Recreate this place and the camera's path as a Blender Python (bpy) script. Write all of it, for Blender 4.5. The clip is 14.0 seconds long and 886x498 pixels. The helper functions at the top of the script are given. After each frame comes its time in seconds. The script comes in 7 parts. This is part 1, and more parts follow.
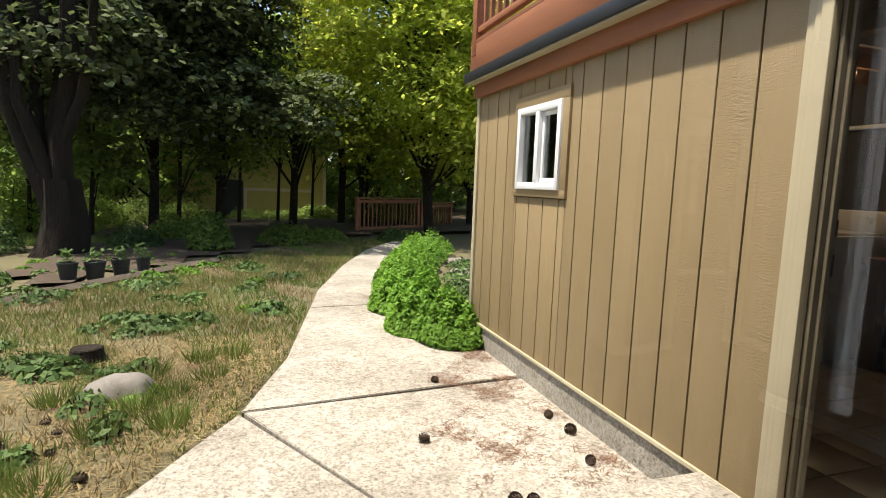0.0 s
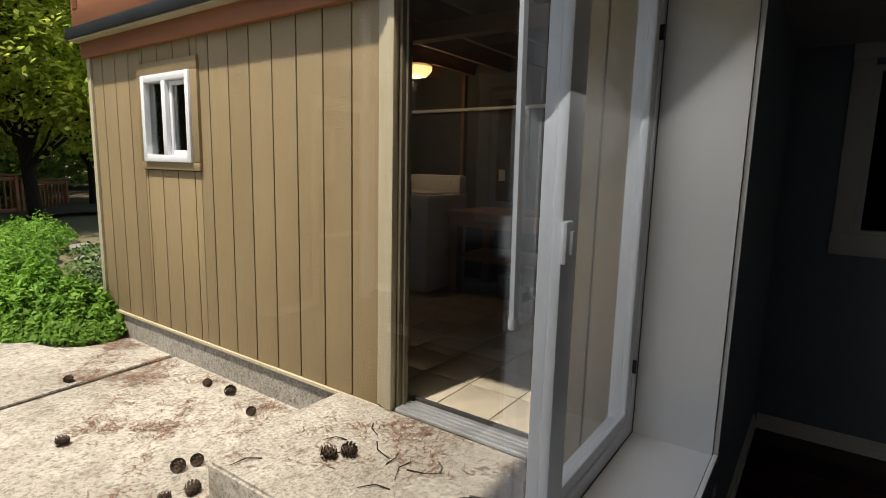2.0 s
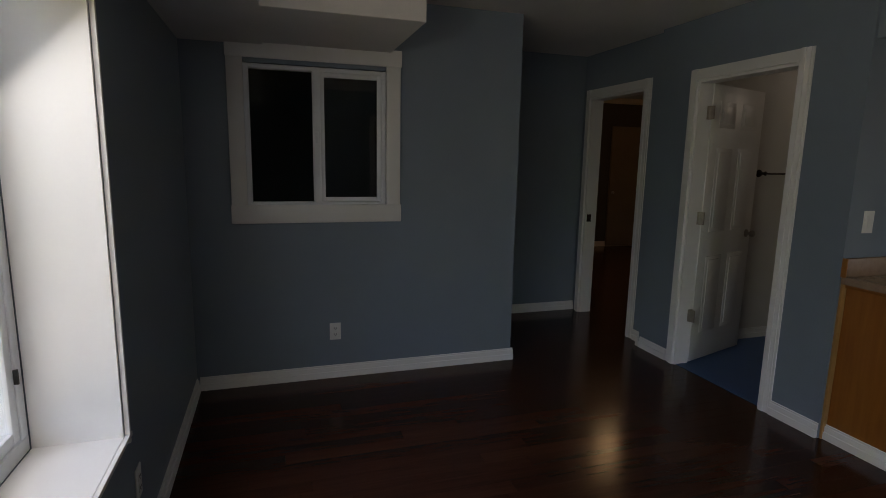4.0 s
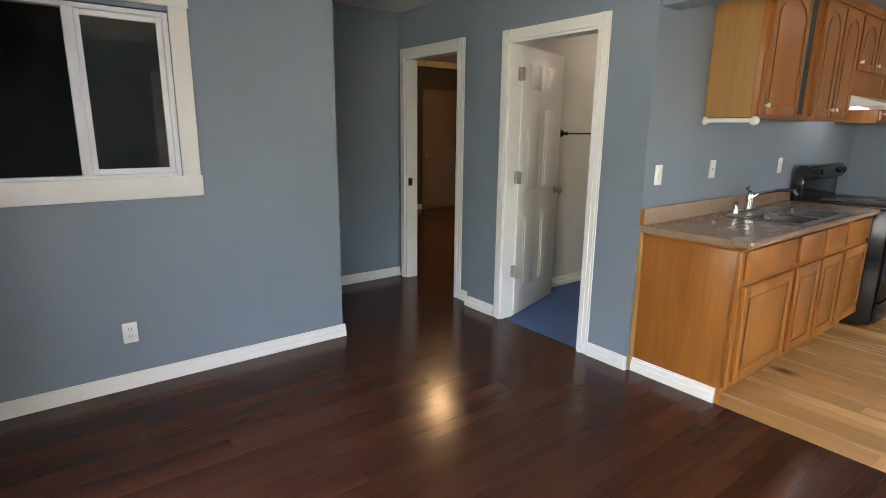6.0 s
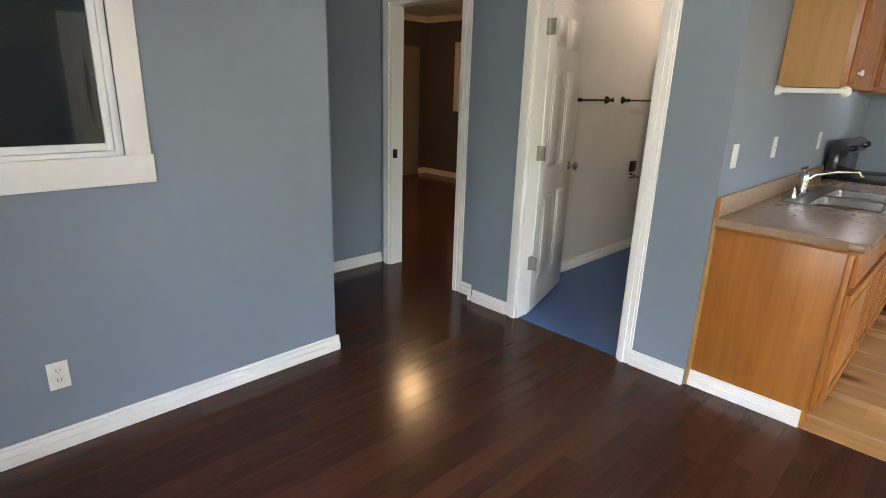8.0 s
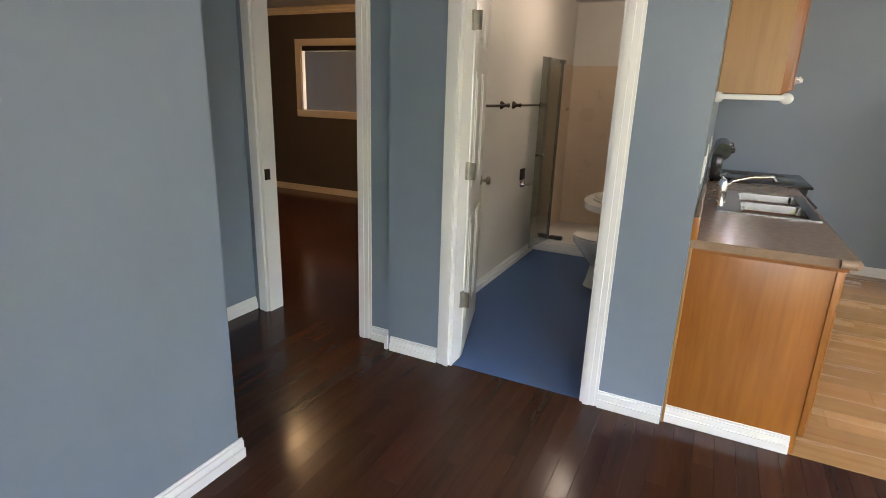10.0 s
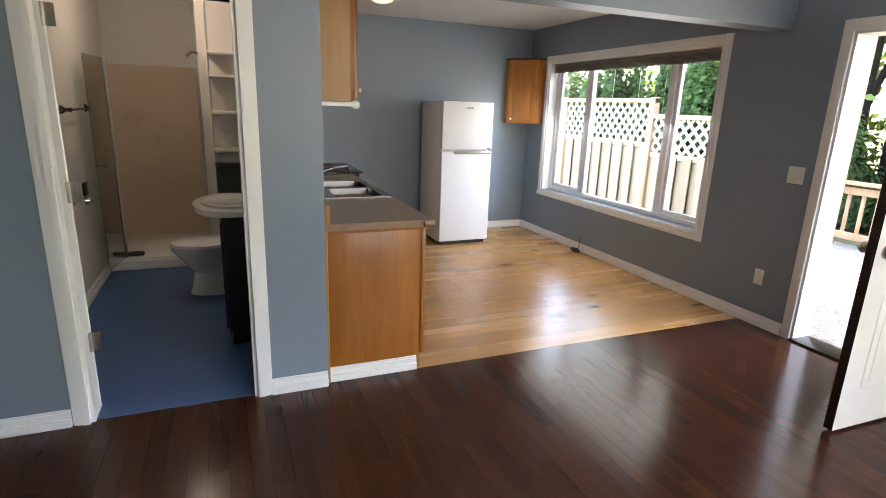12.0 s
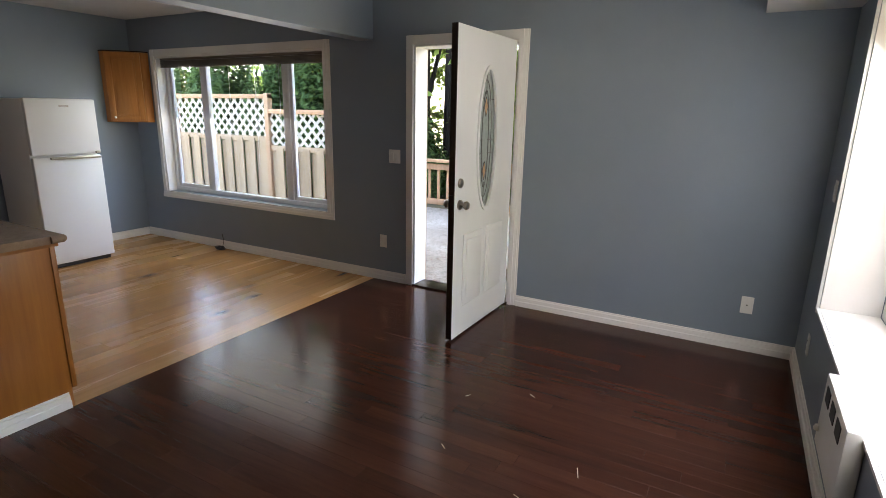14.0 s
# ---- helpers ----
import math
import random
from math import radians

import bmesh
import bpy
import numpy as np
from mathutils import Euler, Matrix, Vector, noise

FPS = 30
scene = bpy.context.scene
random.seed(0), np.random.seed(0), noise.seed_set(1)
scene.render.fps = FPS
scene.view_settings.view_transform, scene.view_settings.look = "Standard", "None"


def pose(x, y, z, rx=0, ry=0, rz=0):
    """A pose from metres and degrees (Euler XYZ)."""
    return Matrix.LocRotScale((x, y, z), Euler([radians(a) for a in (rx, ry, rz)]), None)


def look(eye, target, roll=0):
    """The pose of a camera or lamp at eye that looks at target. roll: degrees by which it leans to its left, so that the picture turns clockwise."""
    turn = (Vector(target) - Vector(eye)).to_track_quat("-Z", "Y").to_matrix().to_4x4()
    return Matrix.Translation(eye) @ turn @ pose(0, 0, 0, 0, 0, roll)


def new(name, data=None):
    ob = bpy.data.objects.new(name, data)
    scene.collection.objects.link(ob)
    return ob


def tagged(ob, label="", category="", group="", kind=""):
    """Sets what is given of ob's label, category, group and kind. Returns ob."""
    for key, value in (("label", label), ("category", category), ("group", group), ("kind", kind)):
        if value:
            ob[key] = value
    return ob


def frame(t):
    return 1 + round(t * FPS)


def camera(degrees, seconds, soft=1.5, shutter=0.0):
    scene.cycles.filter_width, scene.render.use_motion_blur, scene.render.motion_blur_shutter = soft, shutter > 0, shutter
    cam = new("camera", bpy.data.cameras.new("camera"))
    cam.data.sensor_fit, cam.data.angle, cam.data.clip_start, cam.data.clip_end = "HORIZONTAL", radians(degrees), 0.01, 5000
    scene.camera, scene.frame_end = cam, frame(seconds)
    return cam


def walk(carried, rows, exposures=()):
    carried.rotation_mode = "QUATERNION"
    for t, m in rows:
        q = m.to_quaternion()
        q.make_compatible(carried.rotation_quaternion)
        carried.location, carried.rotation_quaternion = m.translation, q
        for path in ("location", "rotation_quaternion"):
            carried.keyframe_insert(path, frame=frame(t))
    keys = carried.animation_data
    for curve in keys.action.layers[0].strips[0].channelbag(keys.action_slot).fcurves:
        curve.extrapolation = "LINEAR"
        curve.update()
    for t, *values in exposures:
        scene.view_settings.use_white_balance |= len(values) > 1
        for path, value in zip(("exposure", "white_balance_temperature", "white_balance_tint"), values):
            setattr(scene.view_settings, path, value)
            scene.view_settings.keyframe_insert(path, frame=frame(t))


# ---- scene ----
cam = camera(79.2, 14.0, soft=0.9)
PATH = [
    (0, (1.707, 1.485, 1.453), (2.346, 3.365, 1.214), 2.09),
    (0.5, (1.700, 1.473, 1.450), (2.479, 3.295, 1.182), 2.17),
    (1, (1.661, 1.405, 1.456), (2.679, 3.101, 1.164), 2.17),
    (1.5, (1.618, 1.302, 1.479), (2.935, 2.775, 1.166), 1.90),
    (2, (1.609, 1.198, 1.459), (3.220, 2.343, 1.153), 1.38),
    (2.5, (1.616, 1.098, 1.454), (3.465, 1.794, 1.142), 0.84),
    (3, (1.617, 1.010, 1.453), (3.578, 1.240, 1.131), 0.87),
    (3.5, (1.595, 0.967, 1.460), (3.558, 0.771, 1.136), 0.95),
    (4, (1.593, 0.923, 1.462), (3.473, 0.323, 1.133), 1.09),
    (6.5, (1.990, 0.873, 1.437), (3.497, -0.354, 0.964), 1.00),
    (7, (2.184, 0.853, 1.439), (3.652, -0.396, 0.906), 1.19),
    (9.5, (3.386, 0.669, 1.485), (4.425, -0.941, 0.913), 1.89),
    (10, (3.522, 0.594, 1.467), (4.373, -1.129, 0.911), 1.91),
    (10.5, (3.663, 0.546, 1.447), (4.219, -1.303, 0.924), 2.37),
    (11, (3.813, 0.571, 1.450), (3.980, -1.357, 0.943), 1.96),
    (11.5, (3.916, 0.676, 1.475), (3.646, -1.239, 0.963), 2.04),
    (12, (4.012, 0.821, 1.505), (3.277, -0.966, 0.991), 1.94),
    (12.5, (4.108, 0.895, 1.507), (2.994, -0.686, 0.997), 1.85),
    (13, (4.186, 0.929, 1.518), (2.790, -0.409, 1.008), 1.43),
    (13.5, (4.249, 0.951, 1.521), (2.676, -0.176, 1.016), 1.22),
    (14, (4.288, 0.950, 1.510), (2.589, 0.018, 1.014), 1.10),
]
walk(cam, [(t, look(eye, target, roll)) for t, eye, target, roll in PATH],
     exposures=[(t, stops, 7100, 15 if t < 4 else 18) for t, stops in (
         (0, 1.1), (1, 0.95), (2, 0.75), (2.5, 0.75), (3, 0.9), (3.5, 1.5), (4, 2.5), (4.5, 3.55), (5.5, 4.9), (6.5, 5.2), (9.5, 5.35), (10.5, 5.25), (11.2, 5.08), (12, 4.95), (13, 4.65), (13.5, 4.35), (14, 4.0))])

# ---- sky, sun and lamps ----
SUN_EL, SUN_AZ = 71.0, 279.0            # degrees; azimuth clockwise from +y
world = bpy.data.worlds.new("world")
scene.world = world
world.use_nodes = True
wn = world.node_tree
sky = wn.nodes.new("ShaderNodeTexSky")
sky.sky_type = 'NISHITA'
sky.sun_disc = False
sky.sun_elevation, sky.sun_rotation = radians(SUN_EL), radians(SUN_AZ)
sky.dust_density = 2.0
wn.links.new(sky.outputs[0], wn.nodes["Background"].inputs[0])
wn.nodes["Background"].inputs[1].default_value = 0.15
sun = new("sun", bpy.data.lights.new("sun", "SUN"))
sun.data.energy, sun.data.angle, sun.data.color = 4.2, radians(1.5), (1.0, 0.95, 0.86)
sa, se = radians(SUN_AZ), radians(SUN_EL)
sun_way = Vector((math.sin(sa) * math.cos(se), math.cos(sa) * math.cos(se), math.sin(se)))
sun.matrix_world = look(sun_way * 30, (0, 0, 0))


def lamp(name, place, watts, radius, colour=(1.0, 0.72, 0.42)):
    ob = new(name, bpy.data.lights.new(name, "POINT"))
    ob.data.energy, ob.data.shadow_soft_size, ob.data.color = watts, radius, colour
    ob.location = place
    return ob


def window_light(name, place, turn, sx, sy, watts, colour=(0.92, 0.97, 1.0)):
    ob = new(name, bpy.data.lights.new(name, "AREA"))
    ob.data.shape, ob.data.size, ob.data.size_y, ob.data.energy, ob.data.color = 'RECTANGLE', sx, sy, watts, colour
    ob.matrix_world = pose(*place, *turn)
    return ob


lamp("laundry_bulb", (5.62, 4.40, 2.20), 2.7, 0.08)
lamp("bedroom_bulb", (7.45, -3.41, 2.20), 0.004, 0.08)
# fill lamp added to brighten the bathroom; it has no fixture
lamp("bath_fill", (4.4, -4.0, 2.28), 0.31, 0.05, (1.0, 0.87, 0.72))
# weak fill added at the kitchen dome, whose own lamp counts as off
lamp("kitchen_fill", (2.6, -4.25, 2.30), 0.02, 0.09, (1.0, 0.9, 0.78))
lamp("hood_bulb", (3.30, -4.30, 1.58), 0.055, 0.03, (0.9, 0.92, 1.0))
# sky light entering by the three openings
window_light("sky_north_window", (2.23, 1.74, 1.56), (-45, 0, 0), 2.3, 0.9, 2.5)
window_light("sky_kitchen_window", (0.32, -3.63, 1.45), (0, -52, 0), 0.9, 2.2, 0.85)
window_light("sky_front_door", (0.26, -1.03, 1.15), (0, -60, 0), 1.5, 0.8, 0.22)


# ---- materials ----
def tree_of(name):
    m = bpy.data.materials.new(name)
    m.use_nodes = True
    t = m.node_tree
    return m, t, t.nodes["Principled BSDF"]


def add(t, kind, **inputs):
    n = t.nodes.new(kind)
    for k, v in inputs.items():
        n.inputs[k.replace("_", " ")].default_value = v
    return n


def ramp(t, fac, a, b, pa=0.3, pb=0.7):
    r = t.nodes.new("ShaderNodeValToRGB")
    r.color_ramp.elements[0].color, r.color_ramp.elements[1].color = (*a, 1), (*b, 1)
    r.color_ramp.elements[0].position, r.color_ramp.elements[1].position = pa, pb
    t.links.new(fac, r.inputs[0])
    return r.outputs[0]


def coords(t, scale=(1, 1, 1), kind="Object"):
    c = t.nodes.new("ShaderNodeTexCoord")
    m = t.nodes.new("ShaderNodeMapping")
    m.inputs["Scale"].default_value = scale
    t.links.new(c.outputs[kind], m.inputs[0])
    return m.outputs[0]


def noise_tex(t, vec, scale, detail=4.0, rough=0.6):
    n = add(t, "ShaderNodeTexNoise", Scale=scale, Detail=detail, Roughness=rough)
    t.links.new(vec, n.inputs["Vector"])
    return n.outputs["Fac"]


def mixc(t, fac, a, b, mode="MIX"):
    n = t.nodes.new("ShaderNodeMix")
    n.data_type, n.blend_type = 'RGBA', mode
    for sock, v in ((n.inputs[0], fac), (n.inputs[6], a), (n.inputs[7], b)):
        if isinstance(v, (int, float)):
            sock.default_value = v
        elif isinstance(v, tuple):
            sock.default_value = (*v, 1)
        else:
            t.links.new(v, sock)
    return n.outputs[2]


def bump(t, p, height, strength, distance=0.01):
    b = add(t, "ShaderNodeBump", Strength=strength, Distance=distance)
    t.links.new(height, b.inputs["Height"])
    t.links.new(b.outputs[0], p.inputs["Normal"])


def surface(name, a, b, scale=6.0, rough=0.6, fine=120.0, relief=0.15, metal=0.0, stretch=(1, 1, 1), rough_var=0.1, kind="Object",
            piece=0.0, fine_mix=0.12, distance=0.004, spec=0.5):
    """Two-scale mottled surface; piece varies the tone from piece to piece."""
    m, t, p = tree_of(name)
    v = coords(t, stretch, kind)
    n1, n2 = noise_tex(t, v, scale), noise_tex(t, v, fine, 3.0)
    col = ramp(t, n1, a, b)
    dark = ramp(t, n2, tuple(c * 0.72 for c in a), tuple(min(1, c * 1.1) for c in b))
    col = mixc(t, fine_mix, col, dark)
    if piece:
        info = t.nodes.new("ShaderNodeObjectInfo")
        r = ramp(t, info.outputs["Random"], (1 - piece,) * 3, (1 + piece * 0.6,) * 3, 0.0, 1.0)
        col = mixc(t, 1.0, col, r, "MULTIPLY")
    t.links.new(col, p.inputs["Base Color"])
    mr = add(t, "ShaderNodeMapRange", To_Min=max(0.02, rough - rough_var), To_Max=min(1, rough + rough_var))
    t.links.new(n1, mr.inputs[0])
    t.links.new(mr.outputs[0], p.inputs["Roughness"])
    p.inputs["Metallic"].default_value = metal
    p.inputs["Specular IOR Level"].default_value = spec
    if relief:
        bump(t, p, n2, relief, distance)
    return m


def wood(name, dark, light, along="y", grain=9.0, rough=0.35, piece=0.25, knots=False, coat=0.0, kind="Object", spec=0.5):
    """Wood with grain along one axis; random offset from piece to piece."""
    m, t, p = tree_of(name)
    s = {"x": (0.07, 1, 1), "y": (1, 0.07, 1), "z": (1, 1, 0.07)}[along]
    c = t.nodes.new("ShaderNodeTexCoord")
    info = t.nodes.new("ShaderNodeObjectInfo")
    off = add(t, "ShaderNodeVectorMath")
    off.operation = 'MULTIPLY_ADD'
    off.inputs[1].default_value = (37, 53, 29)
    t.links.new(info.outputs["Random"], off.inputs[0])
    t.links.new(c.outputs[kind], off.inputs[2])
    mp = t.nodes.new("ShaderNodeMapping")
    mp.inputs["Scale"].default_value = s
    t.links.new(off.outputs[0], mp.inputs[0])
    v = mp.outputs[0]
    n1 = noise_tex(t, v, grain, 6.0, 0.65)
    n2 = noise_tex(t, v, grain * 9, 3.0)
    col = ramp(t, n1, dark, light, 0.32, 0.68)
    col = mixc(t, 0.25, col, ramp(t, n2, tuple(q * 0.6 for q in dark), light))
    if knots:
        vo = add(t, "ShaderNodeTexVoronoi", Scale=2.8)
        mk = t.nodes.new("ShaderNodeMapping")
        mk.inputs["Scale"].default_value = {"x": (0.45, 1, 1), "y": (1, 0.45, 1), "z": (1, 1, 0.45)}[along]
        t.links.new(off.outputs[0], mk.inputs[0])
        t.links.new(mk.outputs[0], vo.inputs["Vector"])
        k = ramp(t, vo.outputs["Distance"], (1, 1, 1), (0, 0, 0), 0.05, 0.15)
        col = mixc(t, k, col, (0.10, 0.045, 0.015))
    r = ramp(t, info.outputs["Random"], (1 - piece,) * 3, (1 + piece * 0.7,) * 3, 0.0, 1.0)
    col = mixc(t, 1.0, col, r, "MULTIPLY")
    t.links.new(col, p.inputs["Base Color"])
    mr = add(t, "ShaderNodeMapRange", To_Min=max(0.05, rough - 0.03), To_Max=rough + 0.05)
    t.links.new(n1, mr.inputs[0])
    t.links.new(mr.outputs[0], p.inputs["Roughness"])
    p.inputs["Coat Weight"].default_value = coat
    p.inputs["Coat Roughness"].default_value = 0.12
    p.inputs["Specular IOR Level"].default_value = spec
    bump(t, p, n2, 0.03, 0.002)
    return m


def concrete(name, k=0.86):
    """Pale worn concrete: broad stains, exposed grains, dark specks and hair cracks."""
    m, t, p = tree_of(name)
    v = coords(t)
    col = ramp(t, noise_tex(t, v, 1.1, 6.0, 0.7), (0.27 * k, 0.243 * k, 0.20 * k), (0.43 * k, 0.40 * k, 0.345 * k), 0.33, 0.60)
    grains = noise_tex(t, v, 62.0, 5.0, 0.75)
    col = mixc(t, 1.0, col, ramp(t, grains, (0.40, 0.38, 0.35), (1.10, 1.10, 1.09), 0.36, 0.54), "MULTIPLY")
    col = mixc(t, 1.0, col, ramp(t, noise_tex(t, v, 19.0, 4.0, 0.7), (0.72, 0.69, 0.64), (1.05, 1.05, 1.05), 0.33, 0.52), "MULTIPLY")
    mg = t.nodes.new("ShaderNodeMath")
    mg.operation = 'MULTIPLY'
    t.links.new(noise_tex(t, v, 5.0, 3.0), mg.inputs[0])
    t.links.new(grains, mg.inputs[1])
    col = mixc(t, ramp(t, mg.outputs[0], (0, 0, 0), (0.3, 0.3, 0.3), 0.30, 0.40), col, (0.19, 0.145, 0.105))
    t.links.new(col, p.inputs["Base Color"])
    p.inputs["Roughness"].default_value = 0.92
    bump(t, p, grains, 0.7, 0.004)
    return m


def rough_sawn(name):
    """Painted plywood siding: patches of saw ripples, raised grain and fine pits."""
    m, t, p = tree_of(name)
    info = t.nodes.new("ShaderNodeObjectInfo")
    c = t.nodes.new("ShaderNodeTexCoord")
    off = add(t, "ShaderNodeVectorMath")
    off.operation = 'MULTIPLY_ADD'
    off.inputs[1].default_value = (3, 7, 5)
    t.links.new(info.outputs["Random"], off.inputs[0])
    t.links.new(c.outputs["Object"], off.inputs[2])

    def field(sy, sz, scale, detail=4.0):
        mp = t.nodes.new("ShaderNodeMapping")
        mp.inputs["Scale"].default_value = (1, sy, sz)
        t.links.new(off.outputs[0], mp.inputs[0])
        return noise_tex(t, mp.outputs[0], scale, detail)

    def math_node(op, a, b):
        n = t.nodes.new("ShaderNodeMath")
        n.operation = op
        for sock, v in zip(n.inputs, (a, b)):
            if isinstance(v, (int, float)):
                sock.default_value = v
            else:
                t.links.new(v, sock)
        return n.outputs[0]
    ripple = math_node('MULTIPLY', field(0.30, 1.0, 120.0, 3.0), ramp(t, field(1.0, 0.35, 6.0, 3.0), (0.12, 0.12, 0.12), (1, 1, 1), 0.42, 0.66))
    grain = math_node('MULTIPLY', field(1.0, 0.10, 110.0, 3.0), ramp(t, field(1.0, 0.30, 8.0, 2.0), (0, 0, 0), (1, 1, 1), 0.50, 0.66))
    height = math_node('ADD', math_node('ADD', ripple, math_node('MULTIPLY', grain, 0.8)), math_node('MULTIPLY', field(1, 1, 150.0, 3.0), 0.25))
    col = ramp(t, field(1.0, 0.5, 2.0), (0.248, 0.179, 0.090), (0.285, 0.210, 0.111))
    col = mixc(t, ramp(t, field(1.0, 0.08, 30.0, 4.0), (0, 0, 0), (0.35, 0.35, 0.35), 0.58, 0.75), col, (0.33, 0.26, 0.155))
    r = ramp(t, info.outputs["Random"], (0.95,) * 3, (1.04,) * 3, 0.0, 1.0)
    t.links.new(mixc(t, 1.0, col, r, "MULTIPLY"), p.inputs["Base Color"])
    p.inputs["Roughness"].default_value = 0.62
    bump(t, p, height, 0.75, 0.005)
    return m


def glass(name, tint=(0.96, 0.98, 0.98), gloss=1.0):
    m, t, p = tree_of(name)
    t.nodes.remove(p)
    tr = add(t, "ShaderNodeBsdfTransparent")
    tr.inputs[0].default_value = (*tint, 1)
    gl = add(t, "ShaderNodeBsdfGlossy", Roughness=0.01)
    fr = add(t, "ShaderNodeLayerWeight", Blend=0.5)
    pw = t.nodes.new("ShaderNodeMath")
    pw.operation = 'POWER'
    pw.inputs[1].default_value = 2.6
    t.links.new(fr.outputs["Facing"], pw.inputs[0])
    ml = t.nodes.new("ShaderNodeMath")
    ml.operation = 'MULTIPLY_ADD'
    ml.inputs[1].default_value = 0.8 * gloss
    ml.inputs[2].default_value = 0.008 * gloss
    mx = t.nodes.new("ShaderNodeMixShader")
    t.links.new(pw.outputs[0], ml.inputs[0])
    t.links.new(ml.outputs[0], mx.inputs[0])
    t.links.new(tr.outputs[0], mx.inputs[1])
    t.links.new(gl.outputs[0], mx.inputs[2])
    t.links.new(mx.outputs[0], t.nodes["Material Output"].inputs[0])
    return m


def glow(name, colour, strength):
    m, t, p = tree_of(name)
    p.inputs["Base Color"].default_value = (*colour, 1)
    p.inputs["Emission Color"].default_value = (*colour, 1)
    p.inputs["Emission Strength"].default_value = strength
    return m


def leafy(name, a, b, through_light=0.35):
    m, t, p = tree_of(name)
    g = t.nodes.new("ShaderNodeNewGeometry")
    col = ramp(t, g.outputs["Random Per Island"], a, b, 0.0, 1.0)
    n = noise_tex(t, coords(t), 0.7, 2.0)
    col = mixc(t, 1.0, col, ramp(t, n, (0.65,) * 3, (1.25,) * 3), "MULTIPLY")
    t.links.new(col, p.inputs["Base Color"])
    p.inputs["Roughness"].default_value = 0.6
    p.inputs["Specular IOR Level"].default_value = 0.22
    tl = add(t, "ShaderNodeBsdfTranslucent")
    t.links.new(col, tl.inputs[0])
    mx = t.nodes.new("ShaderNodeMixShader")
    mx.inputs[0].default_value = through_light
    t.links.new(p.outputs[0], mx.inputs[1])
    t.links.new(tl.outputs[0], mx.inputs[2])
    t.links.new(mx.outputs[0], t.nodes["Material Output"].inputs[0])
    return m


M_BLUE = surface("slate_blue_paint", (0.192, 0.236, 0.284), (0.212, 0.259, 0.308), 1.3, 0.42, 260.0, 0.10, rough_var=0.06, fine_mix=0.06, distance=0.0015)
M_TRIM = surface("white_gloss_trim", (0.76, 0.75, 0.72), (0.80, 0.79, 0.76), 2.0, 0.34, 90.0, 0.015, fine_mix=0.02, rough_var=0.05)
M_CEIL = surface("ceiling_white", (0.60, 0.595, 0.58), (0.68, 0.67, 0.65), 2.0, 0.8, 160.0, 0.35, fine_mix=0.1, distance=0.003)
M_FLOOR = wood("dark_floor", (0.034, 0.0118, 0.0068), (0.068, 0.0235, 0.0130), "y", 9.0, 0.17, 0.24, spec=0.22)
M_KFLOOR = wood("honey_floor", (0.40, 0.200, 0.066), (0.57, 0.335, 0.135), "x", 4.0, 0.26, 0.20, knots=True)
M_SUB = surface("subfloor", (0.02, 0.012, 0.008), (0.03, 0.02, 0.014), 5, 0.8)
M_SIDING = rough_sawn("tan_siding")
M_TANTRIM = surface("cream_trim", (0.40, 0.345, 0.225), (0.47, 0.41, 0.28), 3.0, 0.5, 70.0, 0.2)
M_RED = wood("redwood_stain", (0.19, 0.066, 0.028), (0.36, 0.135, 0.058), "y", 6.0, 0.6, 0.2)
M_BLACK = surface("black_metal", (0.012, 0.013, 0.016), (0.02, 0.022, 0.026), 6.0, 0.45, 80.0, 0.05)
M_CONC = concrete("concrete_path")
M_FOUND = concrete("grey_concrete", 0.72)
M_GROUND = surface("dry_soil_grass", (0.085, 0.066, 0.036), (0.150, 0.135, 0.062), 0.9, 0.95, 26.0, 0.9, fine_mix=0.5, distance=0.03)
M_DOOR = surface("white_door_paint", (0.70, 0.725, 0.74), (0.75, 0.775, 0.79), 2.0, 0.38, 90.0, 0.02, fine_mix=0.03, rough_var=0.05)
M_VINYL = surface("white_vinyl", (0.74, 0.76, 0.78), (0.80, 0.82, 0.84), 5.0, 0.35, 50.0, 0.02, fine_mix=0.04)
M_GLASS = glass("window_glass")
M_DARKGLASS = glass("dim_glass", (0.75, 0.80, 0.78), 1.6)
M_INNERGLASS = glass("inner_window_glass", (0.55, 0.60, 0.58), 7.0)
M_OAK = wood("honey_oak_cabinet", (0.265, 0.088, 0.0145), (0.400, 0.152, 0.031), "z", 6.0, 0.33, 0.08)
# orange oak, brightened: window light on the corner cabinet is in the colour
M_OAKLIT = wood("window_lit_orange_oak", (0.40, 0.145, 0.026), (0.52, 0.215, 0.05), "z", 6.0, 0.33, 0.05)
M_OAKPALE = wood("pale_cabinet_side", (0.33, 0.165, 0.046), (0.43, 0.228, 0.072), "z", 4.0, 0.4, 0.06)
M_LAMI = surface("beige_laminate", (0.265, 0.172, 0.114), (0.325, 0.220, 0.152), 30.0, 0.22, 300.0, 0.03, fine_mix=0.2)
M_STEEL = surface("stainless", (0.17, 0.17, 0.168), (0.22, 0.22, 0.217), 3.0, 0.30, 160.0, 0.0, metal=1.0, rough_var=0.04, fine_mix=0.03)
# darker copy of the stainless: shade inside the bowls put into the colour
M_BOWL = surface("shaded_steel_bowl", (0.085, 0.085, 0.084), (0.125, 0.125, 0.123), 3.0, 0.26, 160.0, 0.0, metal=1.0, rough_var=0.05, fine_mix=0.03)
M_CHROME = surface("chrome", (0.50, 0.50, 0.49), (0.60, 0.60, 0.59), 8.0, 0.12, 90.0, 0.0, metal=1.0, rough_var=0.04)
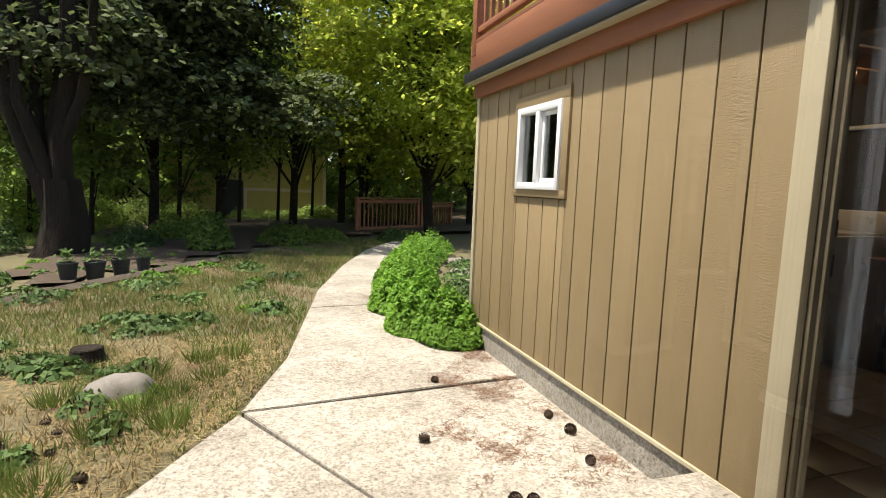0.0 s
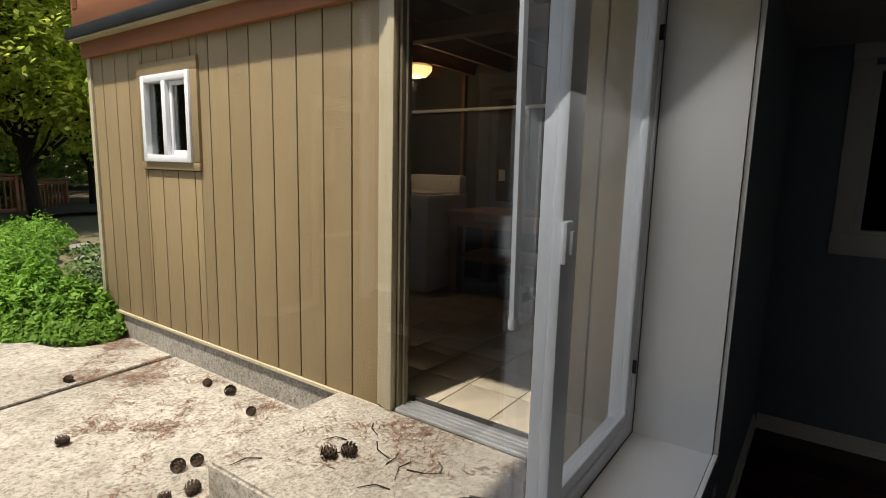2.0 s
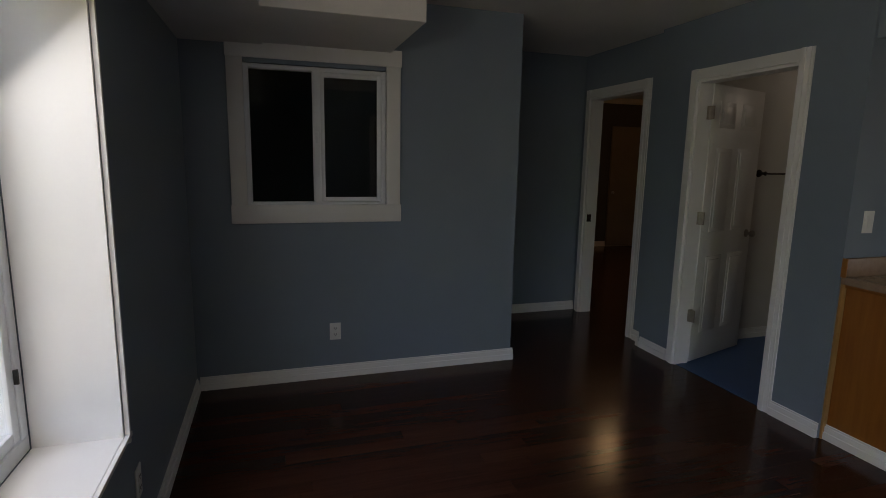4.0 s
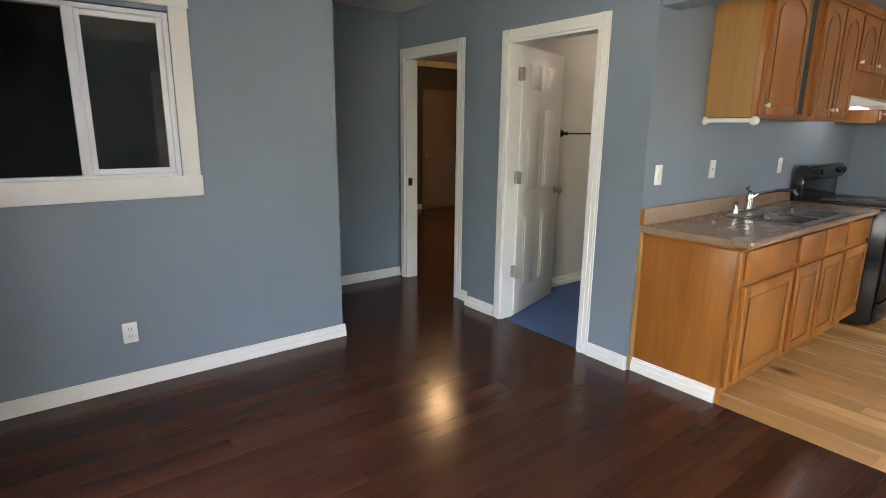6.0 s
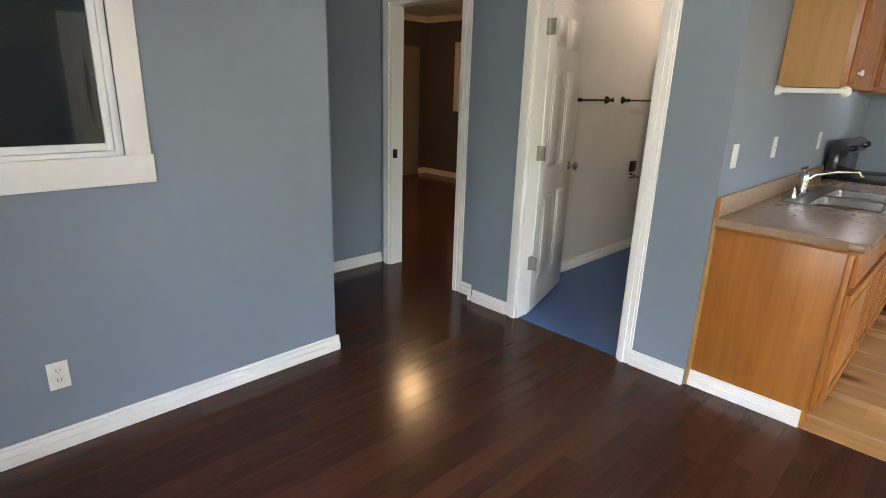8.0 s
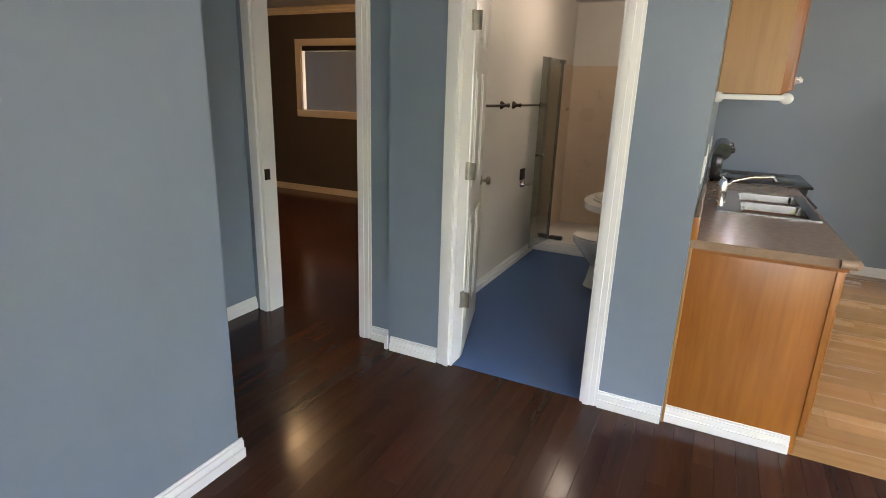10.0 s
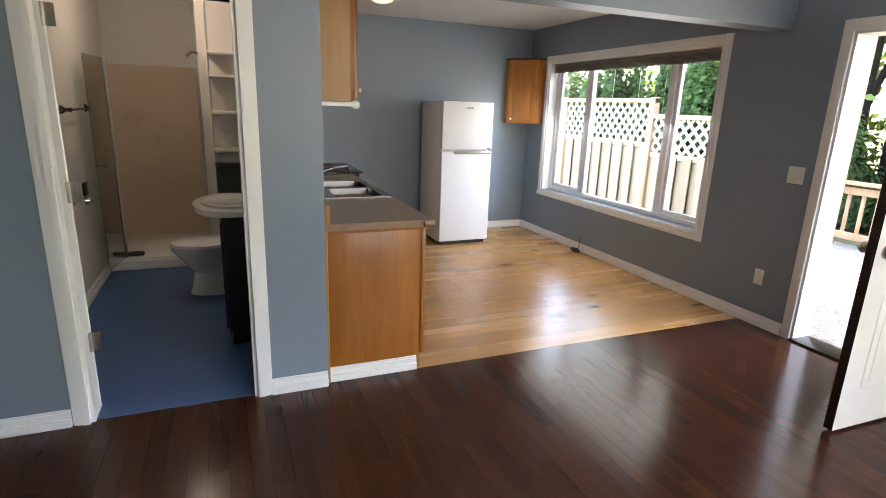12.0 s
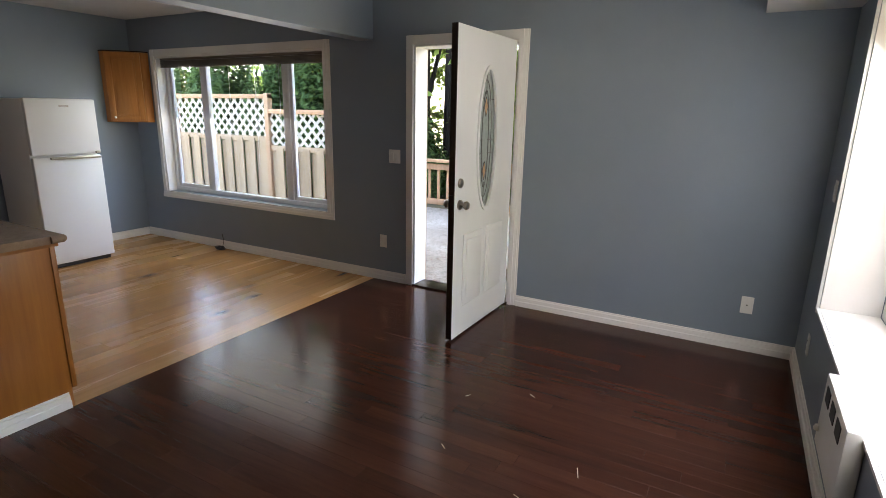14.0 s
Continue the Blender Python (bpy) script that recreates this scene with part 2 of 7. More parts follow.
M_NICKEL = surface("aged_nickel", (0.34, 0.31, 0.26), (0.46, 0.42, 0.36), 20.0, 0.32, 120.0, 0.05, metal=1.0)
M_BRONZE = surface("dark_bronze", (0.03, 0.02, 0.014), (0.06, 0.042, 0.03), 14.0, 0.35, 120.0, 0.05, metal=0.8)
M_APPL = surface("white_enamel", (0.77, 0.77, 0.76), (0.80, 0.80, 0.79), 1.2, 0.32, 200.0, 0.01, fine_mix=0.02, rough_var=0.03)
M_BLKENAMEL = surface("black_enamel", (0.008, 0.008, 0.009), (0.014, 0.014, 0.015), 6.0, 0.18, 90.0, 0.03)
M_BLUEVIN = surface("blue_vinyl_floor", (0.036, 0.098, 0.225), (0.054, 0.122, 0.270), 3.0, 0.5, 140.0, 0.15, fine_mix=0.2)
M_BATHWALL = surface("warm_white_paint", (0.60, 0.575, 0.53), (0.66, 0.635, 0.59), 1.6, 0.5, 160.0, 0.1, fine_mix=0.06)
M_SHOWER = surface("cream_shower_panel", (0.56, 0.44, 0.32), (0.62, 0.50, 0.38), 2.0, 0.3, 90.0, 0.03, fine_mix=0.05)
M_PORC = surface("white_porcelain", (0.78, 0.77, 0.74), (0.83, 0.82, 0.79), 3.0, 0.12, 90.0, 0.0, fine_mix=0.03)
M_ESPRESSO = wood("espresso_vanity", (0.010, 0.007, 0.006), (0.022, 0.015, 0.011), "z", 8.0, 0.35, 0.1)
M_BROWN = surface("dark_brown_paint", (0.060, 0.046, 0.036), (0.075, 0.058, 0.046), 1.5, 0.6, 160.0, 0.1, fine_mix=0.08)
M_CREAMTRIM = surface("peach_trim", (0.58, 0.46, 0.33), (0.66, 0.54, 0.40), 3.0, 0.5, 80.0, 0.1)
M_PLASTIC = surface("white_plastic", (0.74, 0.73, 0.68), (0.80, 0.79, 0.75), 9.0, 0.4, 60.0, 0.0, fine_mix=0.04)
M_SLOT = surface("dark_slot", (0.02, 0.02, 0.02), (0.035, 0.033, 0.03), 20.0, 0.6, 80.0, 0.0)
M_TILE = surface("laundry_tile", (0.30, 0.255, 0.19), (0.46, 0.41, 0.32), 2.8, 0.35, 30.0, 0.15, fine_mix=0.35, piece=0.12)
M_JOIST = wood("raw_joist", (0.15, 0.075, 0.035), (0.28, 0.16, 0.08), "y", 5.0, 0.8, 0.2)
M_BENCH = wood("workbench_pine", (0.24, 0.115, 0.05), (0.38, 0.20, 0.095), "y", 6.0, 0.7, 0.2)
# grey taken down so the colour itself carries the rooms' gloom
M_LWALL = surface("dimmed_unfinished_wall", (0.055, 0.052, 0.048), (0.085, 0.082, 0.076), 1.2, 0.9, 60.0, 0.3)
M_CEDAR = wood("cedar_fence", (0.34, 0.235, 0.135), (0.48, 0.36, 0.23), "z", 6.0, 0.8, 0.15)
M_LATTICE = surface("white_lattice", (0.50, 0.46, 0.38), (0.60, 0.55, 0.46), 6.0, 0.7)
M_EDGE = wood("weathered_edging", (0.075, 0.058, 0.040), (0.150, 0.118, 0.085), "y", 6.0, 0.9, 0.2)
# darker tan than the cream frame round the laundry doorway
M_JAMB = surface("dark_tan_jamb_paint", (0.10, 0.080, 0.048), (0.15, 0.122, 0.076), 3.0, 0.6, 70.0, 0.2)
M_RAILW = wood("deck_rail_wood", (0.42, 0.23, 0.12), (0.58, 0.36, 0.20), "z", 6.0, 0.7, 0.15)
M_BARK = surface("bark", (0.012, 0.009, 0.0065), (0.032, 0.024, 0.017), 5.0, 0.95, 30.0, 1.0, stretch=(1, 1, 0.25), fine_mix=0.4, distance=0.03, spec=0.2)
# dark leaves; the wide range up to pale paints sunlit highlights among them
M_LEAF_D = leafy("leaf_dark_lit_flecks", (0.018, 0.034, 0.014), (0.160, 0.200, 0.075), 0.45)
M_LEAF_M = leafy("leaf_mid", (0.110, 0.195, 0.046), (0.340, 0.440, 0.105), 0.64)
# darker copy of the mid green, with the fence shrubs' shade in its colour
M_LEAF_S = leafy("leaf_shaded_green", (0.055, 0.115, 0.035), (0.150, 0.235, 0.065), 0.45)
M_LEAF_Y = leafy("leaf_yellow_green", (0.32, 0.43, 0.050), (0.70, 0.72, 0.14), 0.66)
M_LEAF_B = leafy("leaf_mint", (0.085, 0.200, 0.020), (0.200, 0.370, 0.050), 0.4)
M_LEAF_W = leafy("leaf_weed", (0.060, 0.120, 0.035), (0.130, 0.200, 0.060), 0.3)
M_GRASS_G = leafy("grass_green", (0.095, 0.150, 0.028), (0.200, 0.250, 0.065), 0.3)
M_GRASS_D = leafy("grass_dry", (0.24, 0.17, 0.075), (0.42, 0.33, 0.17), 0.25)
M_CLOSET = surface("dull_tan_paint", (0.17, 0.115, 0.072), (0.21, 0.145, 0.092), 2.0, 0.6, 90.0, 0.1)
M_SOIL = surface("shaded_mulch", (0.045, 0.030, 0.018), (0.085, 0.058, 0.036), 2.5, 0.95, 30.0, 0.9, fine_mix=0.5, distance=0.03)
M_YHOUSE = surface("yellow_clapboard", (0.42, 0.33, 0.10), (0.52, 0.42, 0.15), 2.0, 0.7, 20.0, 0.1)
M_SHADE = glow("lamp_glass_warm", (1.0, 0.62, 0.26), 1.1)
M_BRIGHT = glow("lamp_glass_bright", (1.0, 0.86, 0.68), 0.022)
M_BLIND = surface("taupe_blind", (0.20, 0.18, 0.15), (0.27, 0.245, 0.21), 5.0, 0.7)
M_CONE = surface("fir_cone", (0.025, 0.016, 0.010), (0.075, 0.045, 0.026), 30.0, 0.9, 80.0, 0.6)
M_NEEDLE = surface("dry_needles", (0.105, 0.052, 0.030), (0.22, 0.120, 0.072), 20.0, 0.95)
M_STONE = surface("field_stone", (0.13, 0.118, 0.10), (0.22, 0.20, 0.175), 5.0, 0.9, 50.0, 0.6, fine_mix=0.3)
M_POT = surface("black_pot", (0.015, 0.016, 0.017), (0.03, 0.03, 0.032), 8.0, 0.6)
M_ALU = surface("aluminium_track", (0.40, 0.41, 0.41), (0.52, 0.53, 0.53), 7.0, 0.4, 100.0, 0.1, metal=0.7)
M_CAME = surface("lead_came", (0.10, 0.10, 0.10), (0.17, 0.17, 0.165), 20.0, 0.4, metal=0.8)
M_ARTGLASS = surface("bevelled_glass", (0.30, 0.36, 0.34), (0.42, 0.47, 0.45), 14.0, 0.12, 60.0, 0.25)
M_AMBER = surface("peach_glass", (0.55, 0.34, 0.20), (0.66, 0.44, 0.28), 16.0, 0.2)


# ---- mesh helpers ----
def box(bm, x0, y0, z0, x1, y1, z1, bevel=0.0):
    r = bmesh.ops.create_cube(bm, size=1.0, matrix=Matrix.Translation(((x0 + x1) / 2, (y0 + y1) / 2, (z0 + z1) / 2)) @
                              Matrix.Diagonal((abs(x1 - x0), abs(y1 - y0), abs(z1 - z0), 1)))
    if bevel:
        es = list({e for v in r["verts"] for e in v.link_edges})
        bmesh.ops.bevel(bm, geom=es, offset=bevel, segments=2, profile=0.5, affect='EDGES')
    return bm


def boxes(*rows, bevel=0.0):
    bm = bmesh.new()
    for r in rows:
        box(bm, *r, bevel=bevel)
    return bm


def cyl(bm, a, b, r0, r1=None, seg=16, caps=True):
    a, b = Vector(a), Vector(b)
    d = b - a
    m = Matrix.Translation((a + b) / 2) @ d.to_track_quat("Z", "Y").to_matrix().to_4x4()
    bmesh.ops.create_cone(bm, cap_ends=caps, segments=seg, radius1=r0, radius2=r0 if r1 is None else r1, depth=d.length, matrix=m)
    return bm


def ball(bm, c, rx, ry=None, rz=None, u=16, v=10):
    ry, rz = ry or rx, rz or rx
    bmesh.ops.create_uvsphere(bm, u_segments=u, v_segments=v, radius=1.0, matrix=Matrix.Translation(c) @ Matrix.Diagonal((rx, ry, rz, 1)))
    return bm


def lathe(bm, centre, profile, seg=24, sx=1.0, sy=1.0):
    """Turned shape from (radius, z) pairs about a vertical axis."""
    cx, cy, cz = centre
    rings = [[bm.verts.new((cx + r * sx * math.cos(2 * math.pi * i / seg), cy + r * sy * math.sin(2 * math.pi * i / seg), cz + z)) for i in range(seg)] for r, z in profile]
    for a, b in zip(rings, rings[1:]):
        for i in range(seg):
            j = (i + 1) % seg
            bm.faces.new((a[i], a[j], b[j], b[i]))
    bm.faces.new(list(reversed(rings[0])))
    bm.faces.new(rings[-1])
    return bm


def pipe(bm, pts, r, seg=10):
    for a, b in zip(pts, pts[1:]):
        cyl(bm, a, b, r, seg=seg)
        ball(bm, b, r, u=seg, v=6)
    return bm


def finish(bm, name, mat, smooth=True):
    bmesh.ops.recalc_face_normals(bm, faces=bm.faces)
    me = bpy.data.meshes.new(name)
    bm.to_mesh(me)
    bm.free()
    me.materials.append(mat)
    if smooth:
        me.polygons.foreach_set("use_smooth", [True] * len(me.polygons))
        me.set_sharp_from_angle(angle=radians(35))
    return me


def part(name, bm, mat, parent=None, label=""):
    ob = new(name, finish(bm, name, mat))
    if parent is not None:
        ob.parent = parent
        if parent.type == 'EMPTY':
            ob.matrix_parent_inverse = Matrix.Translation(-parent.location)
    if label:
        ob["label"] = label
    return ob


def thing(name, label, category, group="", kind="", at=(0, 0, 0)):
    ob = new(name)
    ob.location = at
    ob.empty_display_size = 0.1
    return tagged(ob, label, category, group, kind)


def setting(name, bm, mat, label, category="wall"):
    return tagged(part(name, bm, mat), label, category, kind="structure")


def mesh_np(name, verts, faces, mat):
    me = bpy.data.meshes.new(name)
    v, f = np.asarray(verts, dtype=np.float32), np.asarray(faces, dtype=np.int32)
    me.vertices.add(len(v))
    me.vertices.foreach_set("co", v.ravel())
    me.loops.add(f.size)
    me.loops.foreach_set("vertex_index", f.ravel())
    me.polygons.add(len(f))
    me.polygons.foreach_set("loop_start", np.arange(0, f.size, f.shape[1], dtype=np.int32))
    me.update(calc_edges=True)
    me.validate()
    me.materials.append(mat)
    return me


def wall_x(x0, x1, y0, y1, z0, z1, holes=()):
    """Wall with faces at x0 and x1, running along y; holes are (y0, y1, z0, z1)."""
    bm, at = bmesh.new(), y0
    for a, b, c, d in sorted(holes):
        if a > at:
            box(bm, x0, at, z0, x1, a, z1)
        if c > z0:
            box(bm, x0, a, z0, x1, b, c)
        if d < z1:
            box(bm, x0, a, d, x1, b, z1)
        at = b
    if at < y1:
        box(bm, x0, at, z0, x1, y1, z1)
    return bm


def wall_y(y0, y1, x0, x1, z0, z1, holes=()):
    bm = wall_x(y0, y1, x0, x1, z0, z1, holes)
    for v in bm.verts:
        v.co.x, v.co.y = v.co.y, v.co.x
    return bm


# ---- structure: the house ----
CEIL = 2.44
wall_w = setting("wall_west", wall_x(0.22, 0.40, -5.44, 1.75, -0.3, 2.75, [(-4.84, -2.43, 0.565, 2.04), (-1.484, -0.57, -0.3, 2.03)]), M_BLUE, "slate blue painted wall with a window and the front door")
wall_n = setting("wall_north", wall_y(1.41, 1.75, 0.40, 5.08, -0.3, 2.75, [(1.0, 3.46, 0.53, 2.10)]), M_BLUE, "slate blue painted wall with a deep window")
wall_e = setting("wall_east", wall_x(5.08, 5.20, -0.61, 1.75, -0.3, 2.75, [(0.205, 1.075, 1.155, 2.01)]), M_BLUE, "slate blue wall with an inner sliding window")
setting("wall_hall_north", wall_y(-0.73, -0.61, 5.08, 6.32, -0.3, 2.75), M_BLUE, "slate blue hall wall")
setting("wall_hall_end", wall_x(6.20, 6.32, -2.05, -0.73, -0.3, 2.75), M_BLUE, "slate blue wall at the hall's end")
setting("wall_bath_front", wall_y(-1.98, -1.87, 3.56, 5.08, -0.3, 2.75, [(3.925, 4.68, -0.3, 2.03)]), M_BLUE, "slate blue wall with the bathroom door")
setting("wall_bedroom_front", wall_y(-2.05, -1.935, 5.08, 6.20, -0.3, 2.75, [(5.315, 6.085, -0.3, 2.05)]), M_BLUE, "slate blue wall with the bedroom doorway")
setting("wall_kitchen_east", wall_x(3.56, 3.615, -5.28, -1.98, -0.3, 2.75), M_BLUE, "slate blue wall behind the kitchen counter")
setting("wall_south", wall_y(-5.44, -5.28, 0.40, 3.67, -0.3, 2.75), M_BLUE, "slate blue kitchen end wall")
setting("ceiling", boxes((0.40, -5.28, CEIL, 6.20, 1.41, CEIL + 0.12)), M_CEIL, "lightly textured white ceiling", "ceiling")
setting("beam", boxes((0.40, -2.05, 2.08, 3.56, -1.888, CEIL)), M_BLUE, "slate blue boxed beam between living room and kitchen", "beam")
setting("soffit_north", boxes((0.40, 0.955, 2.11, 5.08, 1.41, CEIL)), M_CEIL, "white boxed soffit along the window wall", "soffit")
setting("soffit_east", boxes((4.24, 0.185, 2.12, 5.08, 0.955, CEIL)), M_CEIL, "white boxed soffit above the inner window", "soffit")
setting("subfloor", boxes((0.22, -5.44, -0.30, 6.32, 1.75, -0.016)), M_SUB, "dark subfloor under the boards", "floor")
# unseen slab; west overhang sized to keep direct sun off the kitchen floor
setting("roof", boxes((-0.475, -6.2, 2.75, 10.4, 2.25, 2.95)), M_SUB, "unseen flat roof slab over the rooms, overhang set to block sun", "roof")


def trim_profile(bm, a, b, up, out, width, thick, steps=((0, 1.0), (0.42, 0.68), (0.80, 0.38))):
    """Stepped moulding from a to b: width along up, thickness along out."""
    a, b, up, out = Vector(a), Vector(b), Vector(up), Vector(out)
    pts = [(0, 0)]
    for f, h in steps:
        pts += [(f * width, h * thick)]
        nxt = [s for s in steps if s[0] > f]
        pts += [((nxt[0][0] if nxt else 1.0) * width, h * thick)]
    pts += [(width, 0)]
    rings = [[bm.verts.new(e + up * u + out * o) for u, o in pts] for e in (a, b)]
    n = len(pts)
    for i in range(n):
        j = (i + 1) % n
        bm.faces.new((rings[0][i], rings[0][j], rings[1][j], rings[1][i]))
    bm.faces.new(rings[0])
    bm.faces.new(list(reversed(rings[1])))
    return bm


def baseboard(rows, height=0.085, thick=0.02, mat=M_TRIM, name="baseboard", label="white stepped baseboard"):
    bm = bmesh.new()
    for (x0, y0), (x1, y1), (ox, oy) in rows:
        trim_profile(bm, (x0, y0, 0.001), (x1, y1, 0.001), (0, 0, 1), (ox, oy, 0), height, thick, ((0, 1.0), (0.50, 0.62), (0.86, 0.30)))
    return tagged(part(name, bm, mat), label, "baseboard", kind="structure")


baseboard([((0.40, -5.28), (0.40, -1.555), (1, 0)), ((0.40, -0.50), (0.40, 1.41), (1, 0)), ((0.417, 1.41), (5.063, 1.41), (0, -1)), ((5.08, 1.393), (5.08, -0.747), (-1, 0)),
           ((5.08, -0.73), (6.18, -0.73), (0, -1)), ((6.20, -0.747), (6.20, -1.93), (-1, 0)), ((5.063, -1.87), (4.755, -1.87), (0, 1)), ((5.235, -1.935), (5.08, -1.935), (0, 1)), ((5.08, -1.935), (5.08, -1.853), (1, 0)),
           ((3.855, -1.87), (3.563, -1.87), (0, 1)), ((3.56, -5.28), (3.56, -4.72), (-1, 0)), ((0.417, -5.28), (3.543, -5.28), (0, 1))])


def casing_x(x, out, y0, y1, ztop, width=0.07, mat=M_TRIM, z0=0.0, name="trim", label="white stepped door casing", jamb=None, sill=False):
    """Casing round an opening in a wall with its face at x; out is +1 or -1; jamb is the far face of the wall."""
    bm = bmesh.new()
    o = (out, 0, 0)
    trim_profile(bm, (x, y0, z0), (x, y0, ztop + width), (0, -1, 0), o, width, 0.02)
    trim_profile(bm, (x, y1, z0), (x, y1, ztop + width), (0, 1, 0), o, width, 0.02)
    trim_profile(bm, (x, y0, ztop), (x, y1, ztop), (0, 0, 1), o, width, 0.02)
    if sill:
        trim_profile(bm, (x, y0 - width, z0 - width), (x, y1 + width, z0 - width), (0, 0, 1), o, width, 0.02)
    if jamb is not None:
        a, b = sorted((x + out * 0.003, jamb))
        box(bm, a, y0, z0, b, y0 + 0.018, ztop)
        box(bm, a, y1 - 0.018, z0, b, y1, ztop)
        box(bm, a, y0 + 0.018, ztop - 0.018, b, y1 - 0.018, ztop)
    return tagged(part(name, bm, mat), label, "trim", kind="structure")


def casing_y(y, out, x0, x1, ztop, width=0.07, mat=M_TRIM, z0=0.0, name="trim", label="white stepped door casing", jamb=None):
    ob = casing_x(y, out, x0, x1, ztop, width, mat, z0, name, label, jamb)
    for v in ob.data.vertices:
        v.co.x, v.co.y = v.co.y, v.co.x
    ob.data.flip_normals()
    return ob


casing_y(-1.87, 1, 3.925, 4.68, 2.03, jamb=-1.983)
casing_y(-1.935, 1, 5.315, 6.085, 2.05, jamb=-2.053, width=0.075)
casing_x(0.40, 1, -1.484, -0.57, 2.03, jamb=0.217)
# wide flat casing of the inner window
iw = thing("window_3", "white inner sliding window looking into a dark room", "window", kind="structure", at=(5.08, 0.64, 1.04))
part("casing", boxes((5.058, 0.113, 1.052, 5.078, 1.165, 1.165), (5.060, 0.121, 1.16, 5.078, 0.212, 2.035), (5.060, 1.07, 1.16, 5.078, 1.161, 2.035), (5.058, 0.113, 2.035, 5.078, 1.165, 2.135), bevel=0.003), M_TRIM, iw)
part("window_frame", boxes((5.085, 0.212, 1.157, 5.16, 0.24, 2.005), (5.085, 1.04, 1.157, 5.16, 1.07, 2.005), (5.085, 0.24, 1.157, 5.16, 1.04, 1.182), (5.085, 0.24, 1.98, 5.16, 1.04, 2.005), (5.082, 0.625, 1.182, 5.12, 0.672, 1.98), bevel=0.003), M_VINYL, iw)
part("sash", boxes((5.09, 0.242, 1.184, 5.115, 0.268, 1.978), (5.09, 0.60, 1.184, 5.115, 0.624, 1.978), (5.09, 0.268, 1.184, 5.115, 0.60, 1.212), (5.09, 0.268, 1.95, 5.115, 0.60, 1.978), bevel=0.002), M_VINYL, iw)
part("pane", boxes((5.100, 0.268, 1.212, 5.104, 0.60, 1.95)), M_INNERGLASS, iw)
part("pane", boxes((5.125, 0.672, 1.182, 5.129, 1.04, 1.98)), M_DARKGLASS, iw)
part("latch", boxes((5.072, 0.638, 1.55, 5.082, 0.656, 1.62), bevel=0.003), M_VINYL, iw)

# ---- big north window, three lites, deep white reveal ----
setting("window_reveal", boxes((1.0, 1.412, 0.53, 3.46, 1.665, 0.549), (1.0, 1.412, 0.549, 1.012, 1.665, 2.10), (3.448, 1.412, 0.549, 3.46, 1.665, 2.10), (1.012, 1.412, 2.088, 3.448, 1.665, 2.10)), M_TRIM, "smooth white window sill and reveal", "window sill")
bm = bmesh.new()
for a, b, up in (((1.0, 1.41, 0.52), (1.0, 1.41, 2.13), (-1, 0, 0)), ((3.46, 1.41, 0.52), (3.46, 1.41, 2.13), (1, 0, 0)), ((0.97, 1.41, 0.549), (3.49, 1.41, 0.549), (0, 0, -1)), ((1.0, 1.41, 2.10), (3.46, 1.41, 2.10), (0, 0, 1))):
    trim_profile(bm, a, b, up, (0, -1, 0), 0.028, 0.014, ((0, 1.0), (0.5, 0.5)))
tagged(part("trim", bm, M_TRIM), "narrow white bead round the deep window", "trim", kind="structure")
nw = thing("window_1", "white vinyl three-lite sliding window with clear glass", "window", kind="structure", at=(2.23, 1.70, 0.549))
part("window_frame", boxes((1.012, 1.668, 0.549, 3.448, 1.745, 0.60), (1.012, 1.668, 2.04, 3.448, 1.745, 2.088), (1.012, 1.668, 0.60, 1.055, 1.745, 2.04), (3.405, 1.668, 0.60, 3.448, 1.745, 2.04), bevel=0.004), M_VINYL, nw)
part("mullion", boxes((1.50, 1.70, 0.60, 1.54, 1.735, 2.04), bevel=0.003), M_VINYL, nw)
part("mullion", boxes((2.752, 1.705, 0.60, 2.79, 1.738, 2.04), bevel=0.003), M_VINYL, nw)
for xa, xb, wide in ((1.058, 1.55, 0.06), (2.738, 3.402, 0.094)):
    s = part("sash", boxes((xa, 1.672, 0.605, xa + wide, 1.70, 2.035), (xb - 0.04, 1.672, 0.605, xb, 1.70, 2.035), (xa + wide, 1.672, 0.605, xb - 0.04, 1.70, 0.645), (xa + wide, 1.672, 1.995, xb - 0.04, 1.70, 2.035), bevel=0.004), M_VINYL, nw)
    part("pane", boxes((xa + wide, 1.684, 0.645, xb - 0.04, 1.690, 1.995)), M_GLASS, s).visible_shadow = False
part("pane", boxes((1.54, 1.7385, 0.60, 2.752, 1.7435, 2.04)), M_GLASS, nw).visible_shadow = False
lt = part("latch", boxes((2.724, 1.655, 1.245, 2.768, 1.673, 1.345), bevel=0.008), M_VINYL, nw, "white plastic sash lock")
part("lever", boxes((2.739, 1.647, 1.268, 2.753, 1.656, 1.322), bevel=0.003), M_VINYL, lt)
for z in (0.78, 1.86):
    part("clip", boxes((3.40, 1.660, z, 3.408, 1.672, z + 0.045)), M_SLOT, nw)
wand = thing("blind_wand", "white plastic blind wand hanging at the window", "blind wand", at=(2.337, 1.583, 2.05))
part("rod", cyl(bmesh.new(), (2.343, 1.58, 1.215), (2.335, 1.585, 2.03), 0.008, 0.007, 6), M_VINYL, wand)
part("tip", lathe(bmesh.new(), (2.343, 1.58, 1.205), [(0.006, 0), (0.0085, 0.003), (0.0085, 0.016), (0.008, 0.018)], 10), M_VINYL, wand)
part("hook", pipe(bmesh.new(), [(2.335, 1.585, 2.03), (2.335, 1.58, 2.05), (2.335, 1.585, 2.06)], 0.003, 6), M_ALU, wand)
tagged(part("blind_headrail", boxes((1.02, 1.56, 2.05, 3.40, 1.61, 2.086), bevel=0.003), M_VINYL), "white blind headrail under the reveal's top", "blind")
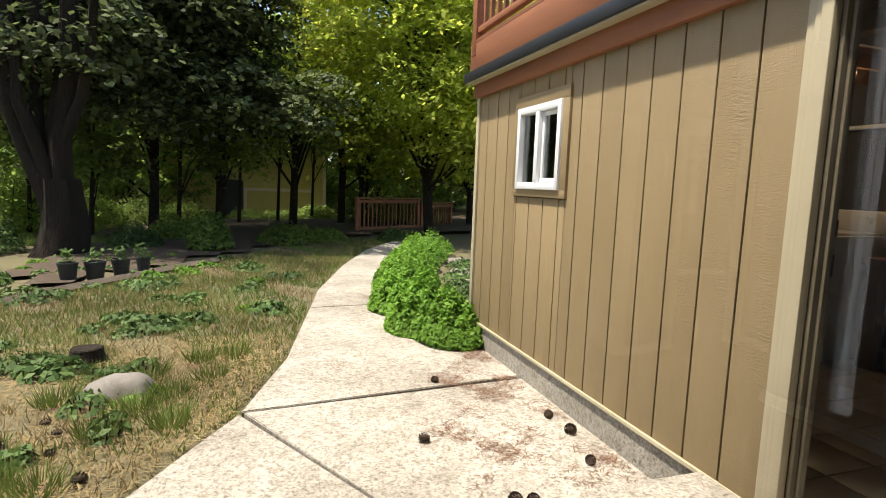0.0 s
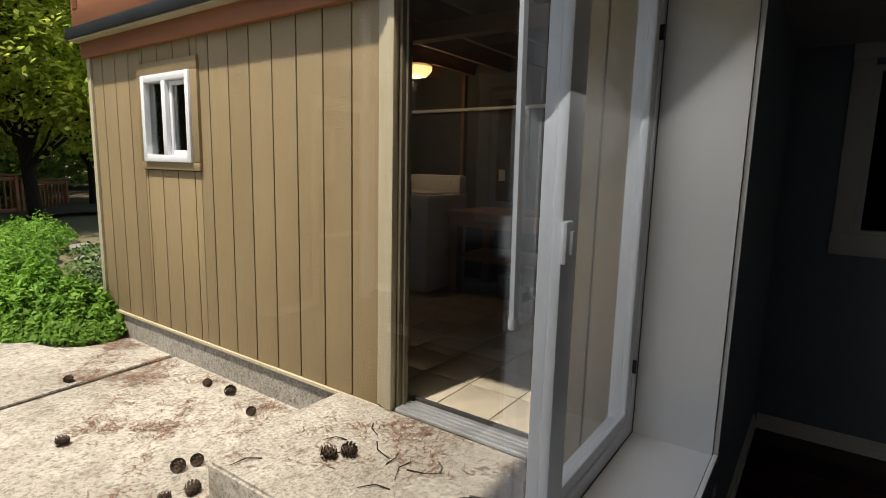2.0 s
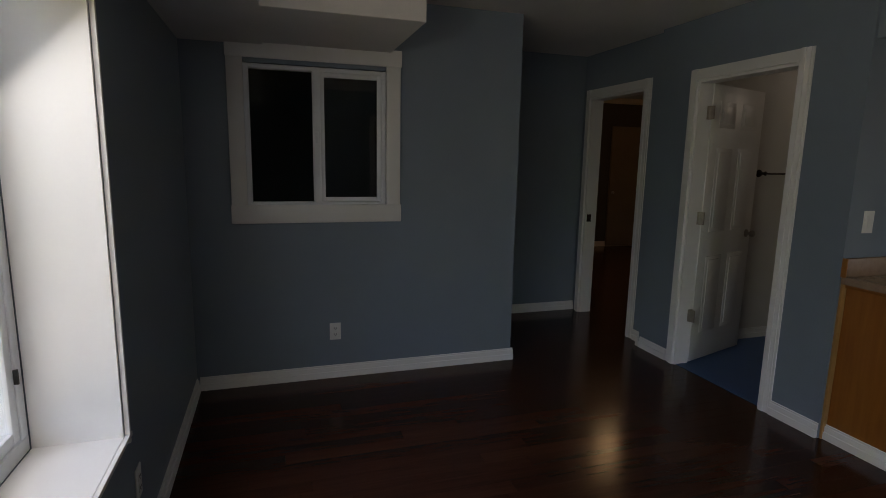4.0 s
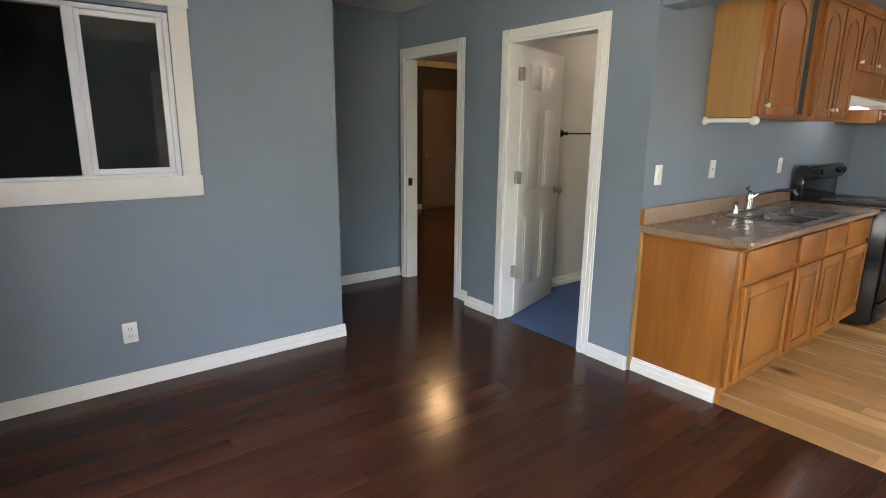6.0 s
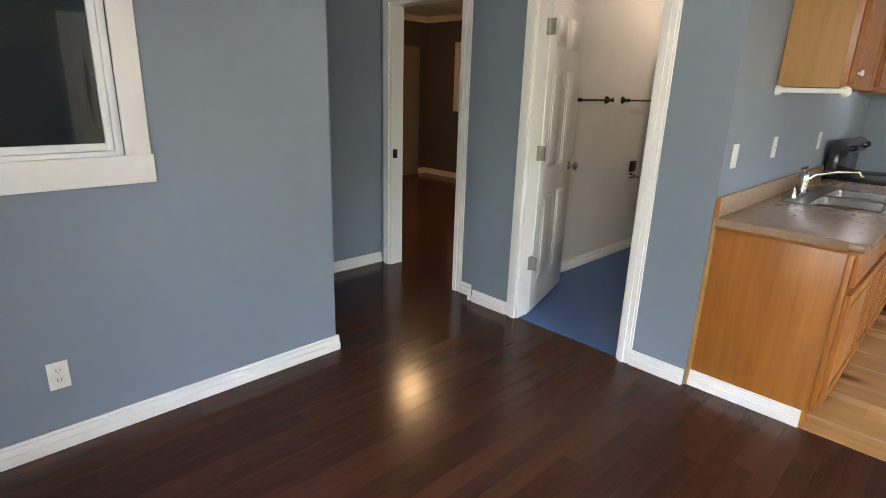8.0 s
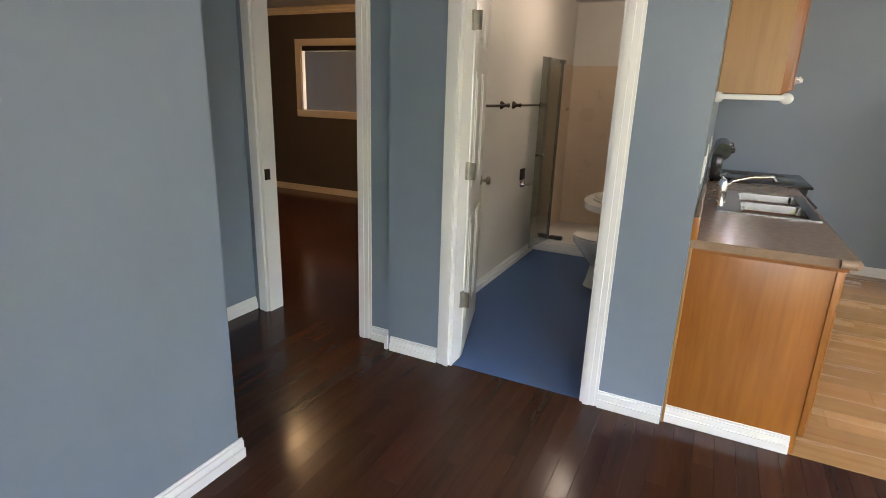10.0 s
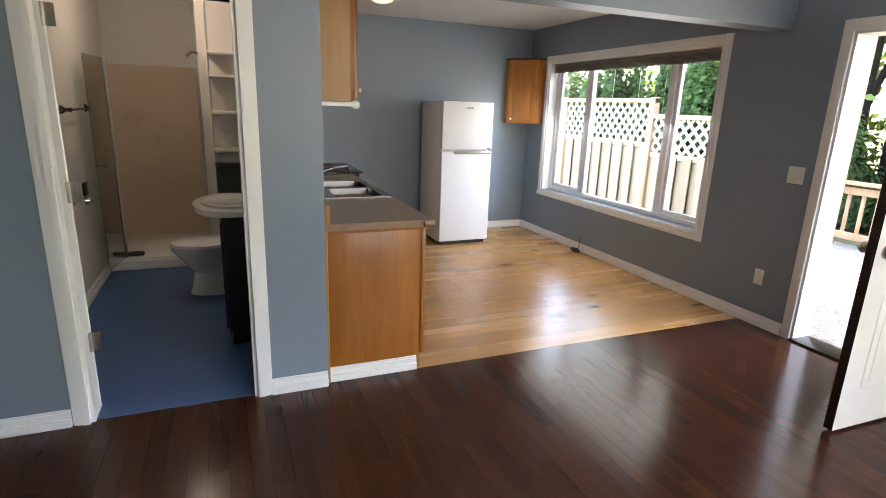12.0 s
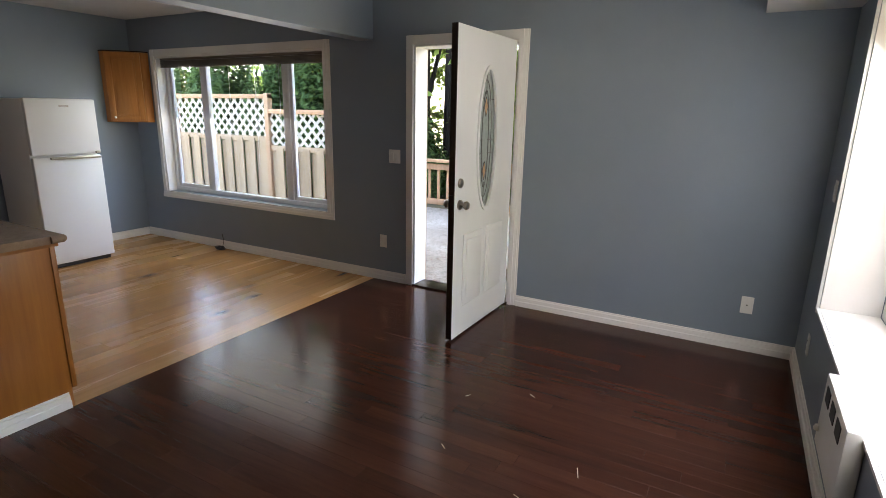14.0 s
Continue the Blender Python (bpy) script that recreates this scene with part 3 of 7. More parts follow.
tagged(part("blind_bracket", boxes((3.402, 1.54, 2.03, 3.447, 1.62, 2.087), bevel=0.003), M_VINYL), "white metal blind bracket in the reveal", "bracket")

# ---- kitchen window with lifted blind ----
casing_x(0.40, 1, -4.84, -2.43, 2.04, 0.07, z0=0.565, sill=True, label="white stepped window casing", jamb=0.30)
kw = thing("window_2", "white vinyl three-lite kitchen window", "window", kind="structure", at=(0.27, -3.63, 0.565))
part("window_frame", boxes((0.235, -4.838, 0.567, 0.30, -4.79, 2.038), (0.235, -2.48, 0.567, 0.30, -2.432, 2.038), (0.235, -4.79, 0.567, 0.30, -2.48, 0.61), (0.235, -4.79, 1.99, 0.30, -2.48, 2.038), bevel=0.004), M_VINYL, kw)
for y in (-4.19, -3.02):
    part("mullion", boxes((0.24, y - 0.04, 0.61, 0.295, y + 0.04, 1.99), bevel=0.004), M_VINYL, kw)
for y0, y1 in ((-4.785, -4.23), (-2.98, -2.485)):
    s = part("sash", boxes((0.245, y0, 0.612, 0.28, y0 + 0.04, 1.988), (0.245, y1 - 0.04, 0.612, 0.28, y1, 1.988), (0.245, y0 + 0.04, 0.612, 0.28, y1 - 0.04, 0.65), (0.245, y0 + 0.04, 1.95, 0.28, y1 - 0.04, 1.988), bevel=0.003), M_VINYL, kw)
    part("pane", boxes((0.260, y0 + 0.04, 0.65, 0.264, y1 - 0.04, 1.95)), M_GLASS, s).visible_shadow = False
part("pane", boxes((0.262, -4.15, 0.61, 0.266, -3.06, 1.99)), M_GLASS, kw).visible_shadow = False
blind = thing("window_blind", "taupe slatted blind drawn up at the kitchen window", "blind", at=(0.345, -3.63, 1.93))
part("headrail", boxes((0.315, -4.81, 2.0, 0.36, -2.46, 2.02), bevel=0.003), M_BLIND, blind)
for i in range(7):
    part("slat", boxes((0.308, -4.80 + 0.004 * (i % 2), 1.925 + i * 0.0105, 0.366, -2.47 - 0.003 * (i % 3), 1.929 + i * 0.0105)), M_BLIND, blind)
for y in (-3.75, -3.38, -3.05):
    part("cord", cyl(bmesh.new(), (0.34, y, 1.925), (0.34, y, 1.30 if y != -3.38 else 0.95), 0.0018, seg=5), M_PLASTIC, blind)

# ---- front door, standing open ----
fd = thing("door_1", "white panelled front door with oval leaded glass, open", "door", kind="structure", at=(0.42, -0.585, 0.0))
DT = 0.044


def oval(bm, cx, cz, rx, rz, y0, y1, wide, seg=48):
    rings = []
    for r, y in ((1.0, y0), (1.0, y1), (1.0 - wide, y1), (1.0 - wide, y0)):
        kx, kz = (rx, rz) if r == 1.0 else (rx - wide, rz - wide)
        rings.append([bm.verts.new((cx + kx * math.cos(2 * math.pi * i / seg), y, cz + kz * math.sin(2 * math.pi * i / seg))) for i in range(seg)])
    for k in range(4):
        a, b = rings[k], rings[(k + 1) % 4]
        for i in range(seg):
            j = (i + 1) % seg
            bm.faces.new((a[i], a[j], b[j], b[i]))
    return bm


# leaf built along +x from the hinge, faces at y = -0.044 and 0, then turned a little
def leaf_slab():
    bm = bmesh.new()
    w, h, cx, cz, rx, rz, seg = 0.885, 2.02, 0.4425, 1.33, 0.135, 0.46, 48
    for y in (-DT, 0.0):
        inner = [bm.verts.new((cx + rx * math.cos(2 * math.pi * i / seg), y, cz + rz * math.sin(2 * math.pi * i / seg))) for i in range(seg)]
        outer = []
        for i in range(seg):
            a = 2 * math.pi * i / seg
            c, s = math.cos(a), math.sin(a)
            k = min((w / 2) / abs(c) if abs(c) > 1e-6 else 9, ((h - cz) if s > 0 else cz - 0.015) / abs(s) if abs(s) > 1e-6 else 9)
            outer.append(bm.verts.new((cx + c * k, y, cz + s * k)))
        corners = {}
        for i in range(seg):
            j = (i + 1) % seg
            a, b = outer[i].co, outer[j].co
            if abs(a.x - b.x) > 1e-5 and abs(a.z - b.z) > 1e-5:
                q = bm.verts.new((w if a.x + b.x > w else 0.0, y, h if a.z + b.z > h else 0.015))
                bm.faces.new((inner[i], outer[i], q, outer[j], inner[j]))
            else:
                bm.faces.new((inner[i], outer[i], outer[j], inner[j]))
    return bm


door_turn = Matrix.Translation((0.425, -0.588, 0.0)) @ Matrix.Rotation(radians(-1.3), 4, 'Z')


def door_part(name, bm, mat, parent, label=""):
    bm.transform(door_turn)
    return part(name, bm, mat, parent, label)


door_part("leaf", leaf_slab(), M_DOOR, fd)
door_part("edge", boxes((0.878, -DT + 0.001, 0.015, 0.886, -0.001, 2.02)), M_BRONZE, fd, "dark weathered door edge")
door_part("oval_frame", oval(oval(bmesh.new(), 0.4425, 1.33, 0.16, 0.485, -DT - 0.010, -DT + 0.01, 0.026), 0.4425, 1.33, 0.16, 0.485, -0.01, 0.010, 0.026), M_DOOR, fd)
og = door_part("oval_glass", lathe(bmesh.new(), (0, 0, 0), [(1.0, -0.004), (1.0, 0.004)], 48), M_ARTGLASS, fd, "leaded bevelled oval glass")
for v in og.data.vertices:
    p = door_turn.inverted() @ v.co
    q = door_turn @ Vector((0.4425 + p.x * 0.134, -DT / 2 + p.z, 1.33 + p.y * 0.459))
    v.co = q
bm = bmesh.new()
for y in (-DT / 2 - 0.006, -DT / 2 + 0.006):
    for k in (0.72, 0.40):
        oval(bm, 0.4425, 1.33, 0.132 * k, 0.452 * (0.55 + 0.45 * k), y - 0.002, y + 0.002, 0.005)
    for zc in (1.55, 1.12):
        for dx in (-1, 1):
            for dz in (-1, 1):
                cyl(bm, (0.4425 + dx * 0.027, y, zc), (0.4425, y, zc + dz * 0.064), 0.0024, seg=6)
    for z in (1.33, 1.24, 1.60):
        cyl(bm, (0.318, y, z), (0.405, y, z), 0.0028, seg=6)
        cyl(bm, (0.48, y, z), (0.567, y, z), 0.0028, seg=6)
    cyl(bm, (0.4425, y, 0.90), (0.4425, y, 1.04), 0.0028, seg=6)
    cyl(bm, (0.4425, y, 1.63), (0.4425, y, 1.76), 0.0028, seg=6)
door_part("came", bm, M_CAME, og, "dark lead came")
for zc, yj in ((1.55, -0.0065), (1.12, -0.0065), (1.55, 0.0065), (1.12, 0.0065)):
    bm = bmesh.new()
    q = [bm.verts.new((0.4425 + a, -DT / 2 + yj, zc + b)) for a, b in ((-0.024, 0), (0, -0.060), (0.024, 0), (0, 0.060))]
    bm.faces.new(q)
    bmesh.ops.solidify(bm, geom=bm.faces[:], thickness=0.003)
    door_part("jewel", bm, M_AMBER, og, "peach glass diamond")
for sgn, y in ((-1, -DT), (1, 0.0)):
    for x0 in (0.13, 0.475):
        bm = bmesh.new()
        a, b = sorted((y, y + sgn * 0.007))
        box(bm, x0, a, 0.22, x0 + 0.28, b, 0.72, 0.006)
        box(bm, x0 + 0.04, min(a, b + sgn * 0.003), 0.26, x0 + 0.24, max(b, b + sgn * 0.004), 0.68, 0.003)
        door_part("panel", bm, M_DOOR, fd)
    k = door_part("doorknob", lathe(bmesh.new(), (0, 0, 0), [(0.033, 0), (0.033, 0.008), (0.012, 0.012), (0.012, 0.03), (0.025, 0.038), (0.029, 0.052), (0.022, 0.064), (0.004, 0.067)], 20), M_NICKEL, fd, "aged nickel doorknob")
    d = door_part("deadbolt", lathe(bmesh.new(), (0, 0, 0), [(0.031, 0), (0.031, 0.01), (0.022, 0.016), (0.004, 0.017)], 20), M_NICKEL, fd, "aged nickel deadbolt")
    for ob, z in ((k, 0.93), (d, 1.07)):
        for v in ob.data.vertices:
            p = door_turn.inverted() @ v.co
            v.co = door_turn @ Vector((0.815 + p.x, y + sgn * p.z, z + p.y))
door_part("strike_plate", boxes((0.884, -0.036, 0.86, 0.892, -0.008, 1.0), bevel=0.001), M_BRONZE, fd)
for z in (0.25, 1.0, 1.78):
    door_part("hinge", cyl(boxes((-0.004, -0.034, z - 0.05, 0.002, -0.004, z + 0.05)), (-0.004, 0.004, z - 0.05), (-0.004, 0.004, z + 0.05), 0.006, seg=8), M_NICKEL, fd)
tagged(part("door_sill", boxes((0.23, -1.484, -0.02, 0.425, -0.57, 0.014), bevel=0.004), M_BRONZE), "dark bronze metal threshold under the front door", "threshold", kind="structure")
tagged(part("trim", boxes((0.205, -1.55, -0.05, 0.245, -1.467, 2.06), (0.205, -0.587, -0.05, 0.245, -0.50, 2.06), (0.205, -1.467, 2.012, 0.245, -0.587, 2.06)), M_CEDAR), "sunlit yellow wooden outer door frame", "trim", kind="structure")


# ---- six-panel bathroom door, open inwards ----
def six_panel(width, height, thick):
    bm = boxes((0, 0, 0.012, width, thick, height), bevel=0.002)
    for c0, c1 in ((0.10, width / 2 - 0.045), (width / 2 + 0.045, width - 0.10)):
        for z0, z1 in ((0.22, 0.80), (0.98, 1.58), (1.72, 1.90)):
            for y, s in ((0.0, -1), (thick, 1)):
                a, b = sorted((y - s * 0.002, y + s * 0.004))
                box(bm, c0, a, z0, c1, b, z1, 0.004)
                a, b = sorted((y, y + s * 0.009))
                box(bm, c0 + 0.028, a, z0 + 0.028, c1 - 0.028, b, z1 - 0.028, 0.005)
    return bm


bd = thing("door_2", "white six-panel bathroom door standing open", "door", kind="structure", at=(4.66, -1.975, 0.0))
bt = Matrix.Translation((4.655, -1.985, 0.0)) @ Matrix.Rotation(radians(-73), 4, 'Z')
bm = six_panel(0.71, 2.01, 0.035)
bm.transform(bt)
part("leaf", bm, M_TRIM, bd)
for y, s in ((0.0, -1), (0.035, 1)):
    bm = lathe(bmesh.new(), (0, 0, 0), [(0.030, 0), (0.030, 0.006), (0.011, 0.010), (0.011, 0.03), (0.024, 0.037), (0.028, 0.05), (0.02, 0.062), (0.003, 0.064)], 18)
    bm.transform(bt @ Matrix.Translation((0.645, y, 0.94)) @ Matrix.Rotation(radians(-90 * s), 4, 'X'))
    part("doorknob", bm, M_NICKEL, bd, "brushed nickel doorknob")
for z in (0.37, 1.086, 1.815):
    part("hinge", cyl(boxes((4.615, -1.968, z - 0.045, 4.662, -1.962, z + 0.045), (4.657, -1.99, z - 0.045, 4.663, -1.945, z + 0.045), bevel=0.001), (4.655, -1.962, z - 0.047), (4.655, -1.962, z + 0.047), 0.007, seg=10), M_NICKEL, bd, "worn nickel hinge")
tagged(part("strike", boxes((6.056, -1.99, 0.90, 6.068, -1.95, 0.97), bevel=0.002), M_BRONZE), "bronze strike plate on the bedroom door jamb", "strike plate", kind="structure")


# ---- wall plates ----
def plate(name, label, x, y, z, out, kind):
    """Wall plate facing out (unit x or y)."""
    ob = thing(name, label, "outlet" if kind != "switch" else "switch", at=(x, y, z))
    m = Matrix.Translation((x, y, z)) @ Matrix.Rotation(math.atan2(out[1], out[0]), 4, 'Z')
    w = 0.058 if kind == "double" else 0.036
    bm = boxes((0, -w, -0.058, 0.006, w, 0.058), bevel=0.003)
    bm.transform(m)
    part("plate", bm, M_PLASTIC, ob)
    if kind == "outlet":
        for dz in (-0.021, 0.021):
            bm = boxes((0.005, -0.015, dz - 0.014, 0.009, 0.015, dz + 0.014), bevel=0.002)
            bm.transform(m)
            s = part("socket", bm, M_PLASTIC, ob)
            bm = boxes((0.0085, -0.008, dz - 0.002, 0.0095, -0.005, dz + 0.008), (0.0085, 0.005, dz - 0.002, 0.0095, 0.008, dz + 0.008), (0.0085, -0.002, dz - 0.010, 0.0095, 0.002, dz - 0.006))
            bm.transform(m)
            part("slot", bm, M_SLOT, s)
    elif kind == "blank":
        bm = boxes((0.005, -0.004, -0.004, 0.008, 0.004, 0.004))
        bm.transform(m)
        part("jack", bm, M_SLOT, ob)
    else:
        for dy in ((-0.023, 0.023) if kind == "double" else (0.0,)):
            bm = boxes((0.005, dy - 0.016, -0.033, 0.010, dy + 0.016, 0.033), bevel=0.002)
            bm.transform(m)
            part("rocker", bm, M_PLASTIC, ob)
    return ob


plate("wall_outlet", "white double outlet low on the blue wall", 5.08, 0.554, 0.32, (-1, 0), "outlet")
plate("wall_outlet", "white outlet plate low beside the front door", 0.40, -1.80, 0.365, (1, 0), "switch")
plate("wall_jack", "white cable jack plate low on the blue wall", 0.40, 1.107, 0.316, (1, 0), "blank")
plate("light_switch", "white double rocker switch beside the front door", 0.40, -1.674, 1.13, (1, 0), "double")
plate("wall_outlet", "white outlet under the deep window", 0.90, 1.41, 0.30, (0, -1), "outlet")
plate("light_switch", "white switch beside the deep window", 0.79, 1.41, 1.14, (0, -1), "switch")
plate("wall_outlet", "white outlet low on the window wall", 3.56, 1.41, 0.32, (0, -1), "outlet")
plate("light_switch", "white rocker switch above the counter's end", 3.56, -2.01, 1.185, (-1, 0), "switch")
plate("wall_outlet", "white outlet above the kitchen counter", 3.56, -2.64, 1.195, (-1, 0), "blank")
plate("wall_outlet", "white outlet near the stove", 3.56, -3.69, 1.185, (-1, 0), "switch")

# wall heater below the window
ht = thing("wall_heater", "white wall heater with open grille below the window", "heater", at=(2.14, 1.41, 0.27))
part("body", boxes((1.91, 1.352, 0.27, 2.37, 1.408, 0.565), bevel=0.008), M_PLASTIC, ht)
for i in range(3):
    part("vent", boxes((1.97 + i * 0.125, 1.349, 0.475, 2.05 + i * 0.125, 1.3525, 0.535)), M_SLOT, ht)
part("knob", lathe(bmesh.new(), (1.95, 1.348, 0.345), [(0.012, -0.01), (0.014, 0.0), (0.009, 0.012)], 12), M_PLASTIC, ht)
# ---- kitchen ----
def shaker(parent, x, y0, y1, z0, z1, arch=False, rail=0.055):
    """Framed cabinet door facing -x with its frame at x: a backing board, two stiles, two rails and a raised panel."""
    d = part("door", boxes((x, y0, z0, x + 0.014, y1, z1)), M_OAK, parent)
    for nm, a in (("stile", (y0, y0 + rail, z0, z1)), ("stile", (y1 - rail, y1, z0, z1)), ("rail", (y0 + rail, y1 - rail, z0, z0 + rail))):
        part(nm, boxes((x - 0.007, a[0], a[2], x - 0.0005, a[1], a[3]), bevel=0.002), M_OAK, d)
    m = rail + 0.018
    ya, yb, cy = y0 + rail, y1 - rail, (y0 + y1) / 2
    if not arch:
        part("rail", boxes((x - 0.007, ya, z1 - rail, x - 0.0005, yb, z1), bevel=0.002), M_OAK, d)
        part("panel", boxes((x - 0.005, y0 + m, z0 + m, x - 0.0005, y1 - m, z1 - m), bevel=0.003), M_OAK, d)
        return d
    rise, top = min(0.10, (yb - ya) * 0.45), z1 - rail

    def solid(name, pts, xf):
        bm = bmesh.new()
        front, back = [[bm.verts.new((q, p, z)) for p, z in pts] for q in (xf, x - 0.0005)]
        bm.faces.new(front)
        bm.faces.new(list(reversed(back)))
        for i in range(len(pts)):
            j = (i + 1) % len(pts)
            bm.faces.new((front[i], front[j], back[j], back[i]))
        part(name, bm, M_OAK, d)

    def arc(half, crown, low):
        return [(cy + half * math.cos(t), low + (crown - low) * math.sin(t)) for t in [math.pi * i / 14 for i in range(15)]]
    solid("rail", [(ya, z1), (ya, top - rise)] + list(reversed(arc((yb - ya) / 2 - 0.004, top, top - rise))) + [(yb, top - rise), (yb, z1)], x - 0.007)
    half = (yb - ya) / 2 - 0.02
    solid("panel", [(cy - half, z0 + m), (cy + half, z0 + m)] + arc(half, top - 0.02, top - rise - 0.012), x - 0.005)
    return d


def knob(parent, x, y, z, mat):
    bm = lathe(bmesh.new(), (0, 0, 0), [(0.007, 0), (0.006, 0.012), (0.014, 0.018), (0.013, 0.026), (0.003, 0.029)], 12)
    bm.transform(Matrix.Translation((x, y, z)) @ Matrix.Rotation(radians(-90), 4, 'Y'))
    return part("knob", bm, mat, parent)


CF = 3.0                      # cabinet face
for y1, y0, fronts in ((-1.92, -2.60, ((-2.585, -1.945),)), (-2.605, -3.42, ((-3.01, -2.615), (-3.41, -3.02))), (-3.425, -3.93, ((-3.92, -3.435),))):
    cab = thing("base_cabinet", "honey oak base cabinet with drawer and shaker doors", "cabinet", "kitchen base cabinets", at=(3.28, (y0 + y1) / 2, 0))
    part("body", boxes((CF, y0, 0.105, 3.558, y1, 0.862), (CF + 0.07, y0, 0.0, 3.558, y1, 0.105)), M_OAK, cab)
    for a, b in fronts:
        shaker(cab, CF - 0.016, a + 0.012, b - 0.012, 0.125, 0.655)
        part("drawer_front", boxes((CF - 0.022, a + 0.012, 0.69, CF - 0.001, b - 0.012, 0.845), bevel=0.005), M_OAK, cab)
ep = thing("end_panel", "honey oak veneer end panel of the counter", "panel", at=(3.28, -1.878, 0))
part("veneer", boxes((CF + 0.02, -1.919, 0.0, 3.545, -1.908, 0.862), bevel=0.001), M_OAK, ep)
part("front_stile", boxes((CF - 0.004, -1.925, 0.10, CF + 0.019, -1.903, 0.862), bevel=0.002), M_OAK, ep)
part("scribe_strip", boxes((3.546, -1.925, 0.0, 3.559, -1.880, 0.90), bevel=0.002), M_OAKPALE, ep)
baseboard([((3.555, -1.908), (3.040, -1.908), (0, 1))], height=0.082)
wt = thing("worktop", "beige laminate worktop with rounded edge and backsplash", "worktop", at=(3.25, -3.0, 0.865))
SX0, SX1, SY0, SY1 = 3.00, 3.42, -3.44, -2.66
bm = bmesh.new()
rings4 = []
for z in (0.864, 0.902):
    for a, b, c, d in ((2.965, -3.93, 3.558, -1.878), (SX0, SY0, SX1, SY1)):
        rings4.append([bm.verts.new(p) for p in ((a, b, z), (c, b, z), (c, d, z), (a, d, z))])
for p, q in ((0, 1), (2, 3), (0, 2), (1, 3)):
    for i in range(4):
        j = (i + 1) % 4
        bm.faces.new((rings4[p][i], rings4[p][j], rings4[q][j], rings4[q][i]))
part("top", bm, M_LAMI, wt)
part("edge", cyl(cyl(bmesh.new(), (2.966, -3.93, 0.883), (2.966, -1.878, 0.883), 0.0192, seg=14), (2.966, -1.879, 0.883), (3.02, -1.879, 0.883), 0.0192, seg=14), M_LAMI, wt)
part("wood_strip", boxes((2.982, -1.907, 0.845, 3.545, -1.896, 0.8635)), M_OAK, wt)
part("backsplash", boxes((3.535, -3.93, 0.902, 3.558, -1.878, 1.0), bevel=0.006), M_LAMI, wt)
part("backsplash_end", boxes((3.533, -1.877, 0.90, 3.5595, -1.868, 1.0), bevel=0.002), M_OAK, wt)
sk = thing("kitchen_sink", "stainless double-bowl sink set in the worktop", "sink", at=(3.23, -3.04, 0.90))
bm = bmesh.new()
ym = (SY0 + SY1) / 2
for a, b, c, d in ((SX0 - 0.02, SY0 - 0.02, SX0 + 0.03, SY1 + 0.02), (SX1 - 0.075, SY0 - 0.02, SX1 + 0.045, SY1 + 0.02), (SX0 + 0.03, SY0 - 0.02, SX1 - 0.075, SY0 + 0.02), (SX0 + 0.03, SY1 - 0.02, SX1 - 0.075, SY1 + 0.02), (SX0 + 0.03, ym - 0.018, SX1 - 0.075, ym + 0.018)):
    box(bm, a, b, 0.9025, c, d, 0.9075)
part("rim", bm, M_STEEL, sk)
for y0, y1 in ((SY0 + 0.02, ym - 0.018), (ym + 0.018, SY1 - 0.02)):
    x0, x1, zb = SX0 + 0.03, SX1 - 0.075, 0.74
    bm = bmesh.new()
    top = [bm.verts.new(p) for p in ((x0, y0, 0.905), (x1, y0, 0.905), (x1, y1, 0.905), (x0, y1, 0.905))]
    bot = [bm.verts.new(p) for p in ((x0 + 0.02, y0 + 0.02, zb), (x1 - 0.02, y0 + 0.02, zb), (x1 - 0.02, y1 - 0.02, zb), (x0 + 0.02, y1 - 0.02, zb))]
    for i in range(4):
        j = (i + 1) % 4
        bm.faces.new((top[i], bot[i], bot[j], top[j]))
    bm.faces.new(bot)
    bmesh.ops.bevel(bm, geom=[e for e in bm.edges if not e.is_boundary], offset=0.025, segments=3, affect='EDGES')
    bw = part("bowl", bm, M_BOWL, sk)
    part("drain", lathe(bmesh.new(), ((x0 + x1) / 2, (y0 + y1) / 2, zb + 0.001), [(0.04, 0), (0.038, 0.004), (0.01, 0.002)], 18), M_CHROME, bw)
fc = thing("kitchen_faucet", "chrome single-lever faucet with a long spout", "faucet", at=(3.45, -2.99, 0.907))
part("base", boxes((3.425, -3.11, 0.908, 3.475, -2.87, 0.922), bevel=0.005), M_CHROME, fc)
part("body", lathe(bmesh.new(), (3.45, -2.99, 0.92), [(0.027, 0), (0.024, 0.05), (0.026, 0.09), (0.018, 0.115), (0.004, 0.125)], 18), M_CHROME, fc)
part("spout", pipe(bmesh.new(), [(3.445, -2.99, 0.99), (3.40, -3.0, 1.03), (3.30, -3.01, 1.06), (3.20, -3.02, 1.068), (3.185, -3.022, 1.045)], 0.011), M_CHROME, fc)
part("lever", pipe(bmesh.new(), [(3.45, -2.99, 1.035), (3.47, -2.97, 1.06), (3.44, -2.94, 1.075)], 0.008), M_CHROME, fc)
part("sprayer", lathe(bmesh.new(), (3.45, -2.80, 0.908), [(0.018, 0), (0.015, 0.02), (0.012, 0.05), (0.016, 0.075), (0.006, 0.085)], 14), M_CHROME, fc)

st = thing("stove", "black electric range with glass door", "stove", at=(3.24, -4.32, 0))
SY = (-4.70, -3.94)
part("body", boxes((2.89, SY[0], 0.03, 3.53, SY[1], 0.895), bevel=0.006), M_BLKENAMEL, st)
part("cooktop", boxes((2.86, SY[0], 0.896, 3.50, SY[1], 0.915), bevel=0.006), M_BLKENAMEL, st)
part("oven_door", boxes((2.86, SY[0] + 0.01, 0.22, 2.888, SY[1] - 0.01, 0.80), bevel=0.008), M_BLKENAMEL, st)
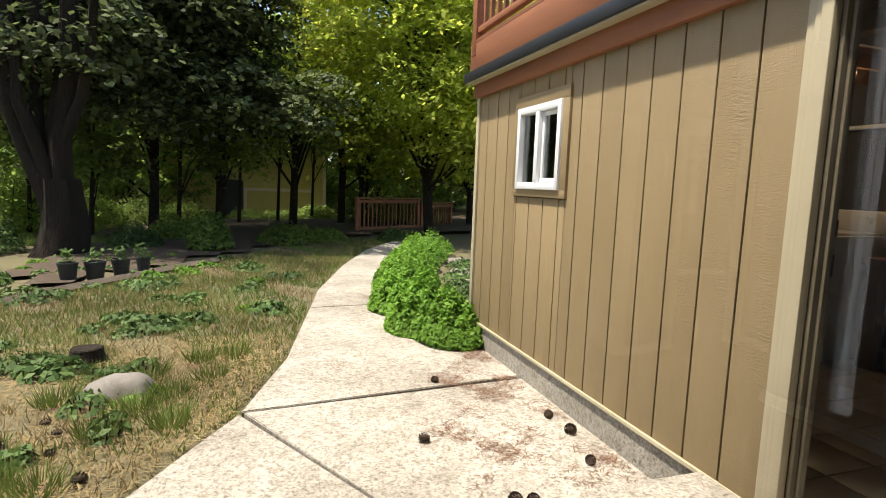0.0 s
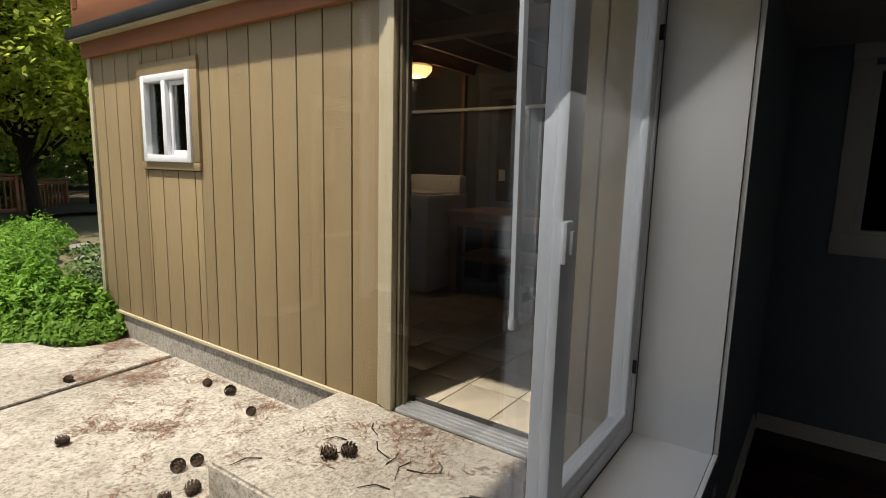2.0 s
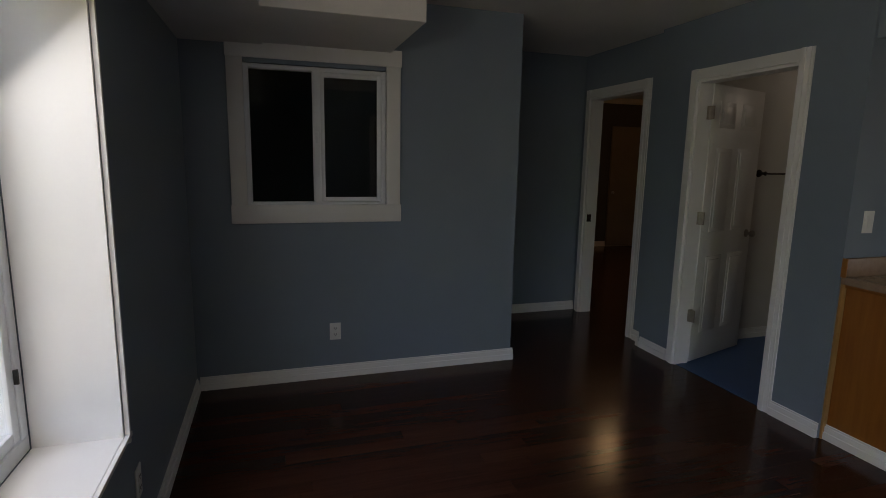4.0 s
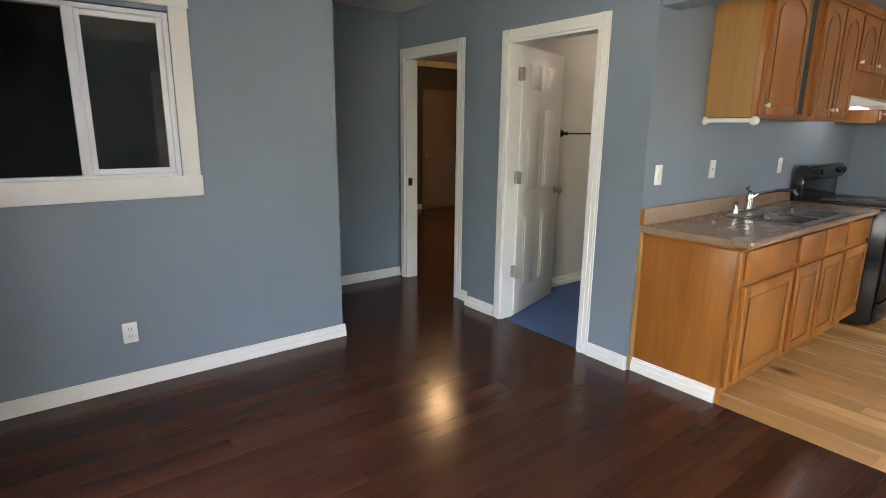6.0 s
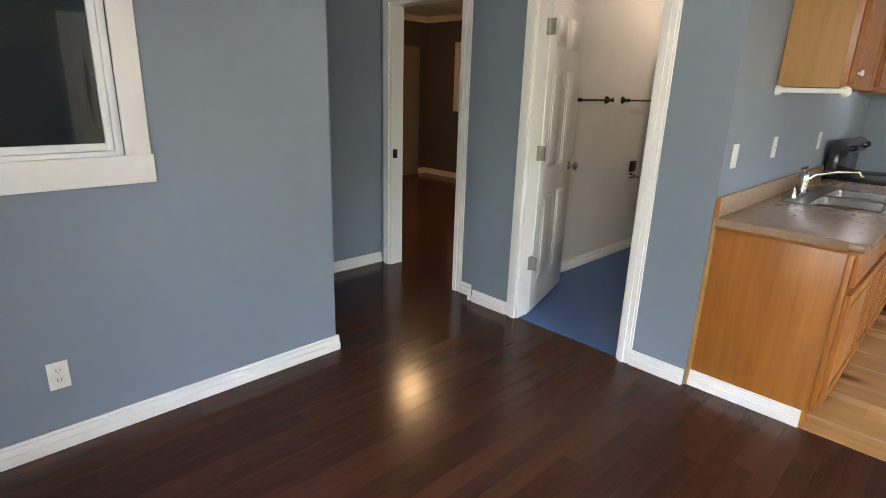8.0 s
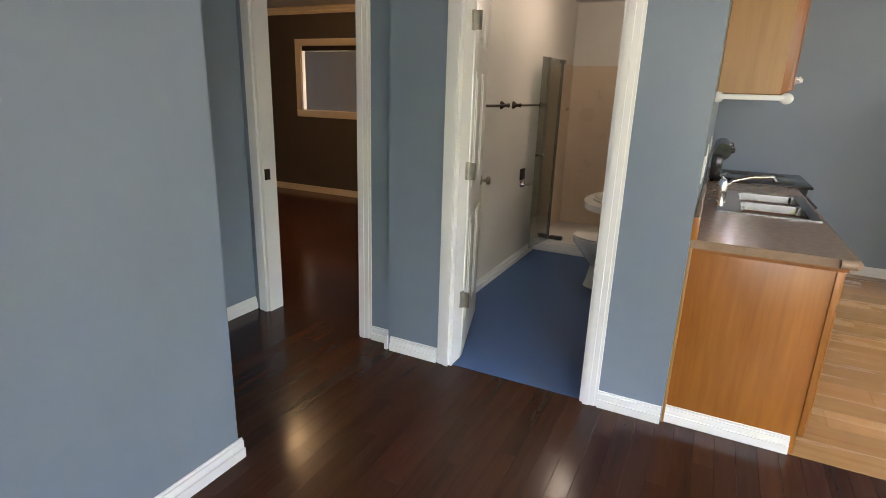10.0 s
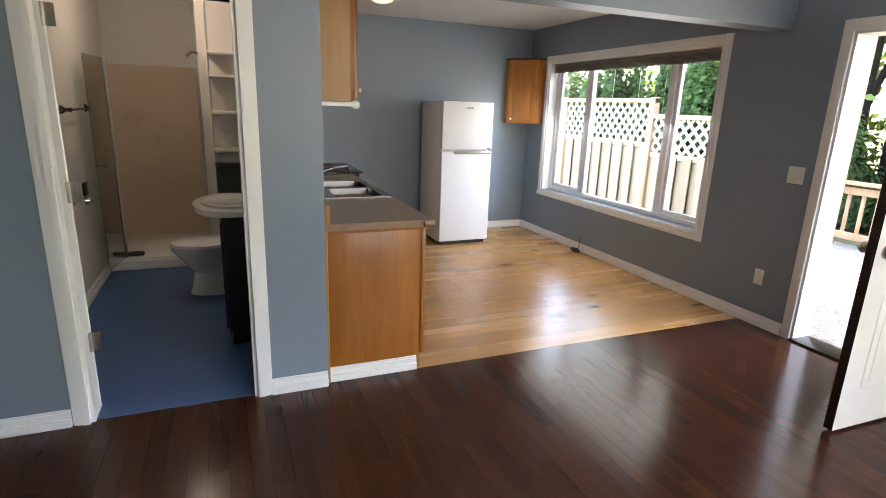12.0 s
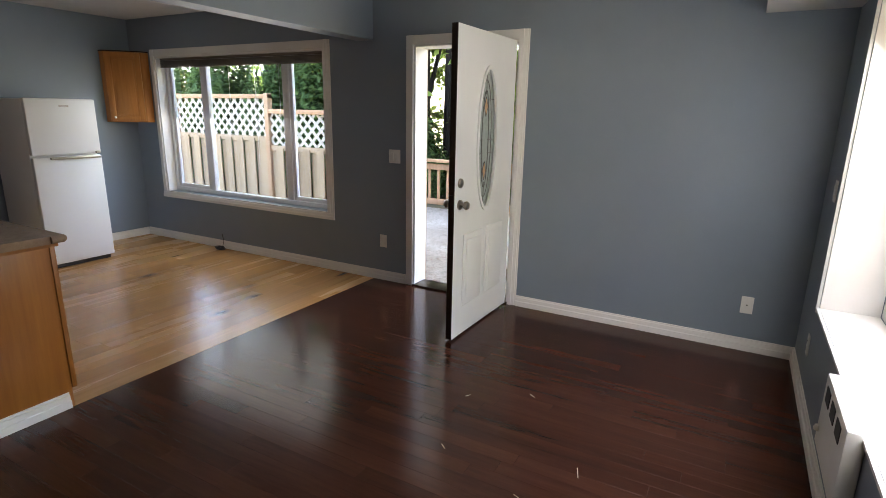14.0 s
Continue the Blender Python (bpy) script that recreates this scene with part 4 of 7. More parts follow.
part("oven_window", boxes((2.857, SY[0] + 0.10, 0.36, 2.859, SY[1] - 0.10, 0.66)), glass("oven_glass", (0.25, 0.25, 0.25), 2.0), st)
part("oven_handle", pipe(bmesh.new(), [(2.865, SY[0] + 0.06, 0.765), (2.815, SY[0] + 0.07, 0.765), (2.815, SY[1] - 0.07, 0.765), (2.865, SY[1] - 0.06, 0.765)], 0.011), M_BLKENAMEL, st)
part("drawer", boxes((2.863, SY[0] + 0.01, 0.05, 2.888, SY[1] - 0.01, 0.20), bevel=0.006), M_BLKENAMEL, st)
part("backguard", boxes((3.46, SY[0], 0.915, 3.535, SY[1], 1.10), bevel=0.01), M_BLKENAMEL, st)
part("control_panel", cyl(bmesh.new(), (3.475, SY[0] + 0.003, 1.12), (3.475, SY[1] - 0.003, 1.12), 0.062, seg=20), M_BLKENAMEL, st)
for i in range(4):
    bm = lathe(bmesh.new(), (0, 0, 0), [(0.024, 0), (0.022, 0.02), (0.01, 0.028)], 14)
    bm.transform(Matrix.Translation((3.416, SY[0] + (0.08, 0.17, 0.59, 0.68)[i], 1.13)) @ Matrix.Rotation(radians(-90), 4, 'Y'))
    part("knob", bm, M_BLKENAMEL, st)
for y, x, r in ((-4.13, 3.06, 0.10), (-4.13, 3.32, 0.075), (-4.51, 3.06, 0.075), (-4.51, 3.32, 0.10)):
    part("burner", lathe(bmesh.new(), (x, y, 0.9152), [(r, 0), (r * 0.96, 0.0012), (0.005, 0.0015)], 28), M_SLOT, st)

UF = 3.262
for y1, y0, z0, fronts in ((-2.465, -3.20, 1.515, ((-2.995, -2.48),)), (-3.205, -3.925, 1.515, ((-3.56, -3.215), (-3.915, -3.57))), (-3.93, -4.69, 1.86, ((-4.305, -3.94), (-4.68, -4.315))), (-4.695, -5.278, 1.515, ((-5.27, -4.705),))):
    cab = thing("wall_cabinet", "honey oak wall cabinet with arched doors", "cabinet", "kitchen wall cabinets", at=(3.41, (y0 + y1) / 2, z0))
    part("body", boxes((UF, y0, z0, 3.558, y1, 2.27), bevel=0.001), M_OAK, cab)
    if y1 > -2.5:
        part("side_panel", boxes((UF + 0.028, y1 + 0.0005, z0 + 0.002, 3.556, y1 + 0.005, 2.268)), M_OAKPALE, cab, "pale unfinished cabinet side")
    for a, b in fronts:
        d = shaker(cab, UF - 0.016, a + 0.008, b - 0.008, z0 + 0.02, 2.245, arch=True)
        knob(d, UF - 0.022, a + 0.035 if a > -2.7 or a == -3.56 else b - 0.035, z0 + 0.07, M_PLASTIC)
    part("crown", trim_profile(bmesh.new(), (UF, y1, 2.27), (UF, y0, 2.27), (0, 0, 1), (-1, 0, 0), 0.05, 0.03, ((0, 0.45), (0.5, 0.75), (0.8, 1.0))), M_OAK, cab)
    if z0 > 1.8:
        part("valance", boxes((UF + 0.01, y0, 1.70, UF + 0.03, y1, 1.86)), M_OAK, cab)
# flat near-black plate paints the shade in the door gap; nothing is open
tagged(part("cabinet_gap_shade", boxes((UF - 0.003, -3.12, 1.545, UF + 0.004, -3.015, 2.235)), M_SLOT), "dark plate standing in for the shaded gap of an ajar cabinet door", "cabinet")
hood = thing("range_hood", "white under-cabinet range hood", "range hood", at=(3.3, -4.31, 1.62))
bm = bmesh.new()
vs = [bm.verts.new((x, y, z)) for y in (-4.685, -3.935) for x, z in ((3.55, 1.62), (3.06, 1.62), (3.06, 1.645), (3.24, 1.70), (3.55, 1.70))]
for i in range(5):
    j = (i + 1) % 5
    bm.faces.new((vs[i], vs[j], vs[5 + j], vs[5 + i]))
bm.faces.new(vs[:5])
bm.faces.new(vs[5:])
part("shell", bm, M_APPL, hood)
part("lens", boxes((3.25, -4.40, 1.612, 3.36, -4.22, 1.6195)), M_BRIGHT, hood)
th = thing("paper_towel_holder", "white plastic holder under the wall cabinet", "paper towel holder", at=(3.41, -2.47, 1.49))
part("bar", boxes((3.255, -2.475, 1.487, 3.60, -2.448, 1.512), bevel=0.004), M_PLASTIC, th)
for x in (3.262, 3.552):
    part("end", ball(bmesh.new(), (x, -2.46, 1.497), 0.03, 0.014, 0.026, 12, 8), M_PLASTIC, th)

fr = thing("refrigerator", "white top-freezer refrigerator standing on the wood floor", "refrigerator", at=(1.565, -4.85, 0))
FX0, FX1, FY = 1.268, 1.862, -4.53
part("body", boxes((FX0 + 0.004, -5.20, 0.035, FX1 - 0.004, FY - 0.062, 1.555), bevel=0.008), M_APPL, fr)
fz = part("freezer_door", boxes((FX0, FY - 0.058, 1.062, FX1, FY, 1.562), bevel=0.012), M_APPL, fr)
ld = part("door", boxes((FX0, FY - 0.058, 0.05, FX1, FY, 1.045), bevel=0.012), M_APPL, fr)
part("handle", boxes((FX0 + 0.02, FY + 0.002, 1.02, FX0 + 0.46, FY + 0.028, 1.045), bevel=0.006), M_NICKEL, ld, "champagne metal handle")
part("handle", boxes((FX0 + 0.02, FY + 0.002, 1.062, FX0 + 0.06, FY + 0.028, 1.085), bevel=0.006), M_NICKEL, fz)
part("badge", boxes((FX0 + 0.24, FY, 1.49, FX0 + 0.32, FY + 0.002, 1.505)), M_NICKEL, fz, "small grey badge bar")
part("kickplate", boxes((FX0 + 0.03, FY - 0.05, 0.012, FX1 - 0.03, FY - 0.03, 0.048)), M_SLOT, fr)
for x in (FX0 + 0.05, FX1 - 0.05):
    for y in (-5.15, FY - 0.08):
        part("foot", cyl(bmesh.new(), (x, y, 0), (x, y, 0.036), 0.018, seg=10), M_SLOT, fr)

sc = thing("wall_cabinet", "small orange oak corner cabinet, brightened as if window-lit, with a diagonal door", "cabinet", at=(0.56, -5.12, 1.335))
CP = ((0.403, -5.277), (0.745, -5.277), (0.745, -5.205), (0.485, -4.945), (0.403, -4.945))


def corner_prism(z0, z1, grow=0.0):
    bm = bmesh.new()
    lo, hi = [[bm.verts.new((x + (grow if x > 0.41 else 0), y + (grow if y > -5.27 else 0), z)) for x, y in CP] for z in (z0, z1)]
    for i in range(5):
        j = (i + 1) % 5
        bm.faces.new((lo[i], lo[j], hi[j], hi[i]))
    bm.faces.new(lo)
    bm.faces.new(hi)
    return bm


part("body", corner_prism(1.335, 2.075), M_OAKLIT, sc)
W2 = math.hypot(0.26, 0.26) / 2 - 0.012
bm = boxes((-W2, 0.0, 1.347, W2, 0.014, 2.063), (-W2, 0.014, 1.347, -W2 + 0.055, 0.021, 2.063), (W2 - 0.055, 0.014, 1.347, W2, 0.021, 2.063), (-W2 + 0.055, 0.014, 1.347, W2 - 0.055, 0.021, 1.402), (-W2 + 0.055, 0.014, 2.008, W2 - 0.055, 0.021, 2.063), (-W2 + 0.075, 0.014, 1.422, W2 - 0.075, 0.019, 1.988), bevel=0.003)
bm.transform(Matrix.Translation((0.615 + 0.002, -5.075 + 0.002, 0)) @ Matrix.Rotation(radians(-45), 4, 'Z'))
cd = part("door", bm, M_OAKLIT, sc)
part("knob", ball(bmesh.new(), (0.725, -5.145, 1.385), 0.012, 0.012, 0.012, 10, 8), M_PLASTIC, cd)
part("top_trim", corner_prism(2.076, 2.088, 0.006), M_BRONZE, sc)

kl = thing("ceiling_light", "white dome ceiling light in the kitchen", "ceiling light", at=(2.6, -4.25, CEIL))
part("base", lathe(bmesh.new(), (2.6, -4.25, CEIL), [(0.12, 0), (0.12, -0.012), (0.105, -0.018)], 28), M_PLASTIC, kl)
# slight glow of the shade stands in for a glint on its glass
part("shade", lathe(bmesh.new(), (2.6, -4.25, CEIL - 0.018), [(0.105, 0), (0.098, -0.014), (0.065, -0.03), (0.01, -0.036)], 28), M_BRIGHT, kl).visible_shadow = False
cb = thing("cable", "black coiled cable by the kitchen baseboard", "cable", at=(0.45, -3.93, 0))
bm = bmesh.new()
for k in range(3):
    pipe(bm, [(0.47 + 0.035 * math.cos(a) + k * 0.008, -3.93 + 0.055 * math.sin(a), 0.008 + k * 0.012) for a in [i * math.pi / 6 for i in range(13)]], 0.005, 6)
pipe(bm, [(0.47, -3.90, 0.03), (0.43, -3.92, 0.09), (0.422, -3.95, 0.16)], 0.003, 6)
part("coil", bm, M_SLOT, cb)

# ---- bathroom ----
BX1, BY0 = 5.02, -5.42
setting("wall_bath_east", wall_x(5.02, 5.08, BY0, -1.98, -0.3, 2.75), M_BATHWALL, "warm white painted bathroom wall")
setting("wall_bath_west", wall_x(3.617, 3.67, -5.42, -1.983, -0.3, 2.75), M_BATHWALL, "warm white painted bathroom wall")
setting("wall_bath_south", wall_y(-5.54, BY0, 3.67, 5.08, -0.3, 2.75), M_BATHWALL, "warm white painted bathroom wall")
setting("wall_bath_lining", wall_y(-1.986, -1.982, 3.67, 5.02, 0.0, 2.44, [(3.925, 4.68, 0.0, 2.03)]), M_BATHWALL, "warm white painted bathroom wall")
setting("floor_bath", boxes((3.67, BY0, -0.03, 5.02, -1.885, 0.003)), M_BLUEVIN, "blue sheet vinyl floor", "floor")
setting("subfloor_bath", boxes((3.60, -5.56, -0.30, 10.2, -5.44, -0.03), (6.32, -5.44, -0.30, 10.2, -1.9, -0.02)), M_SUB, "subfloor", "floor")
setting("ceiling_bath", boxes((3.67, BY0, 2.42, 5.02, -1.98, 2.438)), M_CEIL, "white bathroom ceiling", "ceiling")
baseboard([((5.02, -1.99), (5.02, -4.43), (-1, 0)), ((3.67, -2.0), (3.67, -2.5), (1, 0))], height=0.085)
sh = thing("shower_stall", "cream shower surround with white base and glass door", "shower", at=(4.5, -4.97, 0))
part("base", boxes((4.19, -5.41, 0.004, 5.018, -4.455, 0.11), bevel=0.01), M_PORC, sh)
part("back_panel", boxes((4.17, -5.418, 0.11, 5.018, -5.405, 1.80)), M_SHOWER, sh)
part("side_panel", boxes((5.006, -5.40, 0.11, 5.018, -4.46, 1.80)), M_SHOWER, sh)
part("partition", boxes((4.09, -5.41, 0.004, 4.165, -4.44, 2.41)), M_BATHWALL, sh)
part("post", boxes((4.166, -4.50, 0.11, 4.192, -4.46, 1.82)), M_ALU, sh, "grey aluminium door post")
gd = part("glass_door", boxes((4.93, -4.47, 0.115, 4.936, -4.06, 1.80)), M_DARKGLASS, sh, "clear glass shower door standing open")
for v in gd.data.vertices:
    d = v.co.y + 4.47
    v.co.x = v.co.x - 0.055 + d * 0.14
part("door_knob", ball(cyl(bmesh.new(), (4.89, -4.13, 0.965), (4.965, -4.13, 0.965), 0.006, seg=8), (4.89, -4.13, 0.965), 0.016, u=10, v=8), M_CHROME, gd)
part("door_frame", boxes((4.985, -4.485, 0.115, 5.004, -4.465, 1.82), (4.85, -4.50, 1.765, 4.885, -4.455, 1.80), (4.862, -4.484, 0.115, 4.874, -4.472, 1.80)), M_CHROME, sh)
part("fixed_pane", boxes((4.875, -4.480, 0.115, 4.984, -4.475, 1.80)), M_DARKGLASS, sh, "clear fixed shower glass")
part("shower_head", pipe(bmesh.new(), [(4.17, -4.9, 1.90), (4.22, -4.9, 1.92), (4.27, -4.9, 1.88)], 0.012), M_CHROME, sh)
part("sweep", boxes((4.74, -4.55, 0.112, 4.87, -4.50, 0.15), bevel=0.012), M_SLOT, sh, "black rubber door sweep")
setting("baseboard_shower", boxes((4.17, -4.454, 0.004, 5.0, -4.438, 0.085), (4.17, -4.438, 0.004, 5.0, -4.432, 0.04), bevel=0.002), M_TRIM, "white stepped baseboard before the shower base", "baseboard")
tl = thing("toilet", "white porcelain toilet with lid down", "toilet", at=(4.1, -3.70, 0))
bm = bmesh.new()
rings = []
for z, cx, rx, ry in ((0.004, 4.13, 0.20, 0.11), (0.06, 4.12, 0.19, 0.10), (0.18, 4.12, 0.17, 0.09), (0.28, 4.17, 0.20, 0.14), (0.36, 4.20, 0.235, 0.18), (0.395, 4.20, 0.24, 0.185)):
    rings.append([bm.verts.new((cx + rx * math.cos(2 * math.pi * i / 28), -3.655 + ry * math.sin(2 * math.pi * i / 28), z)) for i in range(28)])
for a, b in zip(rings, rings[1:]):
    for i in range(28):
        j = (i + 1) % 28
        bm.faces.new((a[i], a[j], b[j], b[i]))
bm.faces.new(rings[-1])
bm.faces.new(list(reversed(rings[0])))
part("bowl", bm, M_PORC, tl)
part("seat", lathe(bmesh.new(), (4.20, -3.655, 0.396), [(0.24, 0), (0.246, 0.008), (0.24, 0.018)], 32, 1.0, 0.78), M_PORC, tl)
part("lid", lathe(bmesh.new(), (4.20, -3.655, 0.416), [(0.24, 0), (0.245, 0.008), (0.22, 0.02), (0.02, 0.026)], 32, 1.0, 0.78), M_PORC, tl)
part("tank", boxes((3.68, -3.92, 0.38, 3.87, -3.48, 0.74), bevel=0.02), M_PORC, tl)
part("tank_lid", boxes((3.675, -3.93, 0.742, 3.885, -3.47, 0.775), bevel=0.01), M_PORC, tl)
part("flush_lever", pipe(bmesh.new(), [(3.885, -3.55, 0.69), (3.90, -3.55, 0.69), (3.90, -3.62, 0.68)], 0.006, 8), M_CHROME, tl)
vn = thing("bathroom_vanity", "espresso vanity with a bowed white basin top", "vanity", at=(3.87, -2.90, 0))
part("body", boxes((3.672, -3.22, 0.09, 4.05, -2.56, 0.824), (3.672, -3.22, 0.004, 4.03, -2.56, 0.09), bevel=0.003), M_ESPRESSO, vn)
for a, b in ((-3.215, -2.895), (-2.885, -2.565)):
    part("door", boxes((4.05, a, 0.11, 4.066, b, 0.78), bevel=0.004), M_ESPRESSO, vn)
bm = bmesh.new()
prof = [(3.672, -3.25), (3.672, -2.54), (4.02, -2.54)] + [(4.02 + 0.20 * math.sin(a), -2.895 + 0.355 * math.cos(a)) for a in [math.pi * i / 14 for i in range(15)]] + [(4.02, -3.25)]
ra = [bm.verts.new((x, y, 0.825)) for x, y in prof]
rb = [bm.verts.new((x, y, 0.86)) for x, y in prof]
for i in range(len(prof)):
    j = (i + 1) % len(prof)
    bm.faces.new((ra[i], ra[j], rb[j], rb[i]))
bm.faces.new(rb)
bm.faces.new(list(reversed(ra)))
part("basin_top", bm, M_PORC, vn)
part("basin_rim", lathe(bmesh.new(), (3.99, -2.89, 0.861), [(0.20, 0), (0.205, 0.012), (0.19, 0.016), (0.16, 0.004), (0.02, 0.002)], 30, 0.9, 1.2), M_PORC, vn)
part("faucet", pipe(lathe(bmesh.new(), (3.75, -2.89, 0.861), [(0.03, 0), (0.02, 0.02), (0.016, 0.07), (0.004, 0.08)], 16), [(3.75, -2.89, 0.915), (3.80, -2.89, 0.935), (3.87, -2.89, 0.915)], 0.011), M_CHROME, vn)
sf = thing("shelf_tower", "white open shelves beside the shower", "shelf", at=(3.82, -4.42, 0.9))
part("back", boxes((3.675, -4.47, 0.95, 4.088, -4.455, 2.3)), M_BATHWALL, sf)
for z in (1.06, 1.38, 1.68, 1.87):
    part("shelf", boxes((3.675, -4.455, z, 4.088, -4.25, z + 0.025), bevel=0.002), M_TRIM, sf)


def towel_bar(y0, y1, z):
    ob = thing("towel_bar", "dark bronze towel bar on the bathroom wall", "towel bar", "bathroom towel bars", at=(5.0, (y0 + y1) / 2, z))
    part("bar", cyl(bmesh.new(), (4.955, y0, z), (4.955, y1, z), 0.008, seg=10), M_BRONZE, ob)
    for y in (y0, y1):
        bm = lathe(bmesh.new(), (0, 0, 0), [(0.032, 0), (0.026, 0.012), (0.012, 0.03), (0.013, 0.05), (0.018, 0.062), (0.003, 0.07)], 16)
        bm.transform(Matrix.Translation((5.019, y, z)) @ Matrix.Rotation(radians(-90), 4, 'Y'))
        part("post", bm, M_BRONZE, ob)


towel_bar(-3.35, -2.86, 1.40)
towel_bar(-4.35, -3.62, 1.40)
tp = thing("toilet_paper_holder", "black and chrome toilet paper holder", "paper holder", at=(5.0, -3.95, 0.75))
part("plate", boxes((5.0, -4.0, 0.76, 5.018, -3.90, 0.86), bevel=0.004), M_BRONZE, tp)
part("arm", pipe(bmesh.new(), [(5.0, -3.95, 0.72), (4.95, -3.95, 0.72), (4.945, -4.05, 0.72)], 0.009), M_CHROME, tp)
part("post", cyl(bmesh.new(), (5.018, -3.95, 0.72), (4.985, -3.95, 0.72), 0.03, 0.02, seg=14), M_CHROME, tp)

# ---- bedroom ----
setting("wall_bedroom_south", wall_y(-5.80, -5.64, 5.08, 9.86, -0.3, 2.75, [(7.40, 8.93, 1.18, 2.05)]), M_BROWN, "dark brown painted bedroom wall with a window")
setting("wall_bedroom_east", wall_x(9.70, 9.86, -5.64, -1.9, -0.3, 2.75), M_BROWN, "dark brown painted bedroom wall")
setting("wall_bedroom_west", wall_x(5.082, 5.10, -5.64, -2.05, 0.0, 2.55), M_BROWN, "dark brown painted bedroom wall")
setting("wall_bedroom_north", wall_y(-2.02, -1.9, 6.32, 9.70, -0.3, 2.75), M_BROWN, "dark brown painted bedroom wall")
setting("wall_bedroom_lining", wall_y(-2.056, -2.051, 5.10, 6.32, 0.0, 2.55, [(5.315, 6.085, 0.0, 2.05)]), M_BROWN, "dark brown painted bedroom wall")
setting("ceiling_bedroom", boxes((5.10, -5.64, 2.55, 9.70, -2.056, 2.58)), M_CEIL, "white bedroom ceiling", "ceiling")
baseboard([((5.10, -5.64), (9.70, -5.64), (0, 1)), ((9.70, -5.64), (9.70, -2.02), (-1, 0))], height=0.09, mat=M_CREAMTRIM, label="peach painted bedroom baseboard")
bm = trim_profile(bmesh.new(), (5.10, -5.64, 2.46), (9.70, -5.64, 2.46), (0, 0, 1), (0, 1, 0), 0.09, 0.05, ((0, 0.3), (0.4, 0.65), (0.75, 1.0)))
trim_profile(bm, (9.70, -5.64, 2.46), (9.70, -2.02, 2.46), (0, 0, 1), (-1, 0, 0), 0.09, 0.05, ((0, 0.3), (0.4, 0.65), (0.75, 1.0)))
tagged(part("trim", bm, M_CREAMTRIM), "peach crown moulding round the bedroom", "trim", kind="structure")
bw = thing("window_4", "peach framed bedroom window with closed blinds", "window", kind="structure", at=(8.35, -5.64, 1.2))
part("casing", boxes((7.31, -5.638, 1.09, 9.02, -5.615, 1.18), (7.31, -5.638, 2.05, 9.02, -5.615, 2.14), (7.31, -5.638, 1.18, 7.40, -5.615, 2.05), (8.93, -5.638, 1.18, 9.02, -5.615, 2.05), bevel=0.003), M_CREAMTRIM, bw)
part("reveal", boxes((7.40, -5.715, 1.18, 8.93, -5.639, 1.188), (8.922, -5.715, 1.188, 8.93, -5.639, 2.05), (7.40, -5.715, 1.188, 7.408, -5.639, 2.05)), M_CREAMTRIM, bw)
part("window_frame", boxes((7.40, -5.77, 1.18, 8.93, -5.72, 1.23), (7.40, -5.77, 2.0, 8.93, -5.72, 2.05), (7.40, -5.77, 1.23, 7.45, -5.72, 2.0), (8.88, -5.77, 1.23, 8.93, -5.72, 2.0), (8.14, -5.77, 1.23, 8.19, -5.72, 2.0)), M_VINYL, bw)
m_slat, tt, pp = tree_of("white_blind_slat")
trl = add(tt, "ShaderNodeBsdfTranslucent")
trl.inputs[0].default_value = (0.6, 0.6, 0.58, 1)
mxs = tt.nodes.new("ShaderNodeMixShader")
mxs.inputs[0].default_value = 0.03
pp.inputs["Base Color"].default_value = (0.17, 0.17, 0.166, 1)
tt.links.new(pp.outputs[0], mxs.inputs[1])
tt.links.new(trl.outputs[0], mxs.inputs[2])
tt.links.new(mxs.outputs[0], tt.nodes["Material Output"].inputs[0])
bl = thing("window_blind", "closed white slatted blind in the bedroom window", "blind", at=(8.35, -5.69, 1.26))
part("headrail", boxes((7.402, -5.71, 1.985, 8.928, -5.65, 2.048)), M_BRONZE, bl)
for i in range(30):
    bm = boxes((7.43, -0.0005, -0.015, 8.90, 0.0005, 0.015))
    bm.transform(Matrix.Translation((0, -5.685, 1.20 + i * 0.0265)) @ Matrix.Rotation(radians(12), 4, 'X'))
    part("slat", bm, m_slat, bl)
cd = thing("door_3", "plain tan closet door in the bedroom", "door", kind="structure", at=(9.69, -5.05, 0))
part("leaf", boxes((9.655, -5.44, 0.01, 9.69, -4.67, 2.08), bevel=0.003), M_CLOSET, cd)
part("doorknob", ball(bmesh.new(), (9.635, -4.73, 0.95), 0.025), M_NICKEL, cd)
bc = thing("ceiling_light", "glowing dome ceiling light in the bedroom", "ceiling light", at=(7.45, -3.41, 2.55))
part("base", lathe(bmesh.new(), (7.45, -3.41, 2.55), [(0.14, 0), (0.14, -0.05), (0.12, -0.06)], 24), M_NICKEL, bc)
part("shade", lathe(bmesh.new(), (7.45, -3.41, 2.49), [(0.12, 0), (0.15, -0.04), (0.11, -0.09), (0.01, -0.11)], 24), glow("bedroom_shade", (1.0, 0.66, 0.34), 2.2), bc).visible_shadow = False

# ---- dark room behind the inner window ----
setting("wall_store", boxes((5.20, 1.40, -0.3, 7.6, 1.75, 2.75), (7.5, -0.64, -0.3, 7.6, 1.40, 2.75), (6.32, -0.76, -0.3, 7.6, -0.64, 2.75), (5.20, -0.64, 2.44, 7.5, 1.40, 2.75), (5.20, -0.64, -0.3, 7.5, 1.40, 0.0)), M_LWALL, "grey walls of the inner room, coloured dark to look unlit")

